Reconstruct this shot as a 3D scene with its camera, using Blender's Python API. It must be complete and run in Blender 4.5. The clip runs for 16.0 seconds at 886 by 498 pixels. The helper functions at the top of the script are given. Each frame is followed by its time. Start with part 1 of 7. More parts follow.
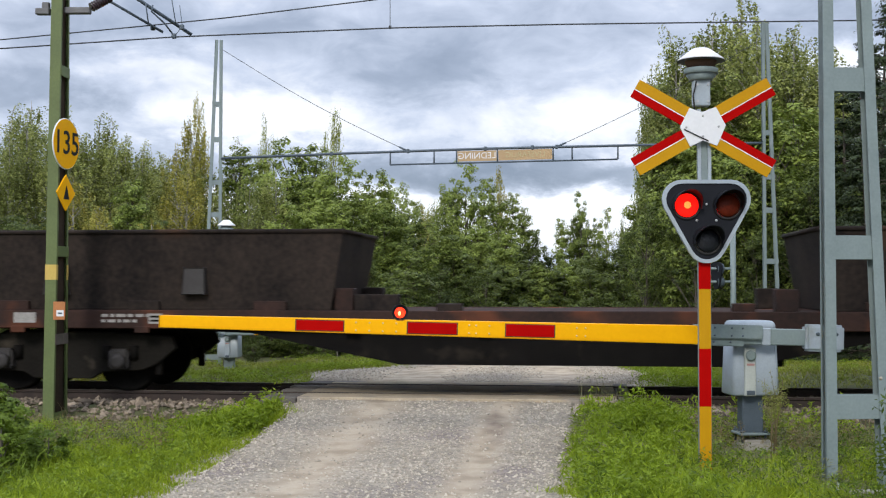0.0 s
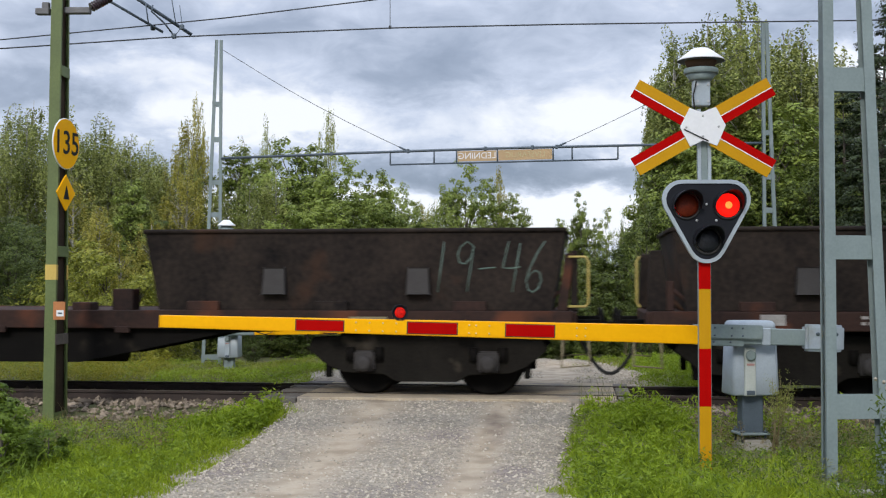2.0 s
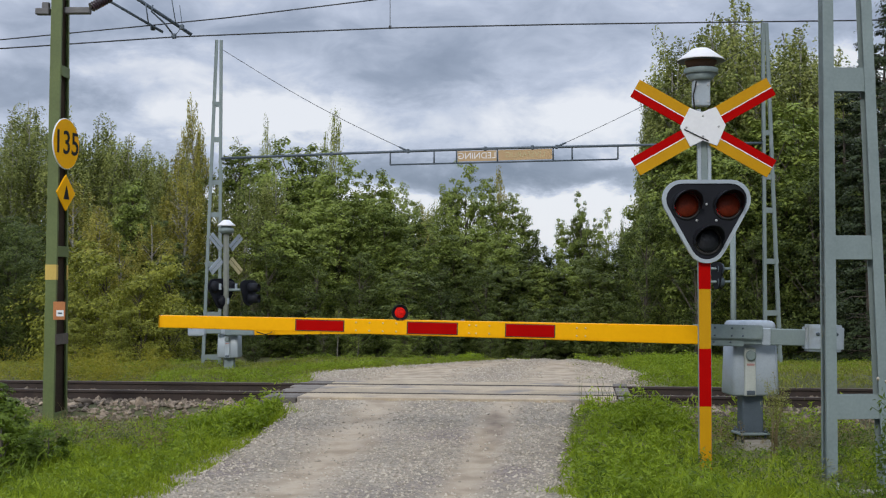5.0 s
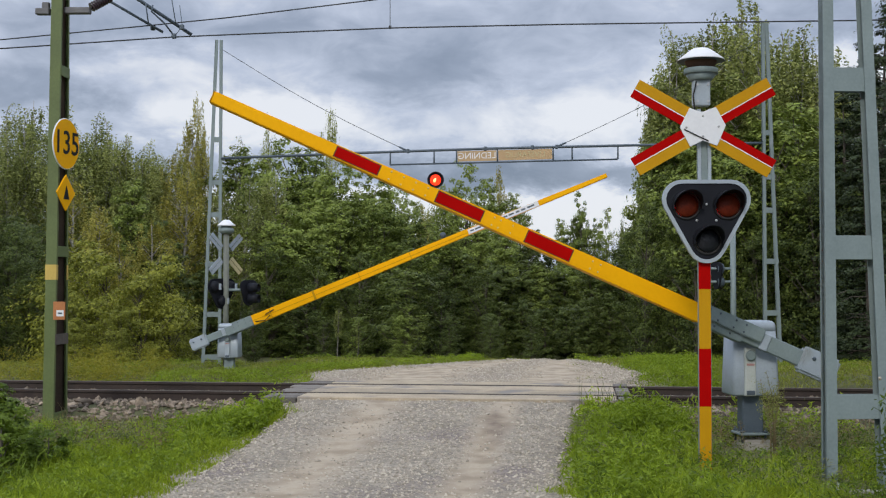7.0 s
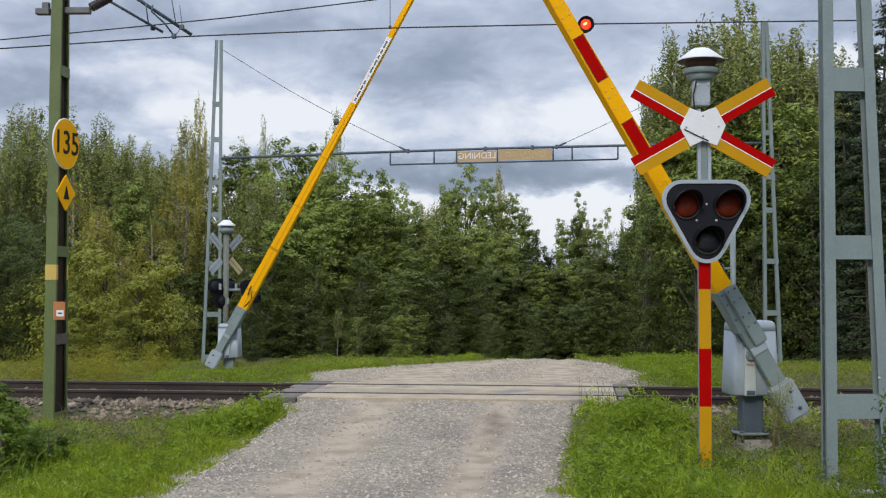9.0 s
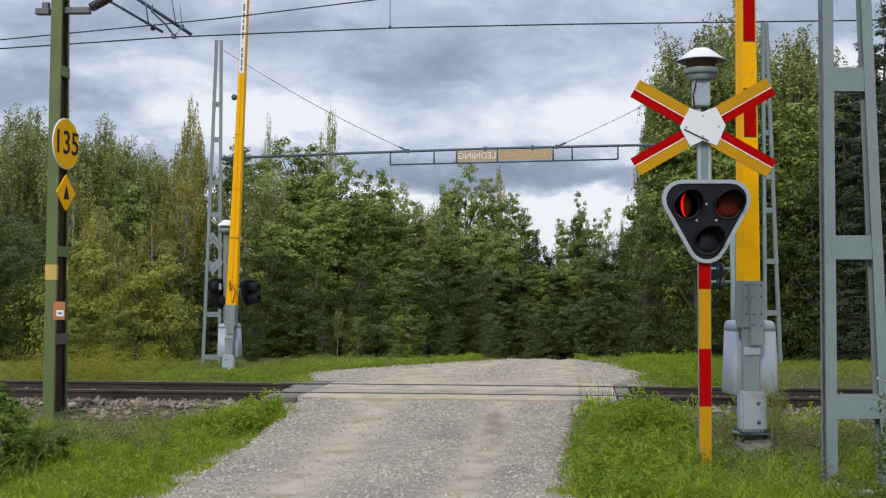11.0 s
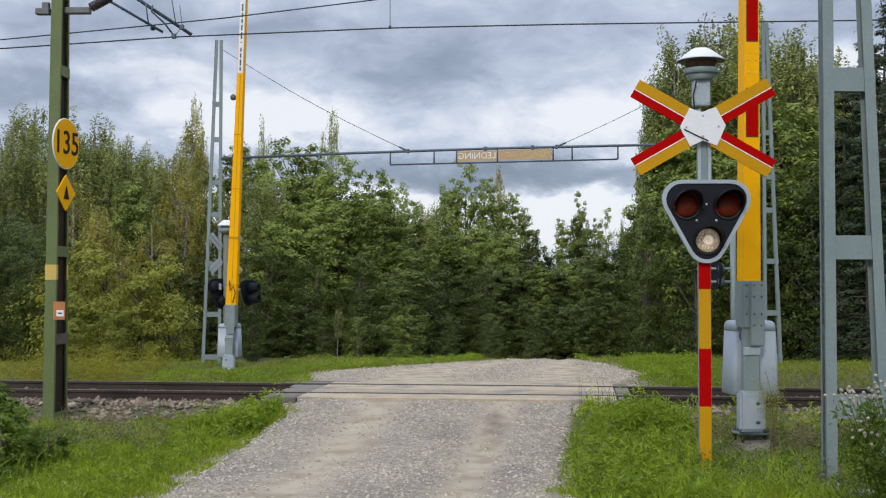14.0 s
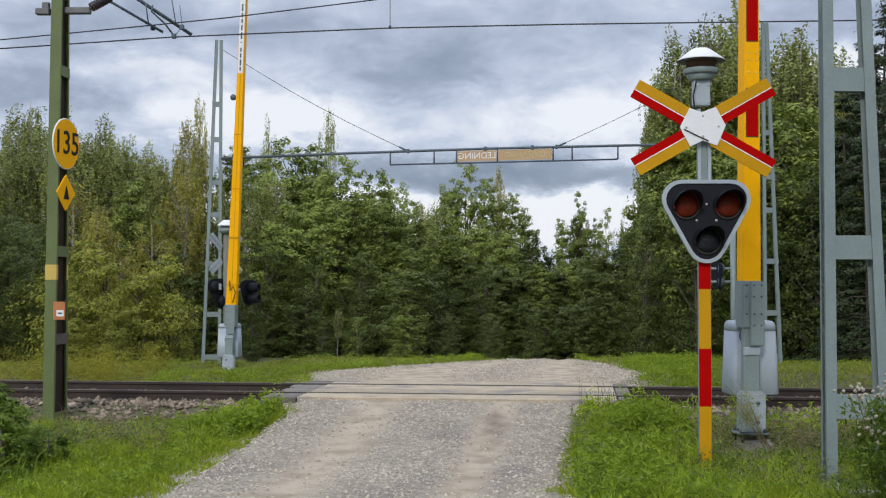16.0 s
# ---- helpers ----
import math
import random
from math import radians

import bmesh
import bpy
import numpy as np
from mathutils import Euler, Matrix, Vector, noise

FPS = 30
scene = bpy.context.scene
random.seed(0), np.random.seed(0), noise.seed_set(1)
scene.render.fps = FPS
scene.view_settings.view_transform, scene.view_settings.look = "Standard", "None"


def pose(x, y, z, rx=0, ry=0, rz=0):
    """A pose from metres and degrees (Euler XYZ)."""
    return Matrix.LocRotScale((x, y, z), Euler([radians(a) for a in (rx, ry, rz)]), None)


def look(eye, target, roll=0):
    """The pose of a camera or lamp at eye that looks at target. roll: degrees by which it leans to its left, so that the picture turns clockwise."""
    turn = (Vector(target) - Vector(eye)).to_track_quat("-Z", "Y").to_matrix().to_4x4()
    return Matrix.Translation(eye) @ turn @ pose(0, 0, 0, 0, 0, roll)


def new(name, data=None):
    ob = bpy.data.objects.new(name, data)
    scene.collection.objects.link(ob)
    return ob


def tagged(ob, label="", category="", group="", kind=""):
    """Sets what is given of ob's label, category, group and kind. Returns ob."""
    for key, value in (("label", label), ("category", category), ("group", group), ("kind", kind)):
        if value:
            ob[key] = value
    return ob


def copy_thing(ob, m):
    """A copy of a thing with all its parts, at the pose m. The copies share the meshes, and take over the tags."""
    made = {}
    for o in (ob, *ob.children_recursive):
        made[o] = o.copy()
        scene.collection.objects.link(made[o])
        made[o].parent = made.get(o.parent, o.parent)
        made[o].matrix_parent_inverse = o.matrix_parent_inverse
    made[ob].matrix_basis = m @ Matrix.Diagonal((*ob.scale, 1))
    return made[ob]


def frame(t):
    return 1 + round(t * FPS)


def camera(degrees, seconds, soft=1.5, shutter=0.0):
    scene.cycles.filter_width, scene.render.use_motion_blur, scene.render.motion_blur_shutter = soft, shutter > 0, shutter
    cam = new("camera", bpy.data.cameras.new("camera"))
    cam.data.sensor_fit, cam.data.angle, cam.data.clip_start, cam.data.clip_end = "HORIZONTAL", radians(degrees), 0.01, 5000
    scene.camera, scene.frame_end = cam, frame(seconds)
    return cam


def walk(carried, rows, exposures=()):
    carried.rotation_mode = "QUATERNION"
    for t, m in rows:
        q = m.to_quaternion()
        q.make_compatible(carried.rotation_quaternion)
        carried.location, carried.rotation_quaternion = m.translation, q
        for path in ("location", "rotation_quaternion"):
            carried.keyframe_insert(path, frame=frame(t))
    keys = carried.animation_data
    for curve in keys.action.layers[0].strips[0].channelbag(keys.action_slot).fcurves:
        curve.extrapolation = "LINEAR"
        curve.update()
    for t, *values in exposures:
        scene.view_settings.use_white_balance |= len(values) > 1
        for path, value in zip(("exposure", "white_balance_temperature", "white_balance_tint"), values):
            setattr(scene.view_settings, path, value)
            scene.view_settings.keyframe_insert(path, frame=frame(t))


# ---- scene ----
cam = camera(41.0, 16.0, soft=1.2, shutter=0.06)
EYE = (0.0, 0.0, 1.64)
walk(cam, [(0.0, look(EYE, (0, 100, 4.454))), (16.0, look(EYE, (0, 100, 4.454)))], exposures=[(0.0, -0.02), (1.5, -0.09), (3.0, -0.16), (4.0, -0.30), (6.5, -0.39), (7.0, -0.38), (7.5, -0.33), (9.0, -0.30), (12.5, -0.28), (16.0, -0.28)])

# ---- sky and sun: broken overcast, soft light from behind the eye ----
SUN_EL, SUN_AZ = 42.0, 205.0
BANKS = [(0.05, 0.093, 0.21, 0.017, -0.36), (0.06, 0.058, 0.20, 0.021, 0.46), (-0.215, 0.140, 0.10, 0.024, 0.22), (-0.08, 0.131, 0.09, 0.018, 0.16), (0.12, 0.142, 0.075, 0.034, 0.20),
         (-0.02, 0.172, 0.115, 0.024, -0.20), (-0.13, 0.210, 0.14, 0.022, -0.12), (-0.345, 0.160, 0.065, 0.036, -0.26), (-0.245, 0.100, 0.05, 0.022, -0.16), (-0.27, 0.183, 0.07, 0.012, 0.14), (0.345, 0.190, 0.03, 0.02, 0.30), (0.18, 0.215, 0.12, 0.03, -0.12), (0.32, 0.22, 0.08, 0.03, -0.14), (-0.30, 0.225, 0.13, 0.022, -0.16)]


def make_world():
    w = bpy.data.worlds.new("overcast_sky")
    scene.world = w
    w.use_nodes = True
    nt = w.node_tree
    nt.nodes.clear()
    N, L = nt.nodes.new, nt.links.new
    out, bg = N("ShaderNodeOutputWorld"), N("ShaderNodeBackground")
    sky = N("ShaderNodeTexSky")
    sky.sky_type, sky.sun_disc = "NISHITA", False
    sky.sun_elevation, sky.sun_rotation = radians(SUN_EL), radians(SUN_AZ)
    tc, mp, sep = N("ShaderNodeTexCoord"), N("ShaderNodeMapping"), N("ShaderNodeSeparateXYZ")
    L(tc.outputs["Generated"], sep.inputs[0])
    L(tc.outputs["Generated"], mp.inputs[0])
    mp.inputs["Scale"].default_value = (1.0, 1.0, 2.1)
    mp.inputs["Location"].default_value = (0.37, 0.0, 0.11)
    big, fine, tear = N("ShaderNodeTexNoise"), N("ShaderNodeTexNoise"), N("ShaderNodeTexNoise")
    for n, sz, d, r, k in ((big, 7.0, 6.0, 0.52, 0.3), (fine, 17.0, 7.0, 0.55, 0.5), (tear, 15.0, 7.0, 0.6, 0.2)):
        n.inputs["Scale"].default_value, n.inputs["Detail"].default_value = sz, d
        n.inputs["Roughness"].default_value, n.inputs["Distortion"].default_value = r, k
        L(mp.outputs[0], n.inputs["Vector"])

    def op(kind, a, b, c=None):
        m = N("ShaderNodeMath")
        m.operation = kind
        for q, v in enumerate((a, b, c)):
            if v is None:
                continue
            if isinstance(v, (int, float)):
                m.inputs[q].default_value = v
            else:
                L(v, m.inputs[q])
        return m.outputs[0]
    # bearing and height of each direction, torn by noise so that the cloud banks get ragged edges
    ahead = op("MAXIMUM", sep.outputs["Y"], 0.04)
    split = N("ShaderNodeSeparateXYZ")
    L(tear.outputs["Color"], split.inputs[0])
    side = op("MULTIPLY_ADD", split.outputs[0], 0.16, op("DIVIDE", sep.outputs["X"], ahead))
    rise = op("MULTIPLY_ADD", split.outputs[1], 0.07, op("DIVIDE", sep.outputs["Z"], ahead))
    value = op("MULTIPLY_ADD", fine.outputs[0], 0.42, op("MULTIPLY_ADD", big.outputs[0], 0.42, 0.54))
    # banks: bearing, rise, half width, half height, lighter or darker
    for bx, bz, wx, wz, amount in BANKS:
        a = op("DIVIDE", op("SUBTRACT", side, bx + 0.08), wx)
        b = op("DIVIDE", op("SUBTRACT", rise, bz + 0.035), wz)
        d = op("MULTIPLY_ADD", a, a, op("MULTIPLY", b, b))
        value = op("MULTIPLY_ADD", op("POWER", 2.718, op("MULTIPLY", d, -1.0)), amount, value)
    tone = N("ShaderNodeValToRGB")
    te = tone.color_ramp.elements
    te.new(0.5), te.new(0.5)
    for e, (p, c) in zip(te, ((0.58, (0.245, 0.30, 0.41)), (0.78, (0.38, 0.445, 0.58)), (0.95, (0.62, 0.69, 0.85)), (1.12, (0.98, 1.01, 1.08)))):
        e.position, e.color = min(p / 1.3, 1.0), (*c, 1)
    sc = N("ShaderNodeMath"); sc.operation = "DIVIDE"; sc.inputs[1].default_value = 1.3
    L(value, sc.inputs[0])
    L(sc.outputs[0], tone.inputs[0])
    # an overcast sky is brighter towards the zenith
    up = N("ShaderNodeMapRange")
    up.inputs["From Min"].default_value, up.inputs["From Max"].default_value = 0.25, 0.9
    up.inputs["To Min"].default_value, up.inputs["To Max"].default_value = 1.0, 2.1
    L(sep.outputs["Z"], up.inputs["Value"])
    vm = N("ShaderNodeVectorMath"); vm.operation = "SCALE"
    L(tone.outputs[0], vm.inputs[0])
    L(up.outputs[0], vm.inputs["Scale"])
    sk = N("ShaderNodeVectorMath"); sk.operation = "SCALE"
    sk.inputs["Scale"].default_value = 0.012
    L(sky.outputs[0], sk.inputs[0])
    add = N("ShaderNodeVectorMath"); add.operation = "ADD"
    L(vm.outputs[0], add.inputs[0]), L(sk.outputs[0], add.inputs[1])
    L(add.outputs[0], bg.inputs["Color"])
    bg.inputs["Strength"].default_value = 1.0
    L(bg.outputs[0], out.inputs[0])


make_world()
sun = new("sun", bpy.data.lights.new("sun", "SUN"))
sun.data.energy, sun.data.angle, sun.data.color = 1.85, radians(14), (1.0, 0.95, 0.87)
sun.matrix_basis = look((-40 * math.sin(radians(25)), -40, 36), (0, 14, 0))


# ---- materials ----
def mat(name, c1, c2=None, rough=0.6, metal=0.0, scale=8.0, fine=60.0, bump=0.15, spots=None, spot_at=0.62, spec=0.5, island=0.0, obj=0.0, glow=0.0, coat=0.0):
    """Two tones mixed by coarse and fine noise in object space, optional stains, fine relief."""
    m = bpy.data.materials.new(name)
    m.use_nodes = True
    nt = m.node_tree
    N, L = nt.nodes.new, nt.links.new
    b = nt.nodes["Principled BSDF"]
    c2 = c2 or tuple(min(1, v * 0.72) for v in c1)
    tc = N("ShaderNodeTexCoord")
    n1, n2 = N("ShaderNodeTexNoise"), N("ShaderNodeTexNoise")
    n1.inputs["Scale"].default_value, n2.inputs["Scale"].default_value = scale, fine
    n1.inputs["Detail"].default_value, n2.inputs["Detail"].default_value = 5, 4
    L(tc.outputs["Object"], n1.inputs[0]), L(tc.outputs["Object"], n2.inputs[0])
    av = N("ShaderNodeMath"); av.operation = "MULTIPLY_ADD"; av.inputs[1].default_value = 0.45
    L(n2.outputs[0], av.inputs[0])
    half = N("ShaderNodeMath"); half.operation = "MULTIPLY"; half.inputs[1].default_value = 0.55
    L(n1.outputs[0], half.inputs[0]), L(half.outputs[0], av.inputs[2])
    src = av
    for node, amount, out in (("ShaderNodeNewGeometry", island, "Random Per Island"), ("ShaderNodeObjectInfo", obj, "Random")):
        if amount:
            g, ma = N(node), N("ShaderNodeMath")
            ma.operation = "MULTIPLY_ADD"
            ma.inputs[1].default_value = amount
            sh = N("ShaderNodeMath"); sh.operation = "SUBTRACT"; sh.inputs[1].default_value = amount / 2
            L(g.outputs[out], ma.inputs[0]), L(src.outputs[0], sh.inputs[0]), L(sh.outputs[0], ma.inputs[2])
            src = ma
    r = N("ShaderNodeValToRGB")
    r.color_ramp.elements[0].position, r.color_ramp.elements[1].position = 0.3, 0.7
    r.color_ramp.elements[0].color, r.color_ramp.elements[1].color = (*c2, 1), (*c1, 1)
    L(src.outputs[0], r.inputs[0])
    col = r.outputs[0]
    if spots:
        n3 = N("ShaderNodeTexNoise")
        n3.inputs["Scale"].default_value, n3.inputs["Detail"].default_value = scale * 0.6, 8
        L(tc.outputs["Object"], n3.inputs[0])
        r3 = N("ShaderNodeValToRGB")
        r3.color_ramp.elements[0].position, r3.color_ramp.elements[1].position = spot_at - 0.06, spot_at + 0.06
        L(n3.outputs[0], r3.inputs[0])
        mx = N("ShaderNodeMix"); mx.data_type = "RGBA"
        L(r3.outputs[0], mx.inputs[0]), L(col, mx.inputs[6])
        mx.inputs[7].default_value = (*spots, 1)
        col = mx.outputs[2]
    L(col, b.inputs["Base Color"])
    b.inputs["Roughness"].default_value, b.inputs["Metallic"].default_value = rough, metal
    b.inputs["Specular IOR Level"].default_value = spec
    b.inputs["Coat Weight"].default_value = coat
    if bump:
        bp = N("ShaderNodeBump")
        bp.inputs["Strength"].default_value, bp.inputs["Distance"].default_value = bump, 0.02
        L(av.outputs[0], bp.inputs["Height"]), L(bp.outputs[0], b.inputs["Normal"])
    if glow:
        L(col, b.inputs["Emission Color"])
        b.inputs["Emission Strength"].default_value = glow
    return m


def leaf_mat(name, c1, c2, through_light=0.34, spec=0.15, patch=0.35, island=0.75):
    m = mat(name, c1, c2, rough=0.42, scale=patch, fine=patch * 4.6, bump=0, island=island, obj=0.45, spec=spec)
    nt = m.node_tree
    b = nt.nodes["Principled BSDF"]
    tr, mx = nt.nodes.new("ShaderNodeBsdfTranslucent"), nt.nodes.new("ShaderNodeMixShader")
    mx.inputs[0].default_value = through_light
    nt.links.new(b.inputs["Base Color"].links[0].from_socket, tr.inputs["Color"])
    nt.links.new(b.outputs[0], mx.inputs[1]), nt.links.new(tr.outputs[0], mx.inputs[2])
    nt.links.new(mx.outputs[0], nt.nodes["Material Output"].inputs[0])
    return m


M_GALV = mat("galvanised_steel", (0.235, 0.290, 0.288), (0.170, 0.216, 0.220), rough=0.6, metal=0.15, scale=3, fine=40, bump=0.05, spots=(0.24, 0.28, 0.29), spot_at=0.68)
M_GALV_L = mat("light_grey_casting", (0.39, 0.445, 0.49), (0.30, 0.35, 0.40), rough=0.5, metal=0.1, scale=4, fine=50, bump=0.06, spots=(0.30, 0.33, 0.33), spot_at=0.66)
M_GALV_D = mat("dark_grey_steel", (0.10, 0.13, 0.16), (0.06, 0.08, 0.10), rough=0.55, metal=0.2, scale=5, bump=0.08)
M_GREEN = mat("mast_green_paint", (0.125, 0.165, 0.05), (0.085, 0.115, 0.035), rough=0.6, scale=2.5, fine=35, bump=0.08, spots=(0.15, 0.12, 0.06), spot_at=0.7)
M_RUST = mat("rust_brown_steel", (0.11, 0.055, 0.03), (0.05, 0.026, 0.018), rough=0.85, scale=4, bump=0.25)
M_WEB = mat("dark_brown_web", (0.058, 0.040, 0.026), (0.026, 0.018, 0.013), rough=0.9, spec=0.15, scale=3, bump=0.3)
M_YEL = mat("yellow_paint", (0.94, 0.465, 0.003), (0.86, 0.405, 0.003), rough=0.5, spec=0.08, scale=1.5, fine=25, bump=0.02, spots=(0.72, 0.31, 0.01), spot_at=0.72)
M_YELD = mat("yellow_reflective_sheet", (0.56, 0.29, 0.004), (0.48, 0.24, 0.004), rough=0.45, spec=0.15, scale=3, bump=0.02)
M_RED = mat("red_reflective_sheet", (0.44, 0.003, 0.002), (0.35, 0.002, 0.002), rough=0.6, spec=0.03, scale=4, bump=0.02)
M_WHITE = mat("white_enamel", (0.80, 0.81, 0.83), (0.70, 0.71, 0.73), rough=0.4, scale=3, fine=30, bump=0.02)
M_BLACK = mat("black_backboard", (0.012, 0.014, 0.020), (0.007, 0.008, 0.012), rough=0.6, spec=0.2, scale=5, bump=0.03)
M_RUBBER = mat("black_rubber", (0.012, 0.012, 0.013), rough=0.7, bump=0.05)
M_BOLT = mat("zinc_bolt", (0.55, 0.56, 0.56), rough=0.4, metal=0.7, bump=0.05)
M_RIVET = mat("painted_rivet", (0.80, 0.62, 0.30), (0.60, 0.42, 0.16), rough=0.5, bump=0.02)
M_STRIP = mat("pale_grey_green_strip", (0.50, 0.53, 0.49), (0.40, 0.43, 0.40), rough=0.5, scale=9)
M_FADED = mat("faded_red_label", (0.42, 0.22, 0.20), (0.35, 0.20, 0.18), rough=0.7)
M_WIRE = mat("oxidised_copper_wire", (0.05, 0.055, 0.06), rough=0.6, metal=0.4, bump=0)
M_LENS_R = mat("unlit_red_lens", (0.17, 0.024, 0.008), (0.07, 0.010, 0.005), rough=0.45, spec=0.15, scale=14, fine=60, bump=0.2)
M_LENS_W = mat("unlit_clear_lens", (0.022, 0.024, 0.032), (0.008, 0.009, 0.014), rough=0.3, spec=0.4, scale=20, fine=60, bump=0.5)
M_GLOW_R = mat("lit_red_lens", (1.0, 0.012, 0.006), (0.85, 0.005, 0.004), rough=0.5, spec=0.1, scale=10, fine=40, bump=0, glow=1.3)
M_BOOM_DIM = mat("dim_red_boom_lens", (0.75, 0.012, 0.006), (0.14, 0.003, 0.003), rough=0.5, spec=0.1, scale=45, fine=110, bump=0.5, glow=0.5)
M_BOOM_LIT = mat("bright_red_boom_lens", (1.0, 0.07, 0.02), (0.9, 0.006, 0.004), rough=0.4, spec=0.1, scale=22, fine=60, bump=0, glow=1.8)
M_CREAM = mat("cream_sign_back", (0.52, 0.46, 0.26), (0.44, 0.38, 0.2), rough=0.6)
M_CORE = mat("bright_filament_core", (1.0, 0.28, 0.05), (1.0, 0.16, 0.03), rough=0.4, bump=0, glow=1.7)
M_GLARE = mat("yellow_white_core", (1.0, 0.70, 0.30), (1.0, 0.45, 0.12), rough=0.4, scale=30, bump=0, glow=2.4)
M_GLINT = mat("warm_white_core", (1.0, 0.90, 0.78), (0.45, 0.26, 0.15), rough=0.3, scale=55, fine=110, bump=0.4, glow=0.6)
M_PLANK = mat("grey_worn_plank", (0.215, 0.195, 0.170), (0.115, 0.104, 0.092), rough=0.9, scale=5, fine=45, bump=0.3, obj=0.4)
M_GLOW_W = mat("lit_white_lens", (1.0, 0.80, 0.60), (0.10, 0.055, 0.03), rough=0.3, scale=38, fine=80, bump=0.4, glow=0.25)
M_ORANGE = mat("orange_plate", (0.50, 0.19, 0.06), rough=0.6, bump=0.05)
M_CONC = mat("weathered_concrete", (0.36, 0.34, 0.30), (0.22, 0.21, 0.18), rough=0.9, scale=7, fine=70, bump=0.4)
M_TIMBER = mat("tarred_timber", (0.10, 0.085, 0.07), (0.055, 0.048, 0.042), rough=0.85, scale=4, fine=50, bump=0.4, obj=0.3)
M_PANEL = mat("dusty_crossing_panel", (0.52, 0.430, 0.305), (0.27, 0.225, 0.165), rough=0.95, scale=2.2, fine=40, bump=0.5, spots=(0.24, 0.22, 0.20), spot_at=0.60, obj=0.25)
M_RAIL = mat("rusty_rail", (0.055, 0.036, 0.029), (0.024, 0.018, 0.016), rough=0.8, scale=6, bump=0.2)
M_RAILTOP = mat("worn_rail_head", (0.17, 0.15, 0.125), (0.10, 0.088, 0.074), rough=0.75, metal=0.1, scale=6, bump=0.02)
M_WAGON = mat("sooty_brown_steel", (0.042, 0.031, 0.025), (0.006, 0.0055, 0.006), rough=0.8, spec=0.12, scale=1.3, fine=14, bump=0.4, spots=(0.060, 0.031, 0.019), spot_at=0.63)
M_FRAME = mat("brown_oxide_frame", (0.052, 0.027, 0.021), (0.018, 0.013, 0.012), rough=0.8, spec=0.15, scale=1.8, fine=16, bump=0.25, spots=(0.11, 0.040, 0.022), spot_at=0.61)
M_BOGIE = mat("oily_black_bogie", (0.010, 0.009, 0.008), (0.004, 0.0036, 0.0036), rough=0.8, spec=0.08, scale=4, bump=0.25, spots=(0.022, 0.018, 0.014), spot_at=0.65)
M_CHALK = mat("green_chalk", (0.12, 0.36, 0.26), (0.06, 0.20, 0.15), rough=0.95, scale=5, fine=40)
M_CHALK_O = mat("ochre_chalk", (0.26, 0.19, 0.09), (0.10, 0.08, 0.05), rough=0.95, scale=5, fine=40)
# light on the pockets' upward-tilted faces put into the grey; axle boxes share it
M_POCKET = mat("lightened_grey_steel", (0.050, 0.046, 0.045), (0.028, 0.025, 0.024), rough=0.7, spec=0.3, scale=4)
M_STEP = mat("grimy_step_iron", (0.26, 0.22, 0.12), (0.13, 0.11, 0.07), rough=0.8)
M_HANDLE = mat("yellow_handrail", (0.50, 0.40, 0.10), (0.34, 0.26, 0.08), rough=0.6, scale=6)
M_PALE = mat("pale_stencil", (0.42, 0.40, 0.38), (0.2, 0.19, 0.18), rough=0.9, scale=10, fine=60)
M_SIGN = mat("tan_sign_sheet", (0.50, 0.35, 0.19), (0.42, 0.29, 0.15), rough=0.6, scale=4)
M_STONE = mat("ballast_stone", (0.29, 0.232, 0.172), (0.10, 0.079, 0.058), rough=0.9, scale=6, fine=40, bump=0.3, island=0.7)
M_BLOCK = mat("ballast_block", (0.37, 0.295, 0.215), (0.13, 0.100, 0.072), rough=0.9, scale=3, fine=14, bump=0.4, obj=0.7)
M_GRAVEL = mat("road_gravel_stone", (0.53, 0.473, 0.385), (0.315, 0.278, 0.222), rough=0.95, scale=10, fine=50, bump=0.2, island=0.8)
M_BARK = mat("grey_bark", (0.13, 0.11, 0.09), (0.06, 0.05, 0.04), rough=0.9, scale=3, fine=20, bump=0.5)
M_BIRCH = mat("birch_bark", (0.50, 0.48, 0.44), (0.10, 0.09, 0.08), rough=0.85, scale=4, fine=14, bump=0.3)
M_STEM = mat("dull_sapling_bark", (0.20, 0.185, 0.155), (0.09, 0.08, 0.07), rough=0.9, scale=4, fine=14, bump=0.3)
M_LEAF_G = leaf_mat("aspen_leaf", (0.315, 0.385, 0.088), (0.096, 0.132, 0.027))
M_LEAF_D = leaf_mat("alder_leaf", (0.150, 0.190, 0.048), (0.045, 0.066, 0.016))
M_LEAF_B = leaf_mat("birch_leaf", (0.385, 0.415, 0.125), (0.145, 0.172, 0.048))
M_LEAF_Y = leaf_mat("autumn_birch_leaf", (0.43, 0.395, 0.085), (0.19, 0.185, 0.042))
M_LEAF_S = leaf_mat("spruce_needle", (0.058, 0.080, 0.032), (0.028, 0.042, 0.018), 0.1)
M_BUSH = leaf_mat("willow_leaf", (0.37, 0.380, 0.062), (0.185, 0.205, 0.036))
M_GRASS = leaf_mat("grass_blade", (0.330, 0.415, 0.030), (0.135, 0.205, 0.015), patch=1.5, island=0.35)
M_CREST = leaf_mat("thin_dry_grass_blade", (0.300, 0.325, 0.055), (0.165, 0.190, 0.030), patch=0.8, island=0.4)
M_WEED = leaf_mat("weed_leaf", (0.325, 0.430, 0.032), (0.165, 0.240, 0.018), patch=1.7, island=0.35)
M_DRY = leaf_mat("dry_stalk", (0.30, 0.24, 0.13), (0.17, 0.13, 0.07))
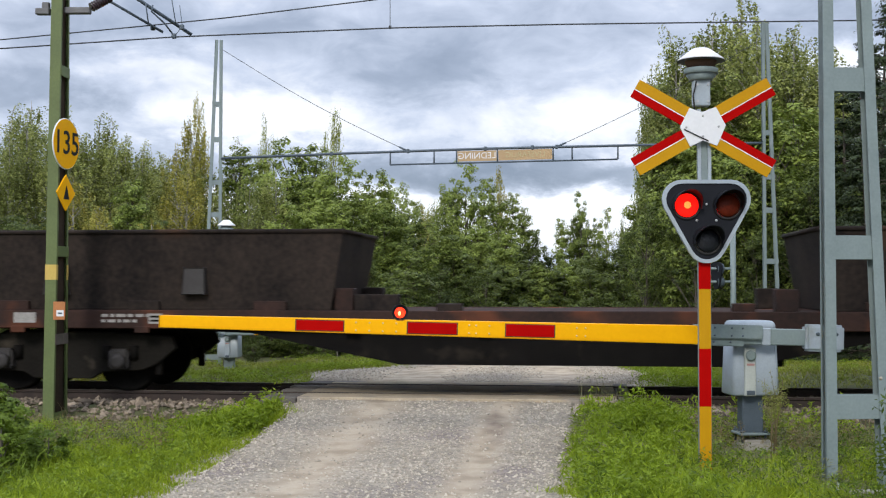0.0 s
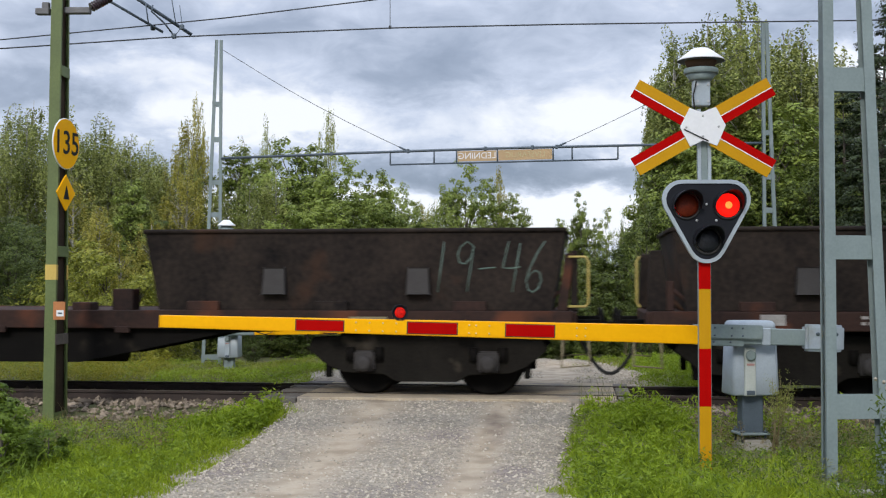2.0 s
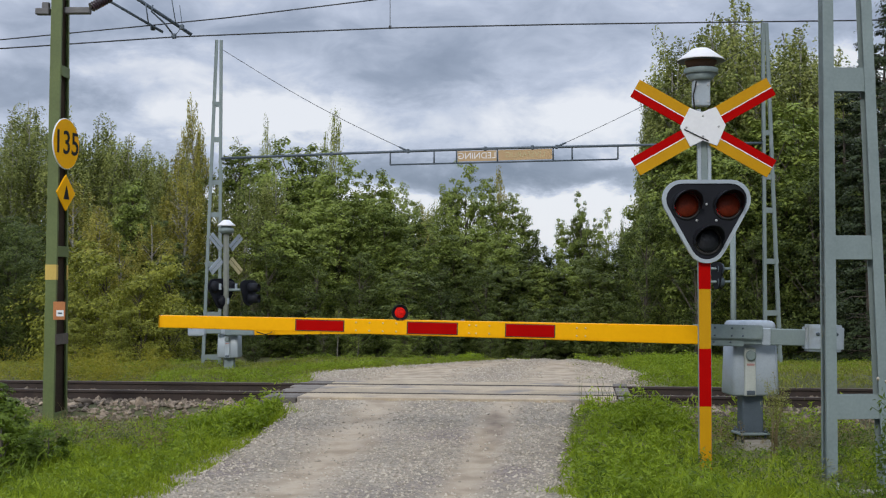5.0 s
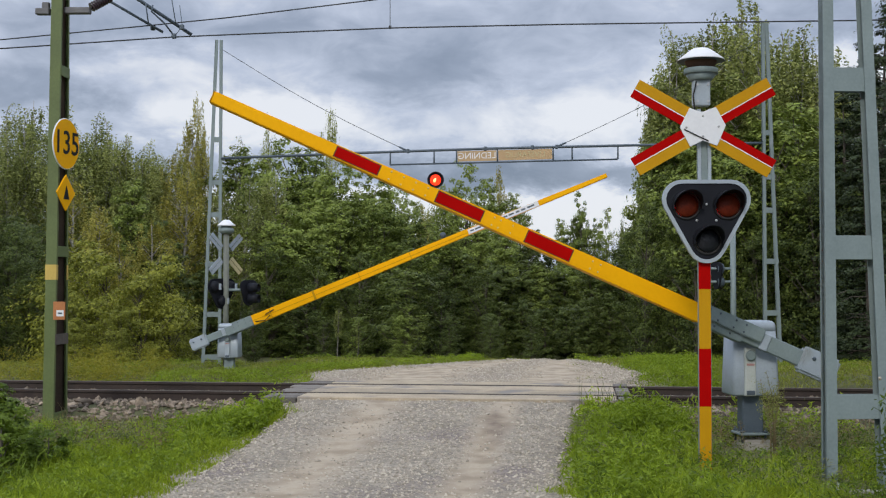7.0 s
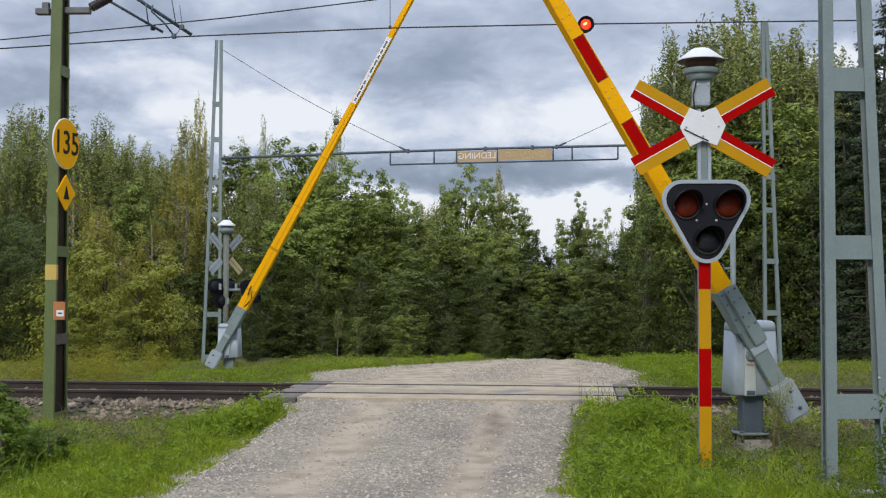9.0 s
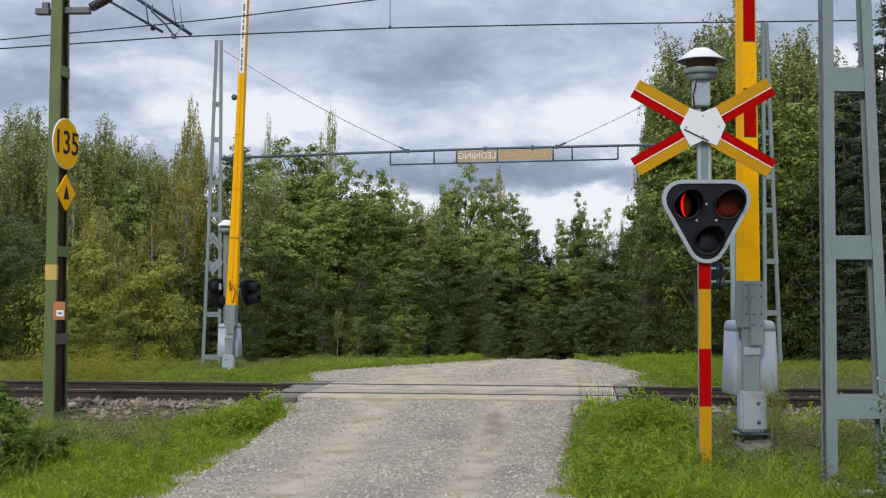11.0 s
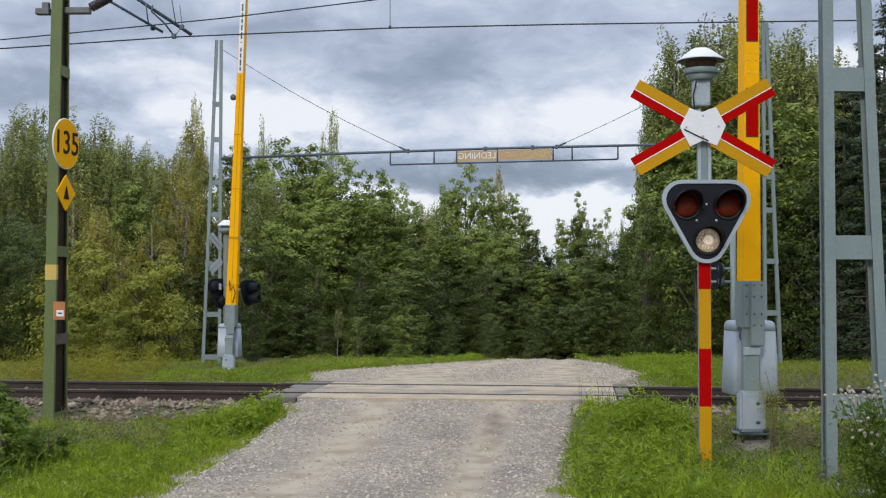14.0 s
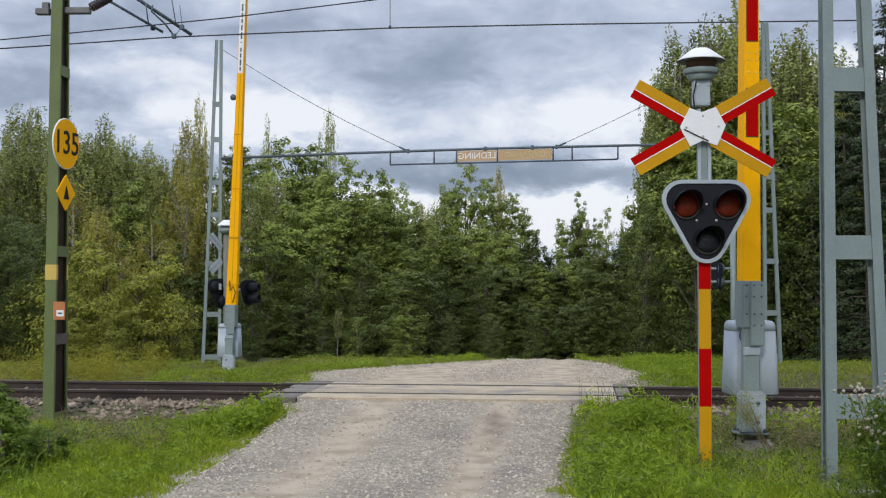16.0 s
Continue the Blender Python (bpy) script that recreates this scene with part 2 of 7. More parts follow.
M_GOLD = leaf_mat("goldenrod", (0.30, 0.275, 0.030), (0.125, 0.155, 0.022), patch=1.2, island=0.45)
M_NETTLE = leaf_mat("dark_nettle_leaf", (0.180, 0.255, 0.034), (0.085, 0.135, 0.018), patch=1.5, island=0.5)
M_DULL = leaf_mat("grey_green_leaf", (0.215, 0.225, 0.110), (0.105, 0.118, 0.052))
M_FLOWER = mat("pale_seed_head", (0.50, 0.46, 0.38), (0.26, 0.23, 0.18), rough=0.95)


# ---- mesh helpers ----
def add_mesh(bm, tmp, m=None):
    if m is not None:
        tmp.transform(m)
    me = bpy.data.meshes.new("t")
    tmp.to_mesh(me)
    tmp.free()
    bm.from_mesh(me)
    bpy.data.meshes.remove(me)
    return bm


def box(bm, c, s, bevel=0.0, m=None, seg=1, taper=None):
    """A box centred at c; taper: scale of its top face in x and y."""
    t = bmesh.new()
    bmesh.ops.create_cube(t, size=1)
    for v in t.verts:
        k = taper if taper and v.co.z > 0 else (1, 1)
        v.co = Vector((v.co.x * s[0] * k[0], v.co.y * s[1] * k[1], v.co.z * s[2]))
    if bevel:
        bmesh.ops.bevel(t, geom=t.edges[:], offset=bevel, segments=seg, affect="EDGES")
    for v in t.verts:
        v.co += Vector(c)
    return add_mesh(bm, t, m)


def tube(bm, pts, r, seg=8, r2=None, caps=True):
    """A round bar along pts, from radius r to r2."""
    pts = [Vector(p) for p in pts]
    r = float(r)
    r2 = r if r2 is None else float(r2)
    rings, side = [], None
    for i, p in enumerate(pts):
        d = (pts[min(i + 1, len(pts) - 1)] - pts[max(i - 1, 0)]).normalized()
        if side is None:
            side = d.orthogonal().normalized()
        side = (side - d * side.dot(d)).normalized()
        other = d.cross(side)
        rr = r + (r2 - r) * i / max(1, len(pts) - 1)
        rings.append([bm.verts.new(p + rr * (math.cos(a) * side + math.sin(a) * other)) for a in (2 * math.pi * k / seg for k in range(seg))])
    for a, b in zip(rings, rings[1:]):
        for k in range(seg):
            bm.faces.new((a[k], a[(k + 1) % seg], b[(k + 1) % seg], b[k])).smooth = True
    if caps:
        bm.faces.new(rings[0][::-1]), bm.faces.new(rings[-1])
    return bm


def lathe(bm, prof, seg=28, m=None):
    """Turns (radius, height) pairs round the z axis."""
    t = bmesh.new()
    rings = [[t.verts.new((r * math.cos(2 * math.pi * k / seg), r * math.sin(2 * math.pi * k / seg), z)) for k in range(seg)] for r, z in prof]
    for a, b in zip(rings, rings[1:]):
        for k in range(seg):
            t.faces.new((a[k], a[(k + 1) % seg], b[(k + 1) % seg], b[k])).smooth = True
    if prof[0][0] > 1e-4:
        t.faces.new(rings[0][::-1])
    if prof[-1][0] > 1e-4:
        t.faces.new(rings[-1])
    bmesh.ops.remove_doubles(t, verts=t.verts[:], dist=1e-5)
    return add_mesh(bm, t, m)


def loft(bm, levels, r, n=5):
    """Rounded rectangles (height, half width, half depth) joined one above the other."""
    rings = []
    for z, hx, hy in levels:
        ring = []
        for sx, sy, a0 in ((1, 1, 0), (-1, 1, 90), (-1, -1, 180), (1, -1, 270)):
            for k in range(n + 1):
                a = radians(a0 + 90 * k / n)
                ring.append(bm.verts.new((sx * (hx - r) + r * math.cos(a), sy * (hy - r) + r * math.sin(a), z)))
        rings.append(ring)
    m = len(rings[0])
    for a, b in zip(rings, rings[1:]):
        for k in range(m):
            bm.faces.new((a[k], a[(k + 1) % m], b[(k + 1) % m], b[k])).smooth = True
    bm.faces.new(rings[0][::-1]), bm.faces.new(rings[-1])
    return bm


def plate(bm, poly, y0, y1, bevel=0.0, m=None):
    """A flat outline in x, z made thick from y0 to y1."""
    t = bmesh.new()
    f = t.faces.new([t.verts.new((x, y0, z)) for x, z in poly])
    r = bmesh.ops.extrude_face_region(t, geom=[f])
    for v in r["geom"]:
        if isinstance(v, bmesh.types.BMVert):
            v.co.y = y1
    bmesh.ops.recalc_face_normals(t, faces=t.faces[:])
    if bevel:
        bmesh.ops.bevel(t, geom=t.edges[:], offset=bevel, segments=1, affect="EDGES")
    return add_mesh(bm, t, m)


def part(name, bm, material, parent=None, label="", m=None):
    me = bpy.data.meshes.new(name)
    if isinstance(bm, bmesh.types.BMesh):
        bm.to_mesh(me)
        bm.free()
    else:
        me.from_pydata(*bm)
    me.materials.append(material)
    ob = new(name, me)
    if m is not None:
        ob.matrix_basis = m
    if parent is not None:
        ob.parent = parent
    return tagged(ob, label)


def thing(name, label, category, m, group="", kind=""):
    ob = new(name)
    ob.empty_display_size = 0.2
    ob.matrix_basis = m
    return tagged(ob, label, category, group, kind)


def solo(ob, label, category, group="", kind=""):
    return tagged(ob, label, category, group, kind)


def B():
    return bmesh.new()


def words(name, text, size, material, parent, m, thick=0.003, label="", bold=0.0, mirror=False):
    """Lettering in the built-in font, made a mesh, standing in x, z, facing -y."""
    cu = bpy.data.curves.new(name, "FONT")
    cu.body, cu.size, cu.extrude, cu.offset = text, size, thick, bold
    cu.align_x, cu.align_y, cu.resolution_u = "CENTER", "CENTER", 3
    tmp = new("tmp", cu)
    bpy.context.view_layer.update()
    me = bpy.data.meshes.new_from_object(tmp.evaluated_get(bpy.context.evaluated_depsgraph_get()))
    bpy.data.objects.remove(tmp)
    me.transform(pose(0, 0, 0, 90))
    if mirror:
        me.transform(Matrix.Diagonal((-1, 1, 1, 1)))
        me.flip_normals()
    me.materials.clear()
    me.materials.append(material)
    ob = new(name, me)
    ob.parent = parent
    ob.matrix_basis = m
    return tagged(ob, label)


# ---- the line of the track: s along it to the right, o across it away from the eye ----
TURN = -6.5
TRACK = pose(0, 18.3, 0, 0, 0, TURN)
TRACK_INV = TRACK.inverted()


def along(s, o, z=0.0):
    return TRACK @ Vector((s, o, z))
# ---- ground, road and track ----
def smooth(a, b, v):
    t = np.clip((v - a) / (b - a), 0, 1)
    return t * t * (3 - 2 * t)


def across(x, y):
    """Signed distance from the track's middle line, away from the eye."""
    a = radians(TURN)
    return -np.sin(a) * x + np.cos(a) * (y - 18.3)


def road_edges(y):
    left = np.interp(y, [-60, 0, 10.4, 13.9, 16.4, 17.4, 19.4, 22.3, 23.8, 25.2, 28, 34, 60], [-9, -3.6, -2.66, -2.36, -2.12, -2.15, -2.35, -2.2, -0.4, 1.35, 3.2, 9, 40])
    right = np.interp(y, [-60, 0, 10.4, 14.7, 17.5, 19.4, 21.6, 23.5, 25.4, 28, 34, 60], [-5, -0.1, 1.05, 1.6, 2.12, 2.95, 3.75, 3.35, 2.75, 5.2, 12.0, 46])
    return left, right


def off_road(x, y, gap=0.0):
    l, r = road_edges(y)
    return np.minimum(np.abs(x - l), np.abs(x - r)) * np.where((x < l) | (x > r), 1, -1)


def wobble(x, y, f, k):
    return k * (np.sin(x * f + 1.3) * np.cos(y * f * 1.27 + 0.4) + 0.5 * np.sin(x * f * 2.3 - y * f * 1.9))


def ground_z(x, y):
    """Height of the land: the ballast bed, verges, a crest beyond the line and low ground behind it."""
    o = across(x, y)
    bed = np.interp(np.abs(o), [0, 1.55, 2.7, 3.4], [-0.15, -0.15, -0.40, -0.40])
    land = np.where(o < 0, np.interp(-o, [2.4, 4.2, 7, 14], [-0.42, -0.33, -0.28, -0.30]), np.interp(o, [2.4, 4.0, 6.8, 9.5, 16, 60], [-0.28, -0.045, 0.0, -0.25, -0.74, -1.0]))
    land = land - 0.13 * smooth(2.6, 4.2, -x) * smooth(2.4, 3.5, o) * (1 - smooth(9, 14, o))
    w = smooth(2.2, 3.2, np.abs(o))
    z = bed * (1 - w) + land * w
    return z + wobble(x, y, 0.9, 0.02) * w


def road_z(x, y):
    o = across(x, y)
    z = np.where(o < 0, np.interp(-o, [0, 1.36, 1.48, 2.2, 5, 9, 20], [-0.12, -0.12, -0.03, -0.07, -0.27, -0.29, -0.27]), np.interp(o, [0, 1.36, 1.48, 2.2, 5, 7.0, 9.5, 16, 60], [-0.12, -0.12, -0.022, -0.02, 0.0, 0.02, -0.22, -0.72, -0.97]))
    l, r = road_edges(y)
    u = (x - (l + r) / 2) / np.maximum(r - l, 0.5)
    ruts = np.exp(-((u + 0.22) / 0.09) ** 2) + np.exp(-((u - 0.25) / 0.09) ** 2)
    return z - 0.022 * ruts * smooth(1.8, 3.5, np.abs(o)) + wobble(x, y, 2.6, 0.0025) * smooth(1.45, 1.8, np.abs(o)) - 3.0 * np.clip(np.abs(u) - 0.475, 0, 0.06)


def surface_z(x, y):
    l, r = road_edges(y)
    inside = smooth(-0.6, 0.2, np.minimum(x - l, r - x))
    return ground_z(x, y) * (1 - inside) + (road_z(np.clip(x, l + 0.15, r - 0.15), y) - 0.045) * inside


def sheet(name, xs, ys, zf, material, label, category):
    X, Y = np.meshgrid(xs, ys)
    Zv = zf(X, Y)
    nx, ny = len(xs), len(ys)
    v = np.stack([X, Y, Zv], -1).reshape(-1, 3)
    i = np.arange(nx * ny).reshape(ny, nx)
    f = np.stack([i[:-1, :-1], i[:-1, 1:], i[1:, 1:], i[1:, :-1]], -1).reshape(-1, 4)
    ob = part(name, (v.tolist(), [], f.tolist()), material)
    for p in ob.data.polygons:
        p.use_smooth = True
    return tagged(ob, label, category, "", "structure")


far = [40, 60, 90, 140, 220, 400, 800, 1600, 3000]
near_x = np.arange(-16, 16.01, 0.25)
near_y = np.arange(5, 36.01, 0.25)
gx = np.array(sorted([-v for v in far] + [-28, -21] + near_x.tolist() + [21, 28] + far))
gy = np.array([-3000, -800, -200, -80, -40, -20, -8, -2, 2] + near_y.tolist() + [38, 42, 48, 56, 66, 80, 110, 160, 260, 500, 1200, 3000])


def soil_mat():
    m = mat("verge_soil", (0.10, 0.105, 0.035), (0.055, 0.06, 0.022), rough=0.95, scale=1.4, fine=22, bump=0.5, spots=(0.13, 0.10, 0.06), spot_at=0.60)
    # gravel strewn out from the road, in ragged patches
    nt = m.node_tree
    N, L = nt.nodes.new, nt.links.new
    b = nt.nodes["Principled BSDF"]
    tc = [n for n in nt.nodes if n.type == "TEX_COORD"][0]
    at, n1, v, k, mx, tone = N("ShaderNodeAttribute"), N("ShaderNodeTexNoise"), N("ShaderNodeTexVoronoi"), N("ShaderNodeMath"), N("ShaderNodeMix"), N("ShaderNodeValToRGB")
    at.attribute_name, mx.data_type, k.operation, k.use_clamp = "strewn", "RGBA", "MULTIPLY_ADD", True
    n1.inputs["Scale"].default_value, n1.inputs["Detail"].default_value, v.inputs["Scale"].default_value = 3.2, 8, 30
    sub = N("ShaderNodeMath"); sub.operation = "SUBTRACT"
    L(tc.outputs["Object"], n1.inputs["Vector"]), L(tc.outputs["Object"], v.inputs["Vector"])
    L(at.outputs["Fac"], sub.inputs[0]), L(n1.outputs[0], sub.inputs[1])
    L(sub.outputs[0], k.inputs[0])
    k.inputs[1].default_value, k.inputs[2].default_value = 4.0, 0.5
    sp = N("ShaderNodeSeparateXYZ")
    L(v.outputs["Color"], sp.inputs[0]), L(sp.outputs[0], tone.inputs[0])
    tone.color_ramp.elements[0].color, tone.color_ramp.elements[1].color = (0.20, 0.175, 0.14, 1), (0.42, 0.37, 0.295, 1)
    L(k.outputs[0], mx.inputs[0]), L(b.inputs["Base Color"].links[0].from_socket, mx.inputs[6]), L(tone.outputs[0], mx.inputs[7])
    L(mx.outputs[2], b.inputs["Base Color"])
    return m


def road_mat():
    """Pale gravel with smoother wheel tracks and damp dark patches."""
    m = mat("gravel_road", (0.405, 0.357, 0.284), (0.200, 0.175, 0.137), rough=0.95, scale=1.1, fine=75, bump=0.9, spots=(0.235, 0.20, 0.175), spot_at=0.60)
    nt = m.node_tree
    v = nt.nodes.new("ShaderNodeTexVoronoi")
    v.inputs["Scale"].default_value = 34
    tc = [n for n in nt.nodes if n.type == "TEX_COORD"][0]
    nt.links.new(tc.outputs["Object"], v.inputs["Vector"])
    b = nt.nodes["Principled BSDF"]
    src = b.inputs["Base Color"].links[0].from_socket
    sep, mr, mx = nt.nodes.new("ShaderNodeSeparateXYZ"), nt.nodes.new("ShaderNodeMapRange"), nt.nodes.new("ShaderNodeVectorMath")
    nt.links.new(v.outputs["Color"], sep.inputs[0])
    nt.links.new(sep.outputs[0], mr.inputs["Value"])
    mr.inputs["To Min"].default_value, mr.inputs["To Max"].default_value = 0.66, 1.3
    mx.operation = "SCALE"
    nt.links.new(src, mx.inputs[0]), nt.links.new(mr.outputs[0], mx.inputs["Scale"])
    at, packed = nt.nodes.new("ShaderNodeAttribute"), nt.nodes.new("ShaderNodeMix")
    at.attribute_name, packed.data_type = "wear", "RGBA"
    n = nt.nodes.new("ShaderNodeTexNoise")
    n.inputs["Scale"].default_value, n.inputs["Detail"].default_value = 3.0, 6
    nt.links.new(tc.outputs["Object"], n.inputs["Vector"])
    k = nt.nodes.new("ShaderNodeMath"); k.operation = "MULTIPLY_ADD"; k.use_clamp = True
    k.inputs[1].default_value = 1.6
    off = nt.nodes.new("ShaderNodeMath"); off.operation = "SUBTRACT"
    nt.links.new(at.outputs["Fac"], off.inputs[0]), nt.links.new(n.outputs[0], off.inputs[1])
    nt.links.new(off.outputs[0], k.inputs[0])
    k.inputs[2].default_value = 0.35
    tone = nt.nodes.new("ShaderNodeValToRGB")
    tone.color_ramp.elements[0].color, tone.color_ramp.elements[1].color = (0.31, 0.252, 0.180, 1), (0.48, 0.400, 0.297, 1)
    tone.color_ramp.elements[0].position, tone.color_ramp.elements[1].position = 0.35, 0.6
    nt.links.new(n.outputs[0], tone.inputs[0])
    nt.links.new(k.outputs[0], packed.inputs[0])
    nt.links.new(mx.outputs[0], packed.inputs[6]), nt.links.new(tone.outputs[0], packed.inputs[7])
    # a damp brown patch in one track
    wet, wk, wm = nt.nodes.new("ShaderNodeAttribute"), nt.nodes.new("ShaderNodeMath"), nt.nodes.new("ShaderNodeMix")
    wet.attribute_name, wk.operation, wk.use_clamp, wm.data_type = "damp", "MULTIPLY_ADD", True, "RGBA"
    wk.inputs[1].default_value, wk.inputs[2].default_value = 1.35, -0.2
    nt.links.new(wet.outputs["Fac"], wk.inputs[0]), nt.links.new(wk.outputs[0], wm.inputs[0])
    nt.links.new(packed.outputs[2], wm.inputs[6])
    wm.inputs[7].default_value = (0.16, 0.122, 0.095, 1)
    nt.links.new(wm.outputs[2], b.inputs["Base Color"])
    return m


M_SOIL, M_ROAD = soil_mat(), road_mat()
ground = sheet("ground", gx, gy, surface_z, M_SOIL, "grassy verge and low woodland ground", "ground")
co = np.array([v.co for v in ground.data.vertices])
reach = np.where(across(co[:, 0], co[:, 1]) > 0, 1.1, 0.45)
strewn = np.clip(1.0 - off_road(co[:, 0], co[:, 1]) / reach, 0, 1)
ground.data.attributes.new("strewn", "FLOAT", "POINT").data.foreach_set("value", strewn.astype(np.float32))


def build_road():
    ys = np.concatenate([np.arange(-40, 6, 2.0), np.arange(6, 27, 0.12), np.arange(27, 60, 1.0)])
    us = np.linspace(0, 1, 41)
    rows = []
    for y in ys:
        l, r = road_edges(y)
        edge = 0.10 * math.sin(y * 2.1) + 0.07 * math.sin(y * 5.3 + 1)
        x = l + edge + (r - l + 0.12 * math.sin(y * 1.7 + 2) - edge) * us
        x = np.concatenate([x[:1] - 0.05, x, x[-1:] + 0.05])
        z = road_z(x, np.full_like(x, y))
        z[[0, -1]] -= 0.45
        rows.append(np.stack([x, np.full_like(x, y), z], -1))
    v = np.array(rows).reshape(-1, 3)
    i = np.arange(len(v)).reshape(len(ys), len(us) + 2)
    f = np.stack([i[:-1, :-1], i[:-1, 1:], i[1:, 1:], i[1:, :-1]], -1).reshape(-1, 4)
    ob = part("road", (v.tolist(), [], f.tolist()), M_ROAD)
    for p in ob.data.polygons:
        p.use_smooth = True
    # packed, fine-grained wheel tracks
    l, r = road_edges(v[:, 1])
    u = (v[:, 0] - (l + r) / 2) / np.maximum(r - l, 0.5)
    wear = 0.9 * (np.exp(-((u + 0.19) / 0.12) ** 2) + np.exp(-((u - 0.24) / 0.085) ** 2)) + 0.5 * (v[:, 1] > 17.0)
    damp = np.exp(-((v[:, 0] - 0.66 - 0.05 * (v[:, 1] - 14.8)) / 0.15) ** 2 - ((v[:, 1] - 14.9) / 1.1) ** 2) * (0.75 + 0.35 * np.sin(v[:, 0] * 21 + v[:, 1] * 3) * np.cos(v[:, 1] * 7))
    ob.data.attributes.new("damp", "FLOAT", "POINT").data.foreach_set("value", damp.astype(np.float32))
    ob.data.attributes.new("wear", "FLOAT", "POINT").data.foreach_set("value", wear.astype(np.float32))
    return tagged(ob, "pale grey gravel road with two worn wheel tracks", "road", "", "structure")


road = build_road()

# ---- track: rails, sleepers, crossing panels ----
def build_rail(o):
    prof = [(-0.075, -0.172), (0.075, -0.172), (0.075, -0.160), (0.012, -0.145), (0.010, -0.045), (0.036, -0.035), (0.036, -0.004), (0.030, 0.0), (-0.030, 0.0), (-0.036, -0.004), (-0.036, -0.035), (-0.010, -0.045), (-0.012, -0.145), (-0.075, -0.160)]
    rail = thing("rail", "rusty steel rail with a worn shiny head", "rail", TRACK @ pose(0, o, 0), "rails of the line", "structure")
    b = B()
    t = bmesh.new()
    a = [t.verts.new((-480, y, z)) for y, z in prof]
    c = [t.verts.new((200, y, z)) for y, z in prof]
    n = len(prof)
    for k in range(n):
        t.faces.new((a[k], a[(k + 1) % n], c[(k + 1) % n], c[k]))
    bmesh.ops.recalc_face_normals(t, faces=t.faces[:])
    add_mesh(b, t)
    part("rail_profile", b, M_RAIL, rail)
    b = B()
    box(b, (-140, 0, 0.002), (680, 0.05, 0.004))
    part("running_surface", b, M_RAILTOP, rail, "shiny worn running surface")
    return rail


for o in (-0.755, 0.755):
    build_rail(o)


def build_sleepers():
    b = B()
    box(b, (0, 0, -0.25), (0.24, 2.6, 0.13), 0.012)
    first = part("sleeper", b, M_TIMBER)
    tagged(first, "dark tarred timber sleeper bedded in ballast", "sleeper", "sleepers of the line")
    k = 0
    for i in range(-30, 31):
        s = i * 0.65 + 0.2
        if -2.7 < s < 3.0:
            continue
        m = TRACK @ pose(s, random.uniform(-0.02, 0.02), 0.02, 0, 0, random.uniform(-1, 1))
        if k == 0:
            first.matrix_basis = m
        else:
            copy_thing(first, m)
        k += 1


build_sleepers()


def build_panels():
    """Planks and dusty slabs that carry the road over the rails, with flangeway gaps."""
    deck = thing("crossing_deck", "dusty crossing slabs and dark edge timbers between the rails", "crossing deck", TRACK, "", "structure")
    for i, (o0, o1, mt) in enumerate(((-1.42, -0.792, M_PANEL), (-0.70, -0.02, M_PANEL), (0.02, 0.70, M_PANEL), (0.792, 1.42, M_PANEL))):
        for s0, s1 in ((-1.96, 2.62),):
            b = B()
            box(b, ((s0 + s1) / 2, (o0 + o1) / 2, -0.062), (s1 - s0 - 0.01, o1 - o0 - 0.004, 0.11), 0.006)
            part("slab", b, mt, deck)
    for o0, o1 in ((-1.42, -1.13), (-1.12, -0.82), (-0.66, -0.35), (-0.34, -0.02), (0.02, 0.34), (0.35, 0.66), (0.82, 1.12), (1.13, 1.42)):
        for s0, s1 in ((-2.44 + random.uniform(-0.08, 0.08), -1.97), (2.63, 2.85)):
            b = B()
            box(b, ((s0 + s1) / 2, (o0 + o1) / 2, -0.068), (s1 - s0 - 0.01, o1 - o0, 0.11), 0.01)
            part("end_plank", b, M_PLANK, deck, "worn grey end plank")


build_panels()
# ---- the crossing's signal, booms and drives ----
def lamp_disc(name, parent, m, r, dark, lit, label):
    """A lens that turns over: a dark dome on one side, a glowing one on the other."""
    ob = new(name)
    ob.parent = parent
    ob.matrix_basis = m
    tagged(ob, label)
    dome = [(r, 0.002), (r * 0.92, r * 0.14), (r * 0.7, r * 0.27), (r * 0.4, r * 0.35), (0.0001, r * 0.38)]
    part("dark_lens", lathe(B(), dome, 24, pose(0, 0, 0, 90)), dark, ob, "dark unlit lens")
    part("glowing_lens", lathe(B(), dome, 24, pose(0, 0, 0, -90)), lit, ob, "glowing lit lens")
    if lit is M_GLOW_W:
        part("bright_core", lathe(B(), [(r * 0.45, r * 0.35), (r * 0.3, r * 0.385), (0.0001, r * 0.41)], 18, pose(0, 0, 0, -90)), M_GLINT, ob, "warm white core")
    else:
        part("bright_core", lathe(B(), [(r * 0.30, r * 0.37), (r * 0.22, r * 0.40), (0.0001, r * 0.42)], 18, pose(0, 0, 0, -90) if lit is M_GLOW_R else pose(r * 0.12, 0, -r * 0.14, -90) @ Matrix.Diagonal((0.8, 1.25, 1, 1))), M_CORE if lit is M_GLOW_R else M_GLARE, ob, "bright core")
    return ob


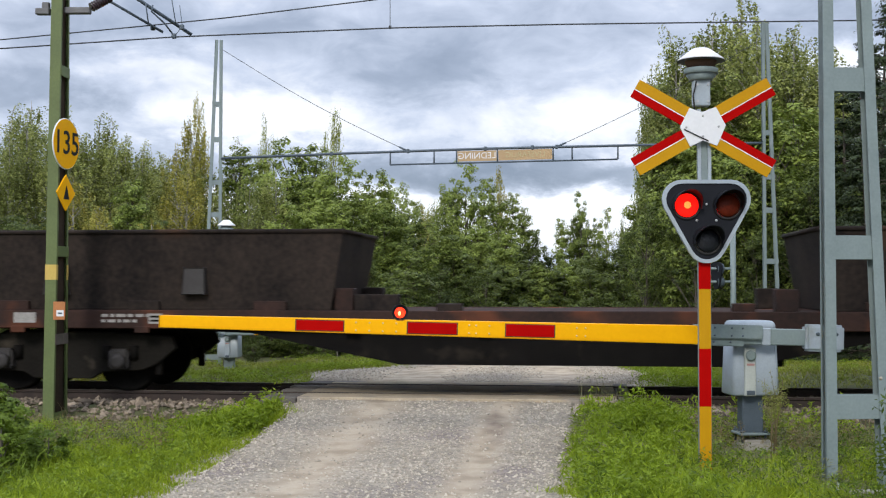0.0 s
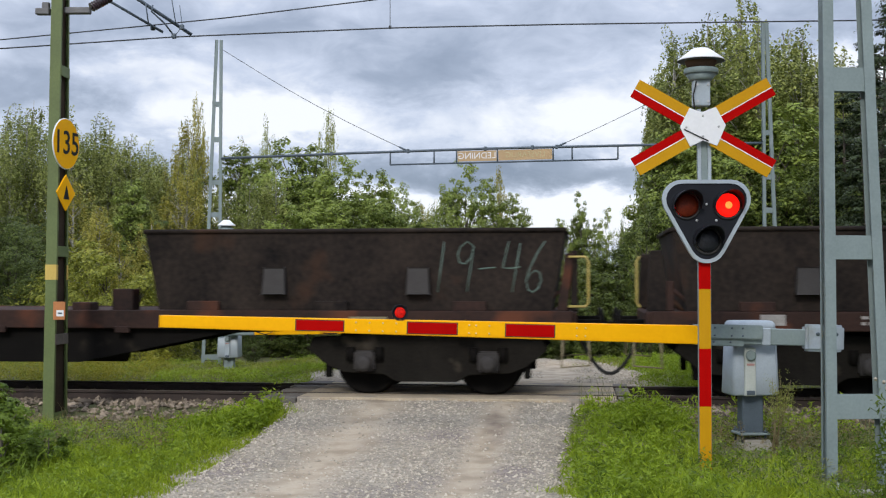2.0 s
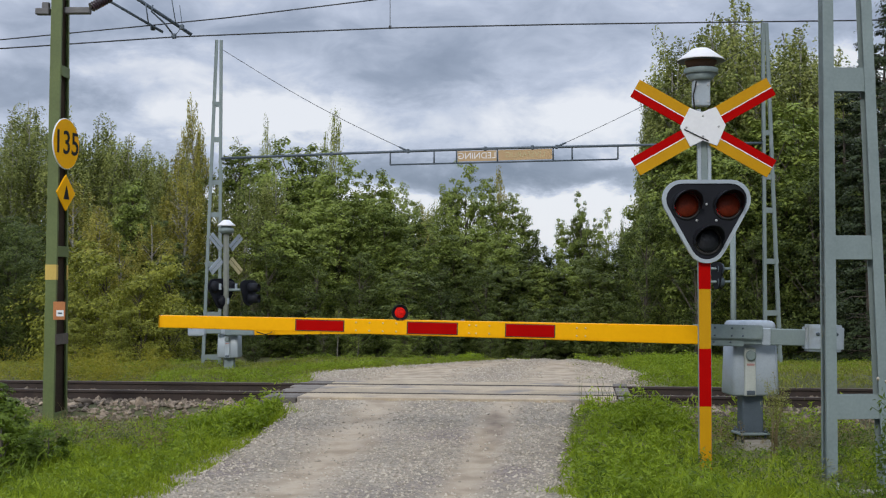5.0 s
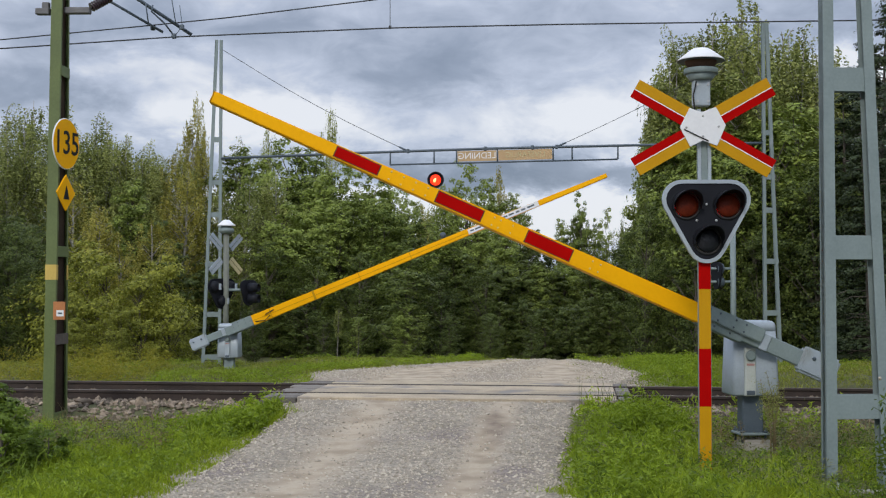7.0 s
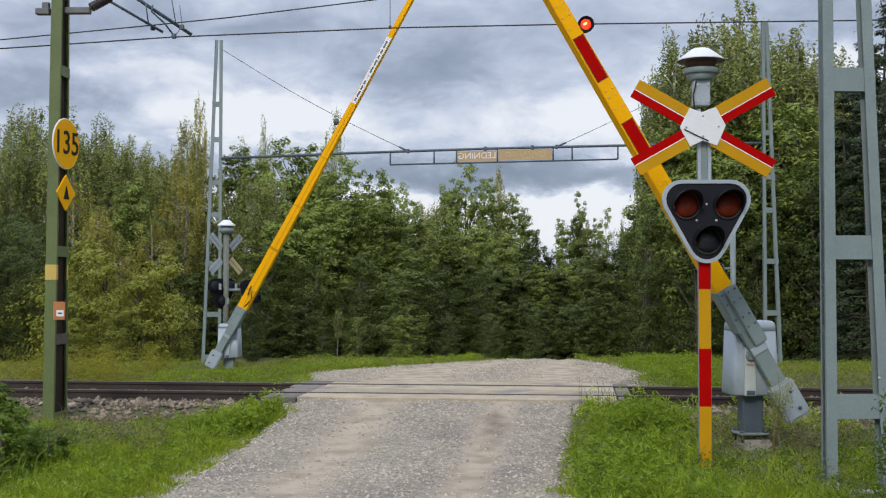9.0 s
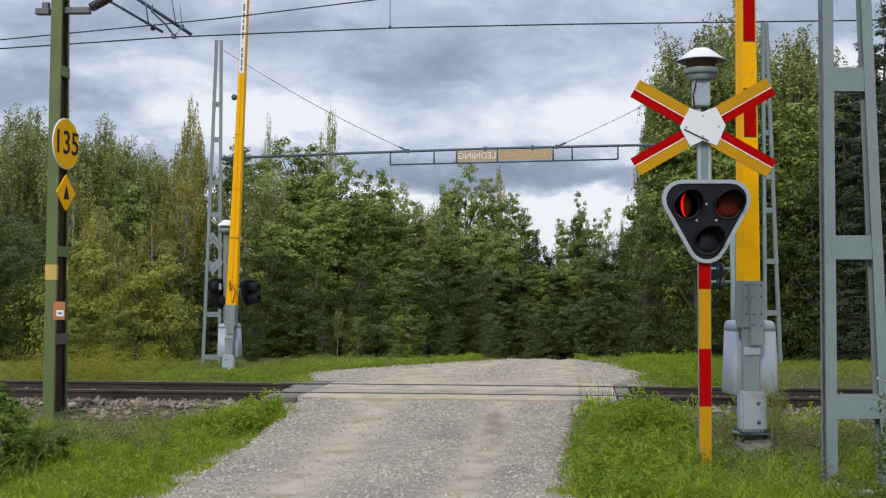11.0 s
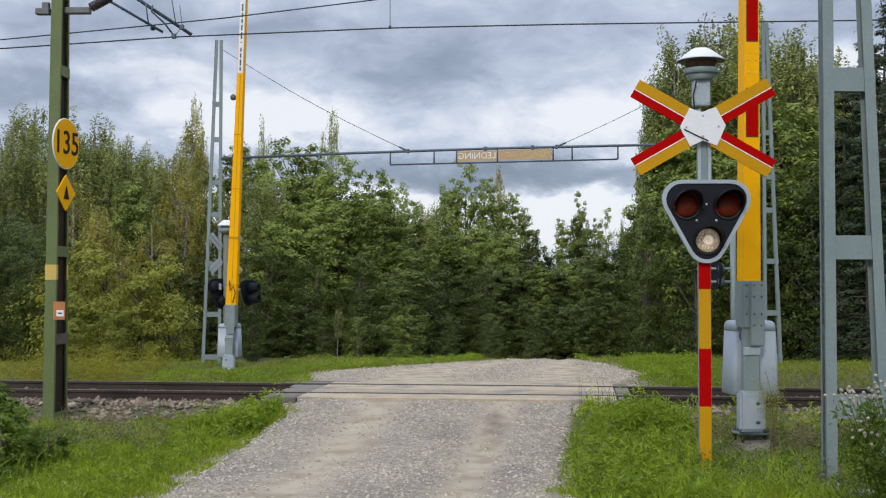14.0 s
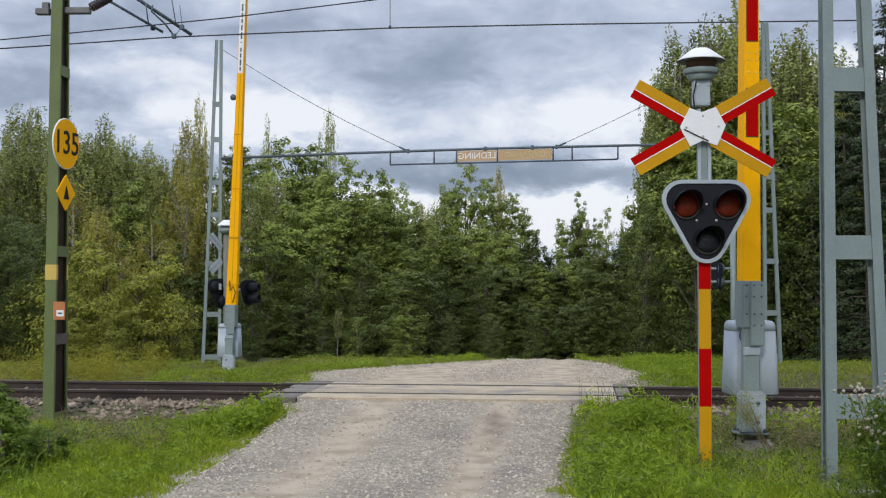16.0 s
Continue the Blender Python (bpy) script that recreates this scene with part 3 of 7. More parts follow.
def tri_outline(w, h, r, n=7):
    """A triangle standing on its tip with rounded corners, in x, z about its middle height."""
    cs = [(-w / 2 + r, h / 2 - r), (w / 2 - r, h / 2 - r), (0, -h / 2 + r)]
    out = []
    for i in range(3):
        # outward normals on the way clockwise
        p0 = Vector((cs[i][0] - cs[i - 1][0], cs[i][1] - cs[i - 1][1])).normalized()
        p1 = Vector((cs[(i + 1) % 3][0] - cs[i][0], cs[(i + 1) % 3][1] - cs[i][1])).normalized()
        n0, n1 = Vector((-p0.y, p0.x)), Vector((-p1.y, p1.x))
        t0 = math.atan2(n0.y, n0.x)
        turn = math.atan2(n0.x * n1.y - n0.y * n1.x, n0.dot(n1))
        for k in range(n + 1):
            t = t0 + turn * k / n
            out.append((cs[i][0] + r * math.cos(t), cs[i][1] + r * math.sin(t)))
    return out


def build_head(parent, z, w=0.905, h=0.855, y=-0.09):
    """Backboard with a pale rim, three hooded lenses. Returns the turning lenses."""
    head = new("signal_head")
    head.parent = parent
    head.matrix_basis = pose(0.012, y, z)
    tagged(head, "black rounded triangular signal head with a pale grey rim")
    outer, inner = tri_outline(w, h, 0.20), tri_outline(w - 0.078, h - 0.078, 0.165)
    b = B()
    n = len(outer)
    ring = [[b.verts.new((x, yy, zz)) for x, zz in o] for o, yy in ((outer, 0.03), (outer, -0.02), (inner, -0.02), (inner, 0.03))]
    for a, c in ((0, 1), (1, 2), (2, 3), (3, 0)):
        for k in range(n):
            b.faces.new((ring[a][k], ring[a][(k + 1) % n], ring[c][(k + 1) % n], ring[c][k]))
    bmesh.ops.recalc_face_normals(b, faces=b.faces[:])
    part("rim", b, M_GALV_L, head, "pale grey rim")
    part("backboard", plate(B(), inner, -0.006, 0.03), M_BLACK, head)
    discs = []
    for nm, x, zz in (("red_lamp", -0.205, 0.165), ("red_lamp", 0.215, 0.165), ("white_lamp", 0.008, -0.195)):
        b = B()
        # hood: a half tube open below
        r, L = 0.150, 0.30
        pts = []
        for k in range(17):
            a = radians(-15 + 210 * k / 16)
            dep = L * (0.35 + 0.65 * max(0, math.sin(a)))
            pts.append((math.cos(a), math.sin(a), dep))
        v = [[b.verts.new((x + rr * c, -yy, zz + rr * s)) for c, s, dep in pts for yy in [dep * e + 0.004]] for rr, e in ((r, 0), (r, 1), (r - 0.008, 1), (r - 0.008, 0))]
        for a, c in zip(v, v[1:]):
            for k in range(16):
                b.faces.new((a[k], a[k + 1], c[k + 1], c[k]))
        bmesh.ops.recalc_face_normals(b, faces=b.faces[:])
        part("hood", b, M_BLACK, head, "black lamp hood")
        b = B()
        lathe(b, [(0.15, 0.0), (0.15, 0.014), (0.125, 0.014), (0.125, 0.0)], 28, pose(x, -0.006, zz, 90))
        part("lens_ring", b, M_RUBBER, head)
        red = nm == "red_lamp"
        discs.append((head, nm, x, zz, M_LENS_R if red else M_LENS_W, M_GLOW_R if red else M_GLOW_W))
    for x, zz in ((0.0, 0.175), (-0.1, 0.01), (0.1, 0.01)):
        part("bolt", lathe(B(), [(0.014, 0), (0.014, 0.008), (0.006, 0.012)], 10, pose(x, -0.006, zz, 90)), M_BOLT, head, "small pale bolt")
    b = B()
    for x, zz in ((-0.205, 0.165), (0.215, 0.165), (0.008, -0.195)):
        lathe(b, [(0.14, 0.0), (0.13, 0.12), (0.09, 0.17)], 18, pose(x, 0.03, zz, -90))
    part("lamp_casings", b, M_BLACK, head)
    return head, discs


def build_signal():
    sig = thing("crossing_signal", "crossing signal post with red-yellow crossbuck and three hooded lamps", "crossing signal", pose(2.683, 12.2, -0.25))
    zs = (-0.15, 0.62, 1.21, 1.82, 2.12)
    for i in range(4):
        b = B()
        box(b, (0, -0.045, (zs[i] + zs[i + 1]) / 2), (0.122, 0.012, zs[i + 1] - zs[i]), 0.002)
        part("marker_panel", b, (M_YELD, M_RED)[i % 2], sig, ("yellow reflective panel", "dark red reflective panel")[i % 2])
    b = B()
    box(b, (0.006, 0.0, 1.75), (0.128, 0.075, 3.8), 0.008)
    part("post", b, M_GALV, sig, "pale grey steel post")
    for x in (-0.046, 0.058):
        b = B()
        box(b, (x, -0.045, 3.3), (0.035, 0.02, 0.75), 0.004)
        part("rail_strip", b, M_GALV_L, sig)
    b = B()
    box(b, (0.006, 0, -0.12), (0.30, 0.30, 0.14), 0.01)
    part("footing", b, M_CONC, sig)
    head, discs = build_head(sig, 2.512)
    # crossbuck
    cz, cy = 3.475, -0.10
    for sx in (-1, 1):
        for sz in (-1, 1):
            arm = new("crossbuck_arm")
            arm.parent = sig
            arm.matrix_basis = pose(-0.035, cy, cz)
            tagged(arm, "red and yellow crossbuck arm with a thin white line")
            ang = -29.5 * sz * sx
            R = pose(0, 0, 0, 0, ang, 0)
            # along x outwards; the red half lies next to the horizontal middle line
            for nm, z0, z1, mt, yy in (("yellow_band", 0.010, 0.118, M_YELD, -0.012), ("white_line", 0.001, 0.010, M_WHITE, -0.0135), ("red_band", -0.082, 0.001, M_RED, -0.012)):
                b = B()
                box(b, (0.495 if sx > 0 else -0.475, 0.0, sz * ((z0 + z1) / 2)), (0.67 if sx > 0 else 0.63, 0.020 + (0.003 if nm == "white_line" else 0), z1 - z0 - (0 if nm == "white_line" else 0.0)), 0.0, R)
                part(nm, b, mt, arm, nm.replace("_", " "))
    hexa = [(-0.235, 0.0), (-0.135, 0.20), (-0.01, 0.155), (0.135, 0.21), (0.235, 0.02), (0.145, -0.19), (0.0, -0.135), (-0.13, -0.20)]
    pl = part("centre_plate", plate(B(), hexa, -0.125, -0.112, 0.002, pose(-0.025, 0, cz)), M_WHITE, sig, "white enamel centre plate")
    for x, z in ((0, 0.12), (0.16, 0.01), (-0.17, 0.0), (0.0, -0.09)):
        part("bolt", lathe(B(), [(0.012, 0), (0.012, 0.006), (0.005, 0.009)], 10, pose(x - 0.025, -0.125, cz + z, 90)), M_BOLT, pl)
    b = B()
    tube(b, [(-0.22, -0.13, cz - 0.02), (-0.1, -0.135, cz - 0.08), (0.03, -0.13, cz - 0.14)], 0.006)
    part("cable", b, M_RUBBER, sig)
    # bell
    bell = new("warning_bell")
    bell.parent = sig
    bell.matrix_basis = pose(-0.02, -0.02, 3.70)
    tagged(bell, "white capped warning bell")
    part("cap", lathe(B(), [(0.243, 0.474), (0.240, 0.486), (0.10, 0.592), (0.085, 0.60), (0.0001, 0.604)], 32), M_WHITE, bell, "white conical rain cap")
    part("cap_underside", lathe(B(), [(0.0001, 0.49), (0.20, 0.485), (0.243, 0.472)], 32), M_GALV_D, bell)
    part("gong", lathe(B(), [(0.13, 0.397), (0.155, 0.44), (0.17, 0.485)], 24), M_RUST, bell, "brown gong")
    part("drum", lathe(B(), [(0.170, 0.335), (0.175, 0.338), (0.175, 0.388), (0.170, 0.393), (0.14, 0.398)], 32), M_GALV, bell, "grey bell drum")
    part("drum_neck", lathe(B(), [(0.112, 0.27), (0.117, 0.28), (0.158, 0.334)], 32), M_GALV, bell)
    b = B()
    box(b, (0, 0, 0.14), (0.17, 0.12, 0.27), 0.01)
    part("bracket", b, M_GALV_L, bell)
    b = B()
    tube(b, [(-0.06, -0.065, 0.25), (-0.10, -0.09, 0.1), (-0.08, -0.07, -0.06), (0.0, -0.07, -0.1)], 0.008)
    part("cable", b, M_RUBBER, bell)
    for x in (-0.05, 0.06):
        for z in (0.05, 0.22):
            part("bolt", lathe(B(), [(0.014, 0), (0.014, 0.012)], 8, pose(x, -0.06, z, 90)), M_BOLT, bell)
    return sig, head, discs


signal, signal_head, lens_list = build_signal()
red_left, red_right, white_lens = [lamp_disc(nm, h, pose(x, -0.020, z), 0.122, d, g, "round signal lens") for h, nm, x, z, d, g in lens_list]


def build_barrier(at, label, boom_len, flip, tip_h, far_one):
    """A drive on a stem, and its boom. Local: the boom points to -x, the front is -y."""
    bar = thing("boom_barrier", label, "boom barrier", at, "boom barriers of the crossing")
    drive = new("drive")
    drive.parent = bar
    tagged(drive, "grey cast drive housing on a steel stem")
    f = -1 if flip else 1
    b = B()
    loft(b, [(0.67, 0.270, 0.205), (0.69, 0.285, 0.220), (1.42, 0.258, 0.198)], 0.05)
    part("housing", b, M_GALV_L, drive, "pale grey tapered housing")
    b = B()
    loft(b, [(1.42, 0.260, 0.200), (1.485, 0.257, 0.197), (1.515, 0.248, 0.188), (1.533, 0.232, 0.172), (1.540, 0.21, 0.15)], 0.055)
    part("lid", b, M_GALV_L, drive)
    b = B()
    sx = -0.085 if not far_one else 0.0
    box(b, (sx, f * -0.235, 0.95), (0.13, 0.05, 0.56), 0.008)
    part("service_strip", b, M_STRIP if not far_one else M_GALV_L, drive, "pale service strip")
    b = B()
    lathe(b, [(0.06, 0), (0.06, 0.03), (0.045, 0.035)], 18, pose(sx, f * -0.26, 1.14, 90 * f))
    part("dial", b, M_GALV, drive)
    b = B()
    box(b, (sx, f * -0.262, 1.035), (0.09, 0.01, 0.025))
    part("red_mark", b, M_FADED, drive, "faded red label")
    b = B()
    box(b, (sx, f * -0.262, 0.71), (0.10, 0.02, 0.05), 0.005)
    part("latch", b, M_GALV_D, drive, "dark latch")
    b = B()
    box(b, (0, 0, 0.46), (0.25, 0.20, 0.50), 0.012)
    part("stem", b, M_GALV_D if not far_one else M_GALV, drive, "dark grey stem")
    b = B()
    box(b, (0, 0, 0.215), (0.36, 0.32, 0.03), 0.008)
    part("base_plate", b, M_GALV, drive)
    for bx in (-0.14, 0.14):
        for by in (-0.12, 0.12):
            part("anchor_bolt", lathe(B(), [(0.014, 0.10), (0.014, 0.228), (0.026, 0.229), (0.026, 0.250), (0.012, 0.252), (0.012, 0.275)], 8, pose(bx, by, 0)), M_GALV_D, drive)
    b = B()
    box(b, (0.03, 0.0, -0.02), (0.44, 0.42, 0.33), 0.035, seg=2, taper=(0.86, 0.86))
    part("plinth", b, M_CONC, drive, "weathered concrete plinth")
    # the boom turns about the y axis at the pivot
    boom = new("boom")
    boom.parent = bar
    boom.matrix_basis = pose(-0.11 if not far_one else -0.10, f * -0.33, 1.368 if not far_one else 1.39)
    tagged(boom, "yellow boom with red bands" if not far_one else "yellow boom with a white notice strip")
    y = 0.0
    h0, h1 = (0.212 if not far_one else 0.265), tip_h

    def hh(x):
        return h0 + (h1 - h0) * (x - 0.6) / (boom_len - 0.6)

    def beam(x0, x1, t0, front=-0.06, extra=0.0):
        b = B()
        vs = []
        for x in (x0, x1):
            hv = hh(x) / 2 + extra
            vs.append([b.verts.new((-x, f * (front if sy < 0 else front + t0), sz * hv)) for sy, sz in ((-1, -1), (1, -1), (1, 1), (-1, 1))])
        for k in range(4):
            b.faces.new((vs[0][k], vs[0][(k + 1) % 4], vs[1][(k + 1) % 4], vs[1][k]))
        b.faces.new(vs[0][::-1]), b.faces.new(vs[1])
        bmesh.ops.recalc_face_normals(b, faces=b.faces[:])
        bmesh.ops.bevel(b, geom=b.edges[:], offset=0.008, segments=2, affect="EDGES")
        return b
    part("beam", beam(0.62, boom_len, 0.23), M_YEL, boom, "yellow painted beam")
    front = -f * 0.062
    if not far_one:
        for x0, x1 in ((2.31, 2.86), (3.42, 3.97), (4.69, 5.21)):
            b = B()
            hm = hh((x0 + x1) / 2) * 0.72
            box(b, (-(x0 + x1) / 2, front + 0.002, 0), (x1 - x0 + 0.024, 0.004, hm + 0.018))
            part("band_edge", b, M_RUST, boom, "dark edge of the band")
            b = B()
            box(b, (-(x0 + x1) / 2, front, 0), (x1 - x0, 0.008, hm), 0.001)
            part("red_band", b, M_RED, boom, "red reflective band")
        for x in (1.95, 2.05, 3.05, 3.2, 3.28, 4.1, 4.25, 4.4, 4.55):
            for z in (-0.045, 0.045):
                part("rivet", lathe(B(), [(0.011, 0), (0.009, 0.006), (0.0001, 0.007)], 8, pose(-x, front, z, 90)), M_RIVET, boom)
        b = B()
        box(b, (-boom_len - 0.004, 0.055, 0), (0.012, 0.235, h1 + 0.006), 0.003)
        part("end_cap", b, M_YELD, boom)
        b = B()
        lathe(b, [(0.085, -0.05), (0.093, 0.03), (0.093, 0.075), (0.086, 0.075), (0.082, 0.035)], 22, pose(-4.06, 0.02, 0.165, 90))
        part("lamp_housing", b, M_BLACK, boom, "black round lamp housing")
        b = B()
        box(b, (-4.06, 0.0, 0.10), (0.05, 0.04, 0.06), 0.004)
        part("lamp_foot", b, M_BLACK, boom)
    else:
        b = B()
        box(b, (-3.6, 0.064, -0.01), (5.9, 0.004, 0.012))
        part("seam", b, M_YELD, boom, "seam between the two profiles")
        for x, ln in ((1.15, 0.05), (2.35, 0.16), (3.6, 0.05), (5.0, 0.05)):
            b = B()
            box(b, (-x, 0.066, 0), (ln * 0.35, 0.012, hh(x) * 1.03), 0.002)
            part("strap", b, M_YELD, boom, "darker yellow joint strap")
        b = B()
        tube(b, [(-0.7, 0.08, -0.05), (-0.95, 0.11, -0.12), (-1.12, 0.10, -0.05), (-1.0, 0.09, 0.02), (-1.25, 0.08, 0.05)], 0.012, 6)
        part("cable", b, M_RUBBER, boom)
        b = B()
        box(b, (-7.52, 0.066, 0), (1.90, 0.006, hh(8) * 0.92))
        part("notice_strip", b, M_WHITE, boom, "white notice strip")
        for x, ln in ((6.68, 0.09), (6.84, 0.16), (7.02, 0.12), (7.17, 0.10), (7.36, 0.02), (7.54, 0.18), (7.74, 0.14), (7.91, 0.10), (8.06, 0.12), (8.26, 0.19)):
            b = B()
            box(b, (-x, 0.071, 0.002), (ln, 0.004, 0.038))
            part("notice_bar", b, M_GALV_D, boom)
        b = B()
        lathe(b, [(0.075, -0.06), (0.095, 0.03), (0.06, 0.08), (0.0001, 0.09)], 18, pose(-5.95, 0.0, 0.165, -90) @ Matrix.Diagonal((0.86, 0.86, 0.86, 1)))
        part("lamp_housing", b, M_GALV_D, boom, "back of a dark lamp housing")
    # arm and counterweight
    b = beam(0.10, 0.64, 0.25, -0.072, 0.010)
    part("arm", b, M_GALV, boom, "grey riveted arm")
    b = B()
    zc, zh = (0.048, 0.165) if not far_one else (-0.03, 0.20)
    box(b, (-0.26, -f * 0.095, zc), (0.74, 0.035, zh), 0.012, seg=2)
    part("arm_plate", b, M_GALV, boom, "riveted grey front plate of the arm")
    b = B()
    box(b, (0.17, -f * 0.052, 0.0), (0.10, 0.03, 0.20), 0.010)
    part("lug", b, M_GALV_L, boom)
    b = B()
    box(b, (0.28, 0, 0), (0.90, 0.10, 0.19), 0.01)
    part("arm_bar", b, M_GALV, boom)
    b = B()
    box(b, (0.86, -0.02 * f, 0), (0.46, 0.16, 0.31), 0.03, seg=2)
    part("counterweight", b, M_GALV_L, boom, "grey counterweight block")
    for x in (0.76, 0.98):
        part("bolt", lathe(B(), [(0.022, 0), (0.022, 0.02), (0.01, 0.024)], 8, pose(x, -f * 0.10, 0.05, 90 * f)), M_GALV_D, boom)
    for x in (-0.13, -0.26, -0.46, -0.59):
        for z, d in ((-0.072, 0.072), (0.005, 0.112), (0.092, 0.112)):
            if d > 0.1 or x < -0.2:
                part("rivet", lathe(B(), [(0.013, 0), (0.011, 0.008), (0.0001, 0.009)], 8, pose(x, -f * d, z, 90 * f)), M_GALV_D, boom)
    lathe_b = lathe(B(), [(0.09, 0.05), (0.09, 0.34)], 20, pose(0, 0, 0, -90 * f))
    part("pivot_shaft", lathe_b, M_GALV_D, boom)
    return bar, boom


barrier_near, boom_near = build_barrier(pose(3.63, 14.05, -0.35, 0, 0, 5.4), "boom barrier with a yellow boom, red bands and a grey drive", 6.70, False, 0.13, False)
boom_lamp = lamp_disc("boom_lamp", boom_near, pose(-4.06, -0.022, 0.165), 0.062, M_BOOM_DIM, M_BOOM_LIT, "small red boom lamp")
barrier_far, boom_far = build_barrier(pose(-4.40, 24.5, -0.44, 0, 0, 175) @ Matrix.Scale(0.8, 4), "boom barrier beyond the track with its plain yellow back", 10.3, True, 0.10, True)


# ---- signals beyond the track, seen from behind ----
M_POST = mat("weathered_grey_post", (0.20, 0.215, 0.18), (0.13, 0.14, 0.12), rough=0.7, scale=5)


def build_far_signal():
    s = thing("crossing_signal", "far crossing signal seen from behind with a bell and a crossbuck", "crossing signal", pose(-4.575, 25.0, -0.2, 0, 0, 178))
    b = B()
    tube(b, [(0, 0, -0.2), (0, 0, 3.06)], 0.06, 12)
    part("post", b, M_POST, s)
    cz = 2.44
    aside = pose(0, 0, 0, 0, 0, 44)
    for sx in (-1, 1):
        for sz in (-1, 1):
            for nm, z0, z1 in (("yellow_half", 0.01, 0.085), ("red_half", -0.075, -0.005)):
                b = B()
                box(b, (sx * 0.37, -0.08, sz * (z0 + z1) / 2), (0.40, 0.012, z1 - z0), 0.0, pose(-0.05, 0, 0, 0, 0, 54) @ pose(0, 0, cz, 0, -42 * sz * sx))
                part("crossbuck_back", b, M_GALV_L if not (sx < 0 and sz < 0) else M_CREAM, s, "plain grey back of a crossbuck arm")
    bell = new("warning_bell")
    bell.parent = s
    bell.matrix_basis = pose(0, 0, 2.70)
    tagged(bell, "white capped warning bell")
    part("cap", lathe(B(), [(0.195, 0.33), (0.19, 0.345), (0.09, 0.435), (0.06, 0.455), (0.0001, 0.46)], 24), M_WHITE, bell)
    part("drum", lathe(B(), [(0.09, 0.16), (0.16, 0.21), (0.165, 0.27), (0.12, 0.29), (0.1, 0.34)], 24), M_GALV, bell)
    b = B()
    b2 = tri_outline(0.66, 0.64, 0.15)
    plate(b, b2, -0.11, -0.08, 0, aside @ pose(0.05, 0, 1.60))
    part("backboard", b, M_BLACK, s, "black back of a signal head")
    for x, z in ((-0.15, 1.75), (0.24, 1.75), (0.05, 1.45)):
        part("lamp_casing", lathe(B(), [(0.12, 0.0), (0.11, 0.10), (0.05, 0.12)], 16, aside @ pose(x, -0.08, z, -90)), M_BLACK, s)
        b = B()
        box(b, (x - 0.06, 0.06, z), (0.05, 0.03, 0.13), 0.004, aside)
        part("hinge", b, M_GALV_L, s)
    b = B()
    tube(b, [(0, 0, 1.68), (-0.42, 0, 1.68)], 0.03, 8)
    part("side_arm", b, M_GALV, s)
    # second head turned to the side road
    b = B()
    plate(b, tri_outline(0.44, 0.54, 0.13), -0.015, 0.015, 0, pose(-0.48, 0.0, 1.62, 0, 0, 48))
    part("side_backboard", b, M_BLACK, s)
    for z, o in ((1.73, 0), (1.50, 0)):
        b = B()
        lathe(b, [(0.11, 0.0), (0.085, 0.22), (0.078, 0.22), (0.10, 0.0)], 18, pose(-0.50, 0.02, z, 0, 0, -28) @ pose(0, 0, 0, 0, -90) @ pose(0, 0, 0, 12))
        part("side_hood", b, M_BLACK, s)
        part("side_lens", lathe(B(), [(0.098, 0.03), (0.07, 0.06), (0.0001, 0.07)], 18, pose(-0.50, 0.02, z, 0, 0, -28) @ pose(0, 0, 0, 0, -90)), M_LENS_R if z > 1.6 else M_LENS_W, s)
    return s


build_far_signal()


def build_side_signal():
    """A second signal beyond the track at the other verge, mostly hidden behind the near one."""
    s = thing("crossing_signal", "slim grey signal post with a lamp seen from behind", "crossing signal", pose(6.17, 25.2, -0.15))
    b = B()
    tube(b, [(0, 0, -0.2), (0, 0, 2.85)], 0.06, 12)
    part("post", b, M_GALV, s)
    b = B()
    plate(b, tri_outline(0.46, 0.58, 0.13), -0.015, 0.015, 0, pose(-0.34, 0.05, 1.93, 0, 0, -72))
    part("backboard", b, M_BLACK, s)
    for z in (2.08, 1.8):
        part("lamp_casing", lathe(B(), [(0.12, 0.0), (0.11, 0.12), (0.06, 0.15)], 16, pose(-0.33, 0.05, z, 0, 90)), M_GALV_D, s)
        b = B()
        tube(b, [(0, 0, z), (-0.34, 0.05, z), (-0.75, 0.05, z)], 0.028, 8)
        part("bracket", b, M_GALV, s)
    b = B()
    tube(b, [(-0.28, 0.0, 2.1), (-0.22, -0.03, 1.9), (-0.3, 0.0, 1.7), (-0.15, 0, 1.6)], 0.012, 6)
    part("cable", b, M_RUBBER, s)
    return s


build_side_signal()
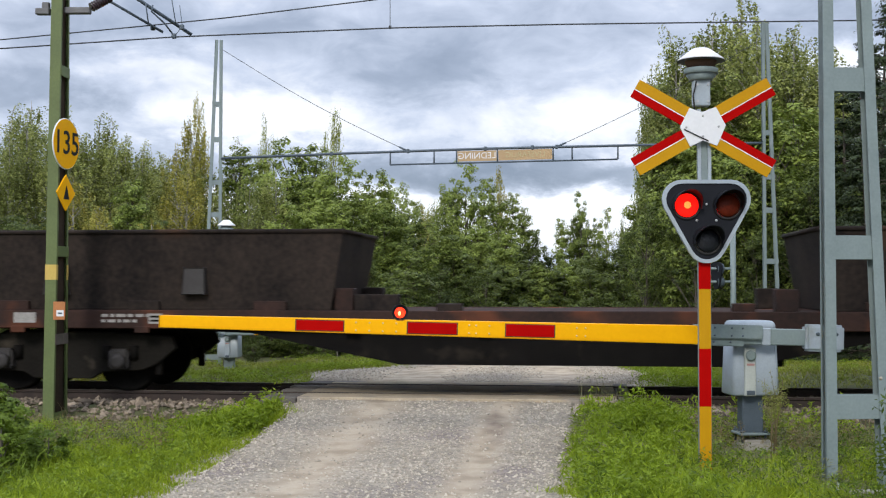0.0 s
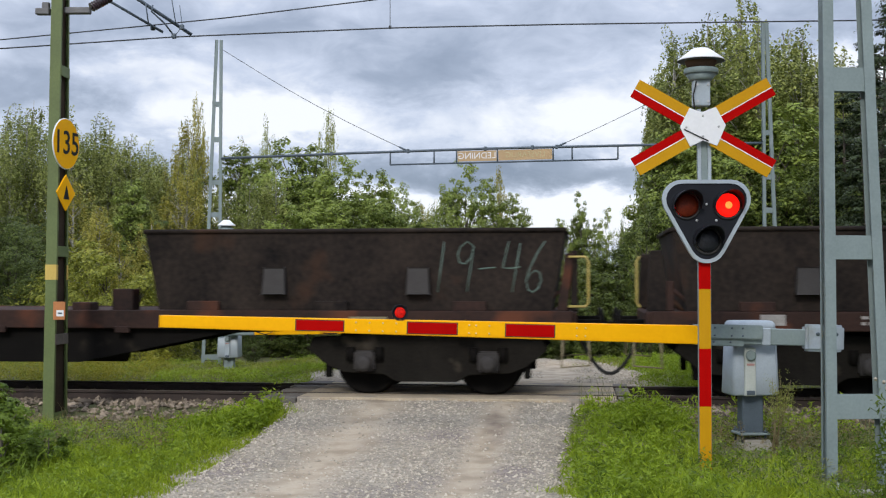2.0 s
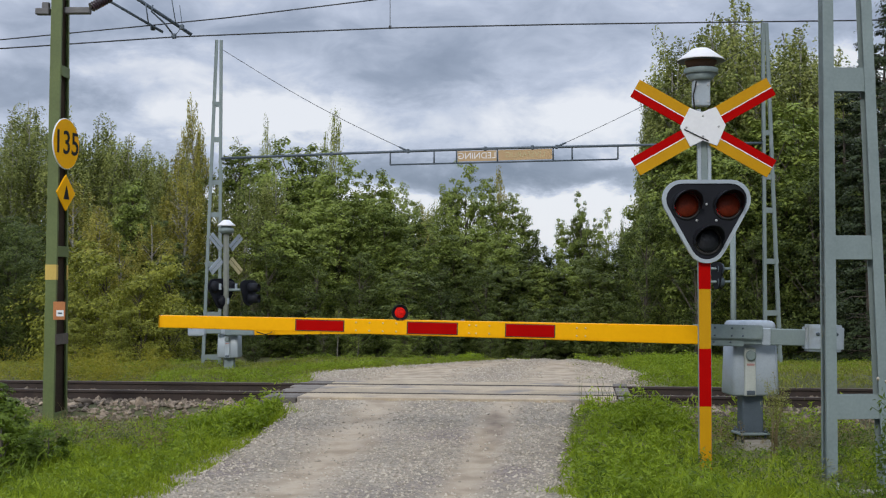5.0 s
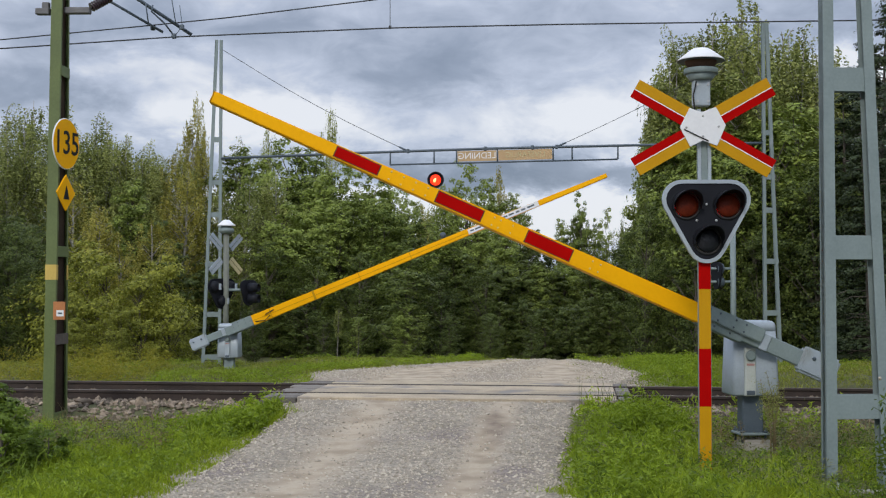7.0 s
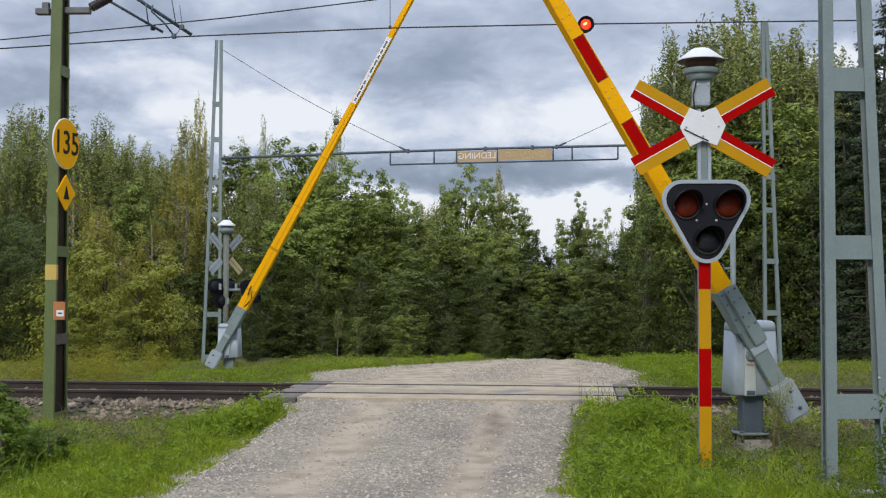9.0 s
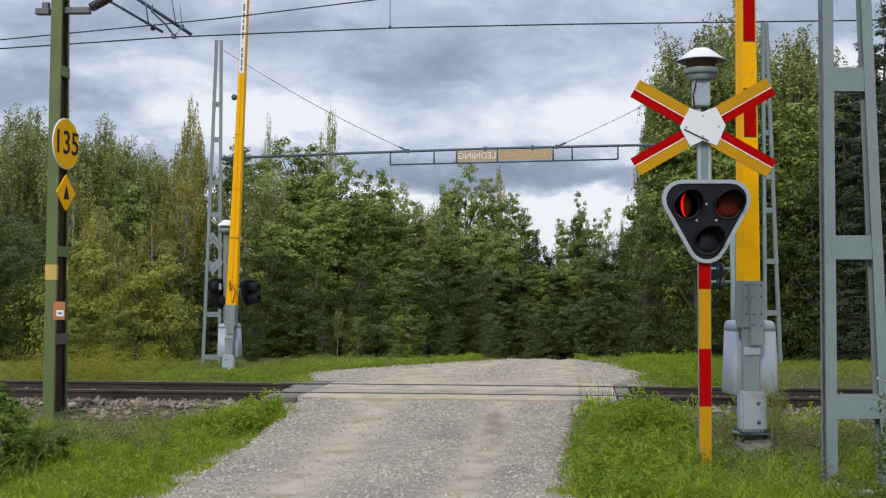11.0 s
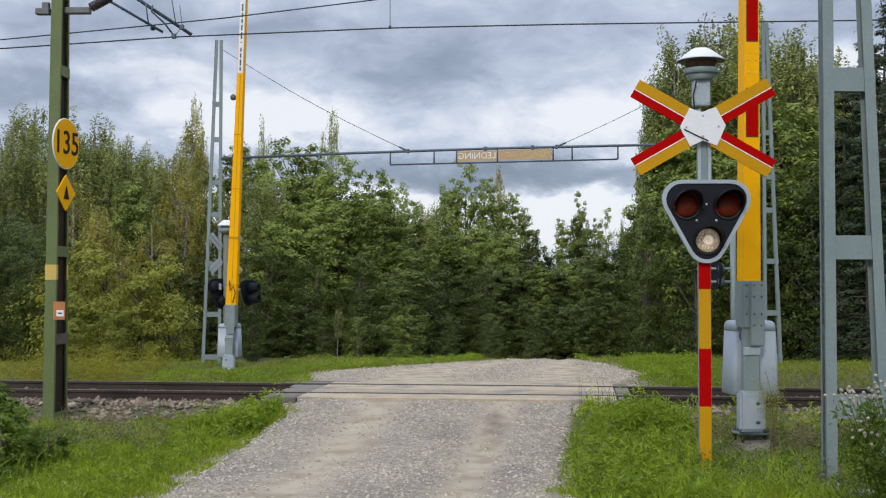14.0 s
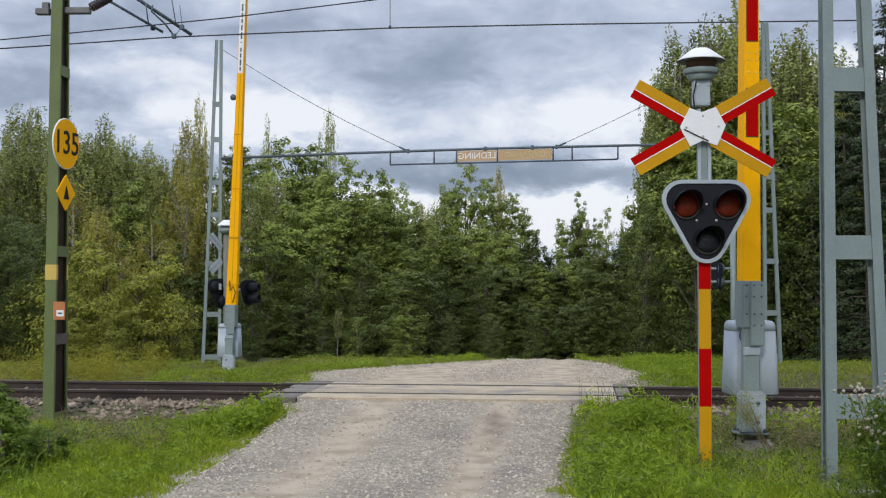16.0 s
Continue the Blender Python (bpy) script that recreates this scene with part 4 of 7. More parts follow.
# ---- lattice posts, clearance portal beyond the track ----
def build_lattice(name, label, at, height, base_w, top_w, leg, battens, batten_h, group, lean=1):
    """Two angle-section legs with battens: the inner leg upright, the outer one sloping in. Local x runs from the inner leg outwards."""
    t = thing(name, label, "lattice post", at, group)
    dep = base_w * 0.22
    for side in (-1, 1):
        for nm, x0, x1 in (("upright_leg", 0.0, 0.0), ("sloping_leg", base_w, top_w)):
            b = B()
            vs = []
            for z, x in ((-0.25, x0), (height, x1)):
                k = dep / 2 * (1 if z < 0 else top_w / base_w + 0.2)
                sx = 1 if nm == "upright_leg" else -1
                prof = [(0, 0), (sx * leg, 0), (sx * leg, 0.012), (sx * 0.012, 0.012), (sx * 0.012, leg), (0, leg)]
                vs.append([b.verts.new((lean * (x + px), side * (k - py), z)) for px, py in prof])
            for q in range(6):
                b.faces.new((vs[0][q], vs[0][(q + 1) % 6], vs[1][(q + 1) % 6], vs[1][q]))
            b.faces.new(vs[0]), b.faces.new(vs[1])
            bmesh.ops.recalc_face_normals(b, faces=b.faces[:])
            part(nm, b, M_GALV, t)
        for z in battens:
            f = z / height
            w = base_w + (top_w - base_w) * f
            k = dep / 2 * (1 + (top_w / base_w - 0.8) * f)
            b = B()
            box(b, (lean * w / 2, side * (k - 0.017), z), (w - 0.012, 0.008, batten_h), 0.002)
            part("batten", b, M_GALV, t)
    for z in battens[::2]:
        f = z / height
        w = base_w + (top_w - base_w) * f
        b = B()
        box(b, (lean * w, 0, z), (0.008, dep * (1 - 0.5 * f), batten_h * 0.8))
        part("side_batten", b, M_GALV, t)
    b = B()
    box(b, (lean * base_w / 2, 0, -0.12), (base_w + 0.3, dep + 0.3, 0.22), 0.02)
    part("footing", b, M_CONC, t, "concrete footing")
    return t


near_post = build_lattice("lattice_post", "tall grey lattice post on a concrete footing in the grass", pose(3.493, 10.9, -0.28, 0, 0.0, 4), 7.3, 0.632, 0.36, 0.098, [0.78, 2.24, 3.79, 5.3, 6.8], 0.22, "clearance portal posts")
b = B()
tube(b, [(0.03, -0.16, -0.1), (0.035, -0.20, 0.02), (0.04, -0.20, 0.12)], 0.014, 8)
part("earth_clip", b, M_GALV_L, near_post, "pale earthing clip")
b = B()
box(b, (0.42, -0.32, 0.02), (0.62, 0.16, 0.10), 0.02)
part("kerb_slab", b, M_CONC, near_post, "pale concrete slab")
far_battens = [0.28, 1.2, 2.28, 3.35, 4.05, 4.98, 5.75]
post_l = build_lattice("lattice_post", "slender grey lattice post of the clearance portal", pose(-4.785, 25.6, -0.25, 0, 0, 4), 7.15, 0.43, 0.16, 0.066, far_battens, 0.11, "clearance portal posts", -1)
post_r = build_lattice("lattice_post", "slender grey lattice post of the clearance portal", pose(6.70, 24.8, -0.2, 0, 0, 4), 7.3, 0.40, 0.14, 0.066, far_battens, 0.11, "clearance portal posts", 1)


def build_portal():
    p = thing("clearance_beam", "thin steel clearance beam with two tan warning boards", "clearance beam", pose(0, 0, 0))
    a, c = Vector((-4.80, 25.58, 4.32)), Vector((6.72, 24.8, 4.56))

    def at(x, dz=0.0):
        f = (x - a.x) / (c.x - a.x)
        return a.lerp(c, f) + Vector((0, 0, dz + 0.05 * math.sin(math.pi * f)))
    b = B()
    tube(b, [at(-4.80), at(-2), at(1), at(4), at(6.72)], 0.028, 8)
    part("top_bar", b, M_GALV_D, p)
    b = B()
    tube(b, [at(-1.13, -0.28), at(3.70, -0.29)], 0.018, 8)
    part("lower_bar", b, M_GALV_D, p)
    for x in (-1.13, -0.19, 0.29, 1.16, 2.34, 2.74, 3.70):
        b = B()
        tube(b, [at(x), at(x, -0.285)], 0.017, 6)
        part("hanger", b, M_GALV_D, p)
    for x0, x1, txt in ((0.31, 1.14, "LEDNING"), (1.18, 2.32, "LIVSFARLIG")):
        b = B()
        m0 = at((x0 + x1) / 2, -0.15)
        box(b, (0, 0, 0), (x1 - x0, 0.012, 0.22))
        board = part("warning_board", b, M_SIGN, p, "tan warning board", Matrix.Translation(m0) @ pose(0, 0, 0, 0, -1, -3.9))
        words("lettering", txt, 0.19 if len(txt) < 8 else 0.17, M_WHITE if len(txt) < 8 else M_CREAM, board, pose(0, -0.009, 0), 0.002, "pale lettering showing through", 0.0, True)
    for q0, q1 in ((Vector((-4.77, 25.6, 6.68)), at(-0.75, 0.0)), (Vector((6.70, 24.8, 6.75)), at(2.41, 0.0))):
        b = B()
        pts = [q0.lerp(q1, k / 6) - Vector((0, 0, 0.10 * math.sin(math.pi * k / 6))) for k in range(7)]
        tube(b, pts, 0.006, 6)
        part("stay_wire", b, M_WIRE, p)
        b = B()
        tube(b, [pts[-1] - (pts[-1] - pts[-2]) * 0.28, pts[-1]], 0.02, 6)
        part("turnbuckle", b, M_GALV_D, p)
    for x in (-0.75, 2.41, -2.4, 0.9, 1.9):
        b = B()
        box(b, at(x), (0.06, 0.07, 0.09), 0.01)
        part("clamp", b, M_GALV_D, p)
    return p


build_portal()

# ---- overhead line ----
M_HEAD = mat("dull_head_steel", (0.16, 0.16, 0.165), (0.10, 0.10, 0.105), rough=0.6)


def build_mast():
    m = thing("catenary_mast", "green painted steel mast with a rusty web and yellow band", "catenary mast", pose(-5.40, 16.6, -0.35, 0, 0.25, -2))
    H = 7.6

    def half(z):
        """Half the mast's depth, which narrows towards the top."""
        return 0.28 * (1 - 0.57 * z / H)
    for nm, s in (("front_channel", 1), ("rear_channel", -1)):
        # one channel: a broad face with two turned-in flanges
        prof = [(-0.092, 0), (0.058, 0), (0.058, 0.07), (0.046, 0.07), (0.046, 0.012), (-0.080, 0.012), (-0.080, 0.07), (-0.092, 0.07)]
        b = B()
        lo = [b.verts.new((x, s * (d * 0.9 - half(0)), 0)) for x, d in prof]
        hi = [b.verts.new((x, s * (d * 0.6 - half(H)), H)) for x, d in prof]
        for k in range(8):
            b.faces.new((lo[k], lo[(k + 1) % 8], hi[(k + 1) % 8], hi[k]))
        b.faces.new(hi)
        bmesh.ops.recalc_face_normals(b, faces=b.faces[:])
        part(nm, b, M_GREEN, m)
    b = B()
    box(b, (0.0, 0, H / 2), (0.02, 0.53, H), taper=(1, 0.42))
    part("web", b, M_WEB, m, "dark rusty web")
    for z, mt in ((0.12, M_GREEN), (1.20, M_BARK), (2.42, M_GREEN), (4.95, M_GREEN), (6.3, M_GREEN)):
        b = B()
        box(b, (0.064, 0, z), (0.008, 2 * half(z) - 0.01, 0.15), 0.002)
        part("batten", b, mt, m)
    M_BAND = mat("faded_yellow_paint", (0.60, 0.43, 0.10), (0.50, 0.35, 0.08), rough=0.6)
    for c, d in (((-0.017, -0.2385, 2.13), (0.156, 0.010, 0.21)), ((0.060, -0.205, 2.13), (0.006, 0.06, 0.21)), ((0.060, 0.20, 2.13), (0.006, 0.060, 0.21))):
        b = B()
        box(b, c, d)
        part("yellow_band", b, M_BAND, m, "faded yellow painted band")
    b = B()
    box(b, (0.118, -0.262, 1.60), (0.165, 0.02, 0.25), 0.004)
    box_o = part("plate", b, M_ORANGE, m, "orange plate with a white label")
    b = B()
    box(b, (0.133, -0.2745, 1.565), (0.10, 0.005, 0.085))
    part("label", b, M_WHITE, box_o)
    b = B()
    box(b, (0.133, -0.278, 1.565), (0.06, 0.003, 0.022))
    part("label_bar", b, M_GALV_D, box_o)
    b = B()
    box(b, (0.0, 0, -0.12), (0.40, 0.65, 0.2), 0.03)
    part("footing", b, M_CONC, m)
    # speed board and arrow board, turned along the line
    sp = part("speed_board", lathe(B(), [(0.345, -0.012), (0.35, 0.0), (0.345, 0.012)], 40, pose(0, 0, 0, 90)), M_YEL, m, "round yellow speed board", pose(0.128, -0.12, 3.92, 0, -0.25, 80.5))
    # light on the board's thick edge, added as a white ring
    part("pale_edge", lathe(B(), [(0.349, -0.013), (0.356, -0.010), (0.356, 0.004), (0.350, 0.008)], 40, pose(0, 0, 0, 90)), M_WHITE, sp, "white rim standing in for a lit edge")
    words("digits", "135", 0.46, M_BLACK, sp, pose(0, -0.016, 0), 0.003, "black digits 135", 0.002)
    b = B()
    plate(b, [(0, 0.255), (0.255, 0), (0, -0.255), (-0.255, 0)], -0.01, 0.01, 0.004)
    di = part("arrow_board", b, M_YEL, m, "yellow diamond board with a black wedge", pose(0.141, -0.14, 3.235, 0, -0.25, 80.5))
    b = B()
    plate(b, [(-0.075, -0.09), (0.075, -0.09), (0, 0.10)], -0.016, -0.011)
    part("wedge", b, M_BLACK, di)
    for z in (3.235, 3.92):
        b = B()
        tube(b, [(0.05, -0.09, z), (0.118, -0.12, z)], 0.02, 6)
        part("board_bracket", b, M_GALV, m)
    # cantilever bracket at the head
    b = B()
    box(b, (-0.24, -0.06, 5.79), (0.20, 0.10, 0.09), 0.01)
    box(b, (-0.20, -0.06, 5.87), (0.10, 0.08, 0.10), 0.01)
    part("head_bracket", b, M_HEAD, m, "grey steel head bracket")
    b = B()
    box(b, (0.24, -0.02, 5.81), (0.36, 0.10, 0.09), 0.01)
    part("head_bracket", b, M_HEAD, m, "grey steel head bracket")
    b = B()
    for k in range(9):
        lathe(b, [(0.062, 0), (0.070, 0.010), (0.070, 0.018), (0.062, 0.03)], 16, Matrix.Translation((0.42 + k * 0.025, 0.0 + k * 0.016, 5.86 + k * 0.02)) @ pose(0, 0, 0, 0, 52, 30))
    part("insulator", b, mat("brown_porcelain", (0.03, 0.012, 0.018), rough=0.25, bump=0, coat=0.5), m, "dark brown ribbed insulator")
    return m


build_mast()


def build_wires():
    for nm, pts, r, lab in (
        ("contact_wire", [(-190, 0, 5.2), (-7.2, 0, 5.43), (-4.33, 0, 5.55), (-0.75, 0, 5.61), (1.89, 0, 5.60), (6.25, 0, 5.55), (60, 0, 5.45)], 0.011, "dark overhead contact wire"),
        ("messenger_wire", [(-60, -0.02, 5.4), (-7.2, -0.02, 5.57), (-4.86, -0.02, 5.73), (-3.47, -0.02, 5.83), (-1.01, -0.02, 6.06), (6, -0.02, 6.6), (60, -0.02, 6.9)], 0.010, "dark stranded messenger wire")):
        b = B()
        tube(b, pts, r, 6)
        part(nm, b, M_WIRE).matrix_basis = TRACK
        solo(bpy.context.scene.objects[nm], lab, "overhead wire", "wires of the overhead line")
    for s, z0, z1 in ((-0.83, 5.61, 6.08),):
        b = B()
        tube(b, [(s, -0.01, z0), (s, -0.01, z1)], 0.006, 6)
        box(b, (s, -0.01, z0 + 0.01), (0.04, 0.03, 0.05), 0.006)
        d = part("dropper_wire", b, M_WIRE)
        d.matrix_basis = TRACK
        solo(d, "thin dropper wire between two overhead wires", "overhead wire")
    c = thing("cantilever", "dark steel cantilever tubes with a steady arm", "cantilever", TRACK)
    for nm, pts, r in (("tie_tube", [(-5.75, -0.9, 6.40), (-5.3, -0.3, 6.10), (-4.48, -0.05, 5.62)], 0.022), ("strut_tube", [(-5.4, -0.6, 6.5), (-4.79, -0.3, 6.09), (-4.06, 0.1, 5.60)], 0.028), ("steady_arm", [(-4.56, -0.3, 6.0), (-4.58, -0.3, 5.90), (-4.42, -0.15, 5.74), (-4.31, 0, 5.56)], 0.014), ("hanger", [(-4.68, -0.3, 6.05), (-4.66, -0.2, 5.70)], 0.010), ("hanger", [(-4.27, -0.25, 6.1), (-4.25, -0.1, 5.72)], 0.008), ("clip_wire", [(-4.22, -0.02, 6.05), (-4.18, 0, 5.72), (-4.31, 0, 5.56)], 0.006)):
        b = B()
        tube(b, pts, r, 8)
        part(nm, b, M_GALV_D, c)
    for s, z in ((-4.66, 5.70), (-4.18, 5.70), (-4.31, 5.56)):
        b = B()
        box(b, (s, -0.02, z), (0.07, 0.06, 0.08), 0.012)
        part("clamp", b, M_GALV_D, c)


build_wires()
# ---- the freight train ----
M_CHALK_P = mat("pale_chalk", (0.16, 0.24, 0.20), (0.05, 0.07, 0.06), rough=0.95, scale=5, fine=40)
M_SIDE = mat("dusty_bogie_frame", (0.020, 0.018, 0.015), (0.008, 0.007, 0.006), rough=0.85, spec=0.1, scale=3, fine=25, bump=0.3, spots=(0.06, 0.05, 0.038), spot_at=0.66)
WAGON = 20.4


def build_wagon():
    """A bogie flat wagon with two open tapered tubs. Local x along the track, -y to the eye, z from the rail head."""
    w = thing("freight_wagon", "sooty brown flat wagon carrying two open steel tubs", "freight wagon", TRACK, "wagons of the freight train")
    # frame: deep fish-belly sole bars
    for sy in (-1, 1):
        b = B()
        plate(b, [(-9.55, 0.95), (-6.0, 0.95), (-4.6, 0.90), (-2.4, 0.46), (2.4, 0.46), (4.6, 0.90), (6.0, 0.95), (9.55, 0.95), (9.55, 1.02), (-9.55, 1.02)], sy * 1.30 - 0.02, sy * 1.30 + 0.02)
        part("belly_girder", b, M_BOGIE, w, "black fish-belly girder")
        b = B()
        box(b, (0, sy * 1.40, 1.10), (19.3, 0.09, 0.27), 0.012)
        part("sole_bar", b, M_FRAME, w, "rust brown sole bar")
        for x in (-8.1, -6.2, -3.1, -1.2, 1.2, 3.1, 6.2, 8.1):
            b = B()
            box(b, (x, sy * 1.44, 0.95), (0.22, 0.06, 0.10), 0.01)
            part("lashing_bracket", b, M_FRAME, w)
    b = B()
    box(b, (0, 0, 1.19), (19.1, 2.72, 0.07), 0.006)
    part("deck", b, M_FRAME, w)
    b = B()
    box(b, (0, 0, 0.72), (5.2, 1.2, 0.42), 0.03)
    part("brake_gear", b, M_BOGIE, w)
    b = B()
    tube(b, [(2.0, -1.0, 0.62), (3.0, -1.0, 0.62)], 0.17, 14)
    part("air_tank", b, M_BOGIE, w)
    # tubs
    for sx in (-1, 1):
        b = B()
        x_in, x_out, z0, z1 = (3.42, 9.56, 1.24, 2.39) if sx > 0 else (3.22, 9.36, 1.24, 2.39)
        lo = [(x_in + 0.20, -1.34), (x_out - 0.20, -1.34), (x_out - 0.20, 1.34), (x_in + 0.20, 1.34)]
        hi = [(x_in, -1.42), (x_out, -1.42), (x_out, 1.42), (x_in, 1.42)]
        hi_in = [(x_in + 0.06, -1.36), (x_out - 0.06, -1.36), (x_out - 0.06, 1.36), (x_in + 0.06, 1.36)]
        lo_in = [(x_in + 0.28, -1.26), (x_out - 0.28, -1.26), (x_out - 0.28, 1.26), (x_in + 0.28, 1.26)]
        rings = [[b.verts.new((sx * x, y, z)) for x, y in pts] for pts, z in ((lo, z0), (hi, z1), (hi_in, z1), (lo_in, z0 + 0.08))]
        for a, c in zip(rings, rings[1:]):
            for k in range(4):
                b.faces.new((a[k], a[(k + 1) % 4], c[(k + 1) % 4], c[k]))
        b.faces.new(rings[0]), b.faces.new(rings[3])
        bmesh.ops.recalc_face_normals(b, faces=b.faces[:])
        tub = part("tub", b, M_WAGON, w, "black sooty tapered open tub")
        b = B()
        for (xa, ya), (xb, yb) in zip(hi, hi[1:] + hi[:1]):
            tube(b, [(sx * xa, ya, z1 - 0.01), (sx * xb, yb, z1 - 0.01)], 0.035, 6)
        part("rim", b, M_WAGON, tub)
        for sy in (-1, 1):
            for x in ((5.37, 7.47) if sx > 0 else (5.42, 7.52)):
                b = B()
                t = bmesh.new()
                bmesh.ops.create_cube(t, size=1)
                for v in t.verts:
                    top = v.co.z > 0
                    v.co = Vector((sx * x + v.co.x * (0.30 if top else 0.34), sy * (1.40 + v.co.y * (0.08 if top else 0.18)), 1.66 + v.co.z * 0.38))
                bmesh.ops.bevel(t, geom=t.edges[:], offset=0.012, segments=1, affect="EDGES")
                add_mesh(b, t)
                part("lifting_pocket", b, M_POCKET, tub, "grey lifting pocket, lightened for its upward tilt")
            # foot under each tub wall
            for x in (4.3, 6.2, 8.2):
                b = B()
                box(b, (sx * x, sy * 1.36, 1.30), (0.48, 0.10, 0.14), 0.01)
                part("tub_foot", b, M_FRAME if x != 6.2 else M_WAGON, tub)
        # stops and boxes on the deck inboard of the tub
        for x, ln, h, y in ((3.24, 0.28, 0.33, -1.12), (2.76, 0.64, 0.24, -1.15), (1.70, 0.36, 0.11, -1.2), (3.2, 0.34, 0.33, 1.05)) if sx < 0 else ((3.03, 0.32, 0.32, -1.12), (2.43, 0.30, 0.12, -1.2), (3.1, 0.34, 0.32, 1.05)):
            b = B()
            box(b, (sx * x, y, 1.225 + h / 2), (ln, 0.30, h), 0.012)
            part("deck_stop", b, M_FRAME if ln < 0.34 else M_WAGON, w, "rusty deck stop" if ln < 0.34 else "sooty deck stop")
        # end stanchions, brace, handrail, step
        for sy in (-1, 1):
            b = B()
            if sx > 0:
                box(b, (9.68, sy * 1.22, 1.66), (0.10, 0.14, 0.86), 0.01)
            else:
                plate(b, [(-9.70, 1.23), (-9.34, 1.23), (-9.50, 2.09), (-9.66, 2.09)], sy * 1.22 - 0.07, sy * 1.22 + 0.07, 0.01)
            part("stanchion", b, M_WAGON, w)
            b = B()
            tube(b, [(sx * 9.44, sy * 1.2, 1.50), (sx * 9.20, sy * 1.2, 1.24)], 0.03, 6)
            part("brace", b, M_RUST, w)
            if sx < 0 and sy < 0:
                b = B()
                box(b, (-9.38, -1.30, 1.45), (0.10, 0.08, 0.42), 0.008)
                tube(b, [(-9.36, -1.30, 1.55), (-9.02, -1.30, 1.26)], 0.03, 6)
                part("tub_stop", b, M_FRAME, w, "rusty red stop with a brace")
            if sx > 0 and sy < 0:
                b = B()
                plate(b, [(9.44, 1.24), (9.58, 1.24), (9.68, 2.05), (9.56, 2.05)], -1.36, -1.33, 0.004)
                part("handrail_plate", b, M_FRAME, w, "brown slanting plate behind the handrail")
            if sy < 0:
                b = B()
                a, c = (9.60, 9.88) if sx > 0 else (9.80, 9.85)
                tube(b, [(sx * a, sy * 1.40, 1.30), (sx * (c - 0.04), sy * 1.40, 1.30), (sx * c, sy * 1.40, 1.36), (sx * c, sy * 1.40, 1.94), (sx * (c - 0.04), sy * 1.40, 2.00), (sx * a, sy * 1.40, 2.00)], 0.017, 8)
                part("handrail", b, M_HANDLE, w, "bent yellow handrail")
            b = B()
            tube(b, [(sx * 9.52, sy * 1.36, 0.95), (sx * 9.50, sy * 1.36, 0.44), (sx * 9.90, sy * 1.36, 0.47), (sx * 9.88, sy * 1.36, 0.95)], 0.018, 6)
            part("step_iron", b, M_STEP, w, "grimy bent step iron")
            b = B()
            lathe(b, [(0.06, -0.35), (0.06, 0.0), (0.20, 0.0), (0.20, 0.04), (0.08, 0.07)], 18, pose(sx * 10.05, sy * 0.875, 1.05, 0, 90 * sx))
            part("buffer", b, M_BOGIE, w)
        b = B()
        box(b, (sx * 9.66, 0, 1.05), (0.12, 2.6, 0.34), 0.02)
        part("headstock", b, M_FRAME, w)
        b = B()
        pts = [(sx * (9.72 + 0.48 * k / 8), -0.3, 0.90 - 0.62 * math.sin(math.pi / 2 * k / 8)) for k in range(9)]
        tube(b, pts, 0.028, 8)
        part("brake_hose", b, M_RUBBER, w)
        b = B()
        tube(b, [(sx * 9.5, 0, 1.05), (sx * 10.2, 0, 1.0)], 0.05, 8)
        part("coupling", b, M_BOGIE, w)
        # stencilled panels
        for x, ww, h, mt in ((8.0, 0.34, 0.15, M_PALE), (6.75, 0.55, 0.06, M_STEP), (5.6, 0.5, 0.10, M_WAGON)):
            if (sx > 0) == (mt is M_PALE) and mt is not M_STEP or sx < 0 and mt is not M_PALE:
                continue
            b = B()
            box(b, (sx * x, -1.4465, 1.12), (ww, 0.004, h))
            part("stencil_panel", b, mt, w, "worn stencil panel")
    # rows of small stencilled marks and a boxed label on the sole bar
    for z, ws in ((1.155, (0.10, 0.06, 0.14, 0.08, 0.12, 0.05)), (1.075, (0.06, 0.12, 0.05, 0.10, 0.07))):
        x = -6.82
        for ww in ws:
            b = B()
            box(b, (x + ww / 2, -1.4465, z), (ww, 0.004, 0.042))
            part("stencil_bar", b, M_PALE, w, "pale stencilled mark")
            x += ww + 0.035
    b = B()
    box(b, (-6.0, -1.4465, 1.11), (0.21, 0.004, 0.15))
    lab = part("stencil_panel", b, M_PALE, w, "worn stencil panel")
    for z in (1.14, 1.08):
        b = B()
        box(b, (-6.0, -1.4495, z), (0.16, 0.003, 0.028))
        part("panel_bar", b, M_BOGIE, lab)
    return w


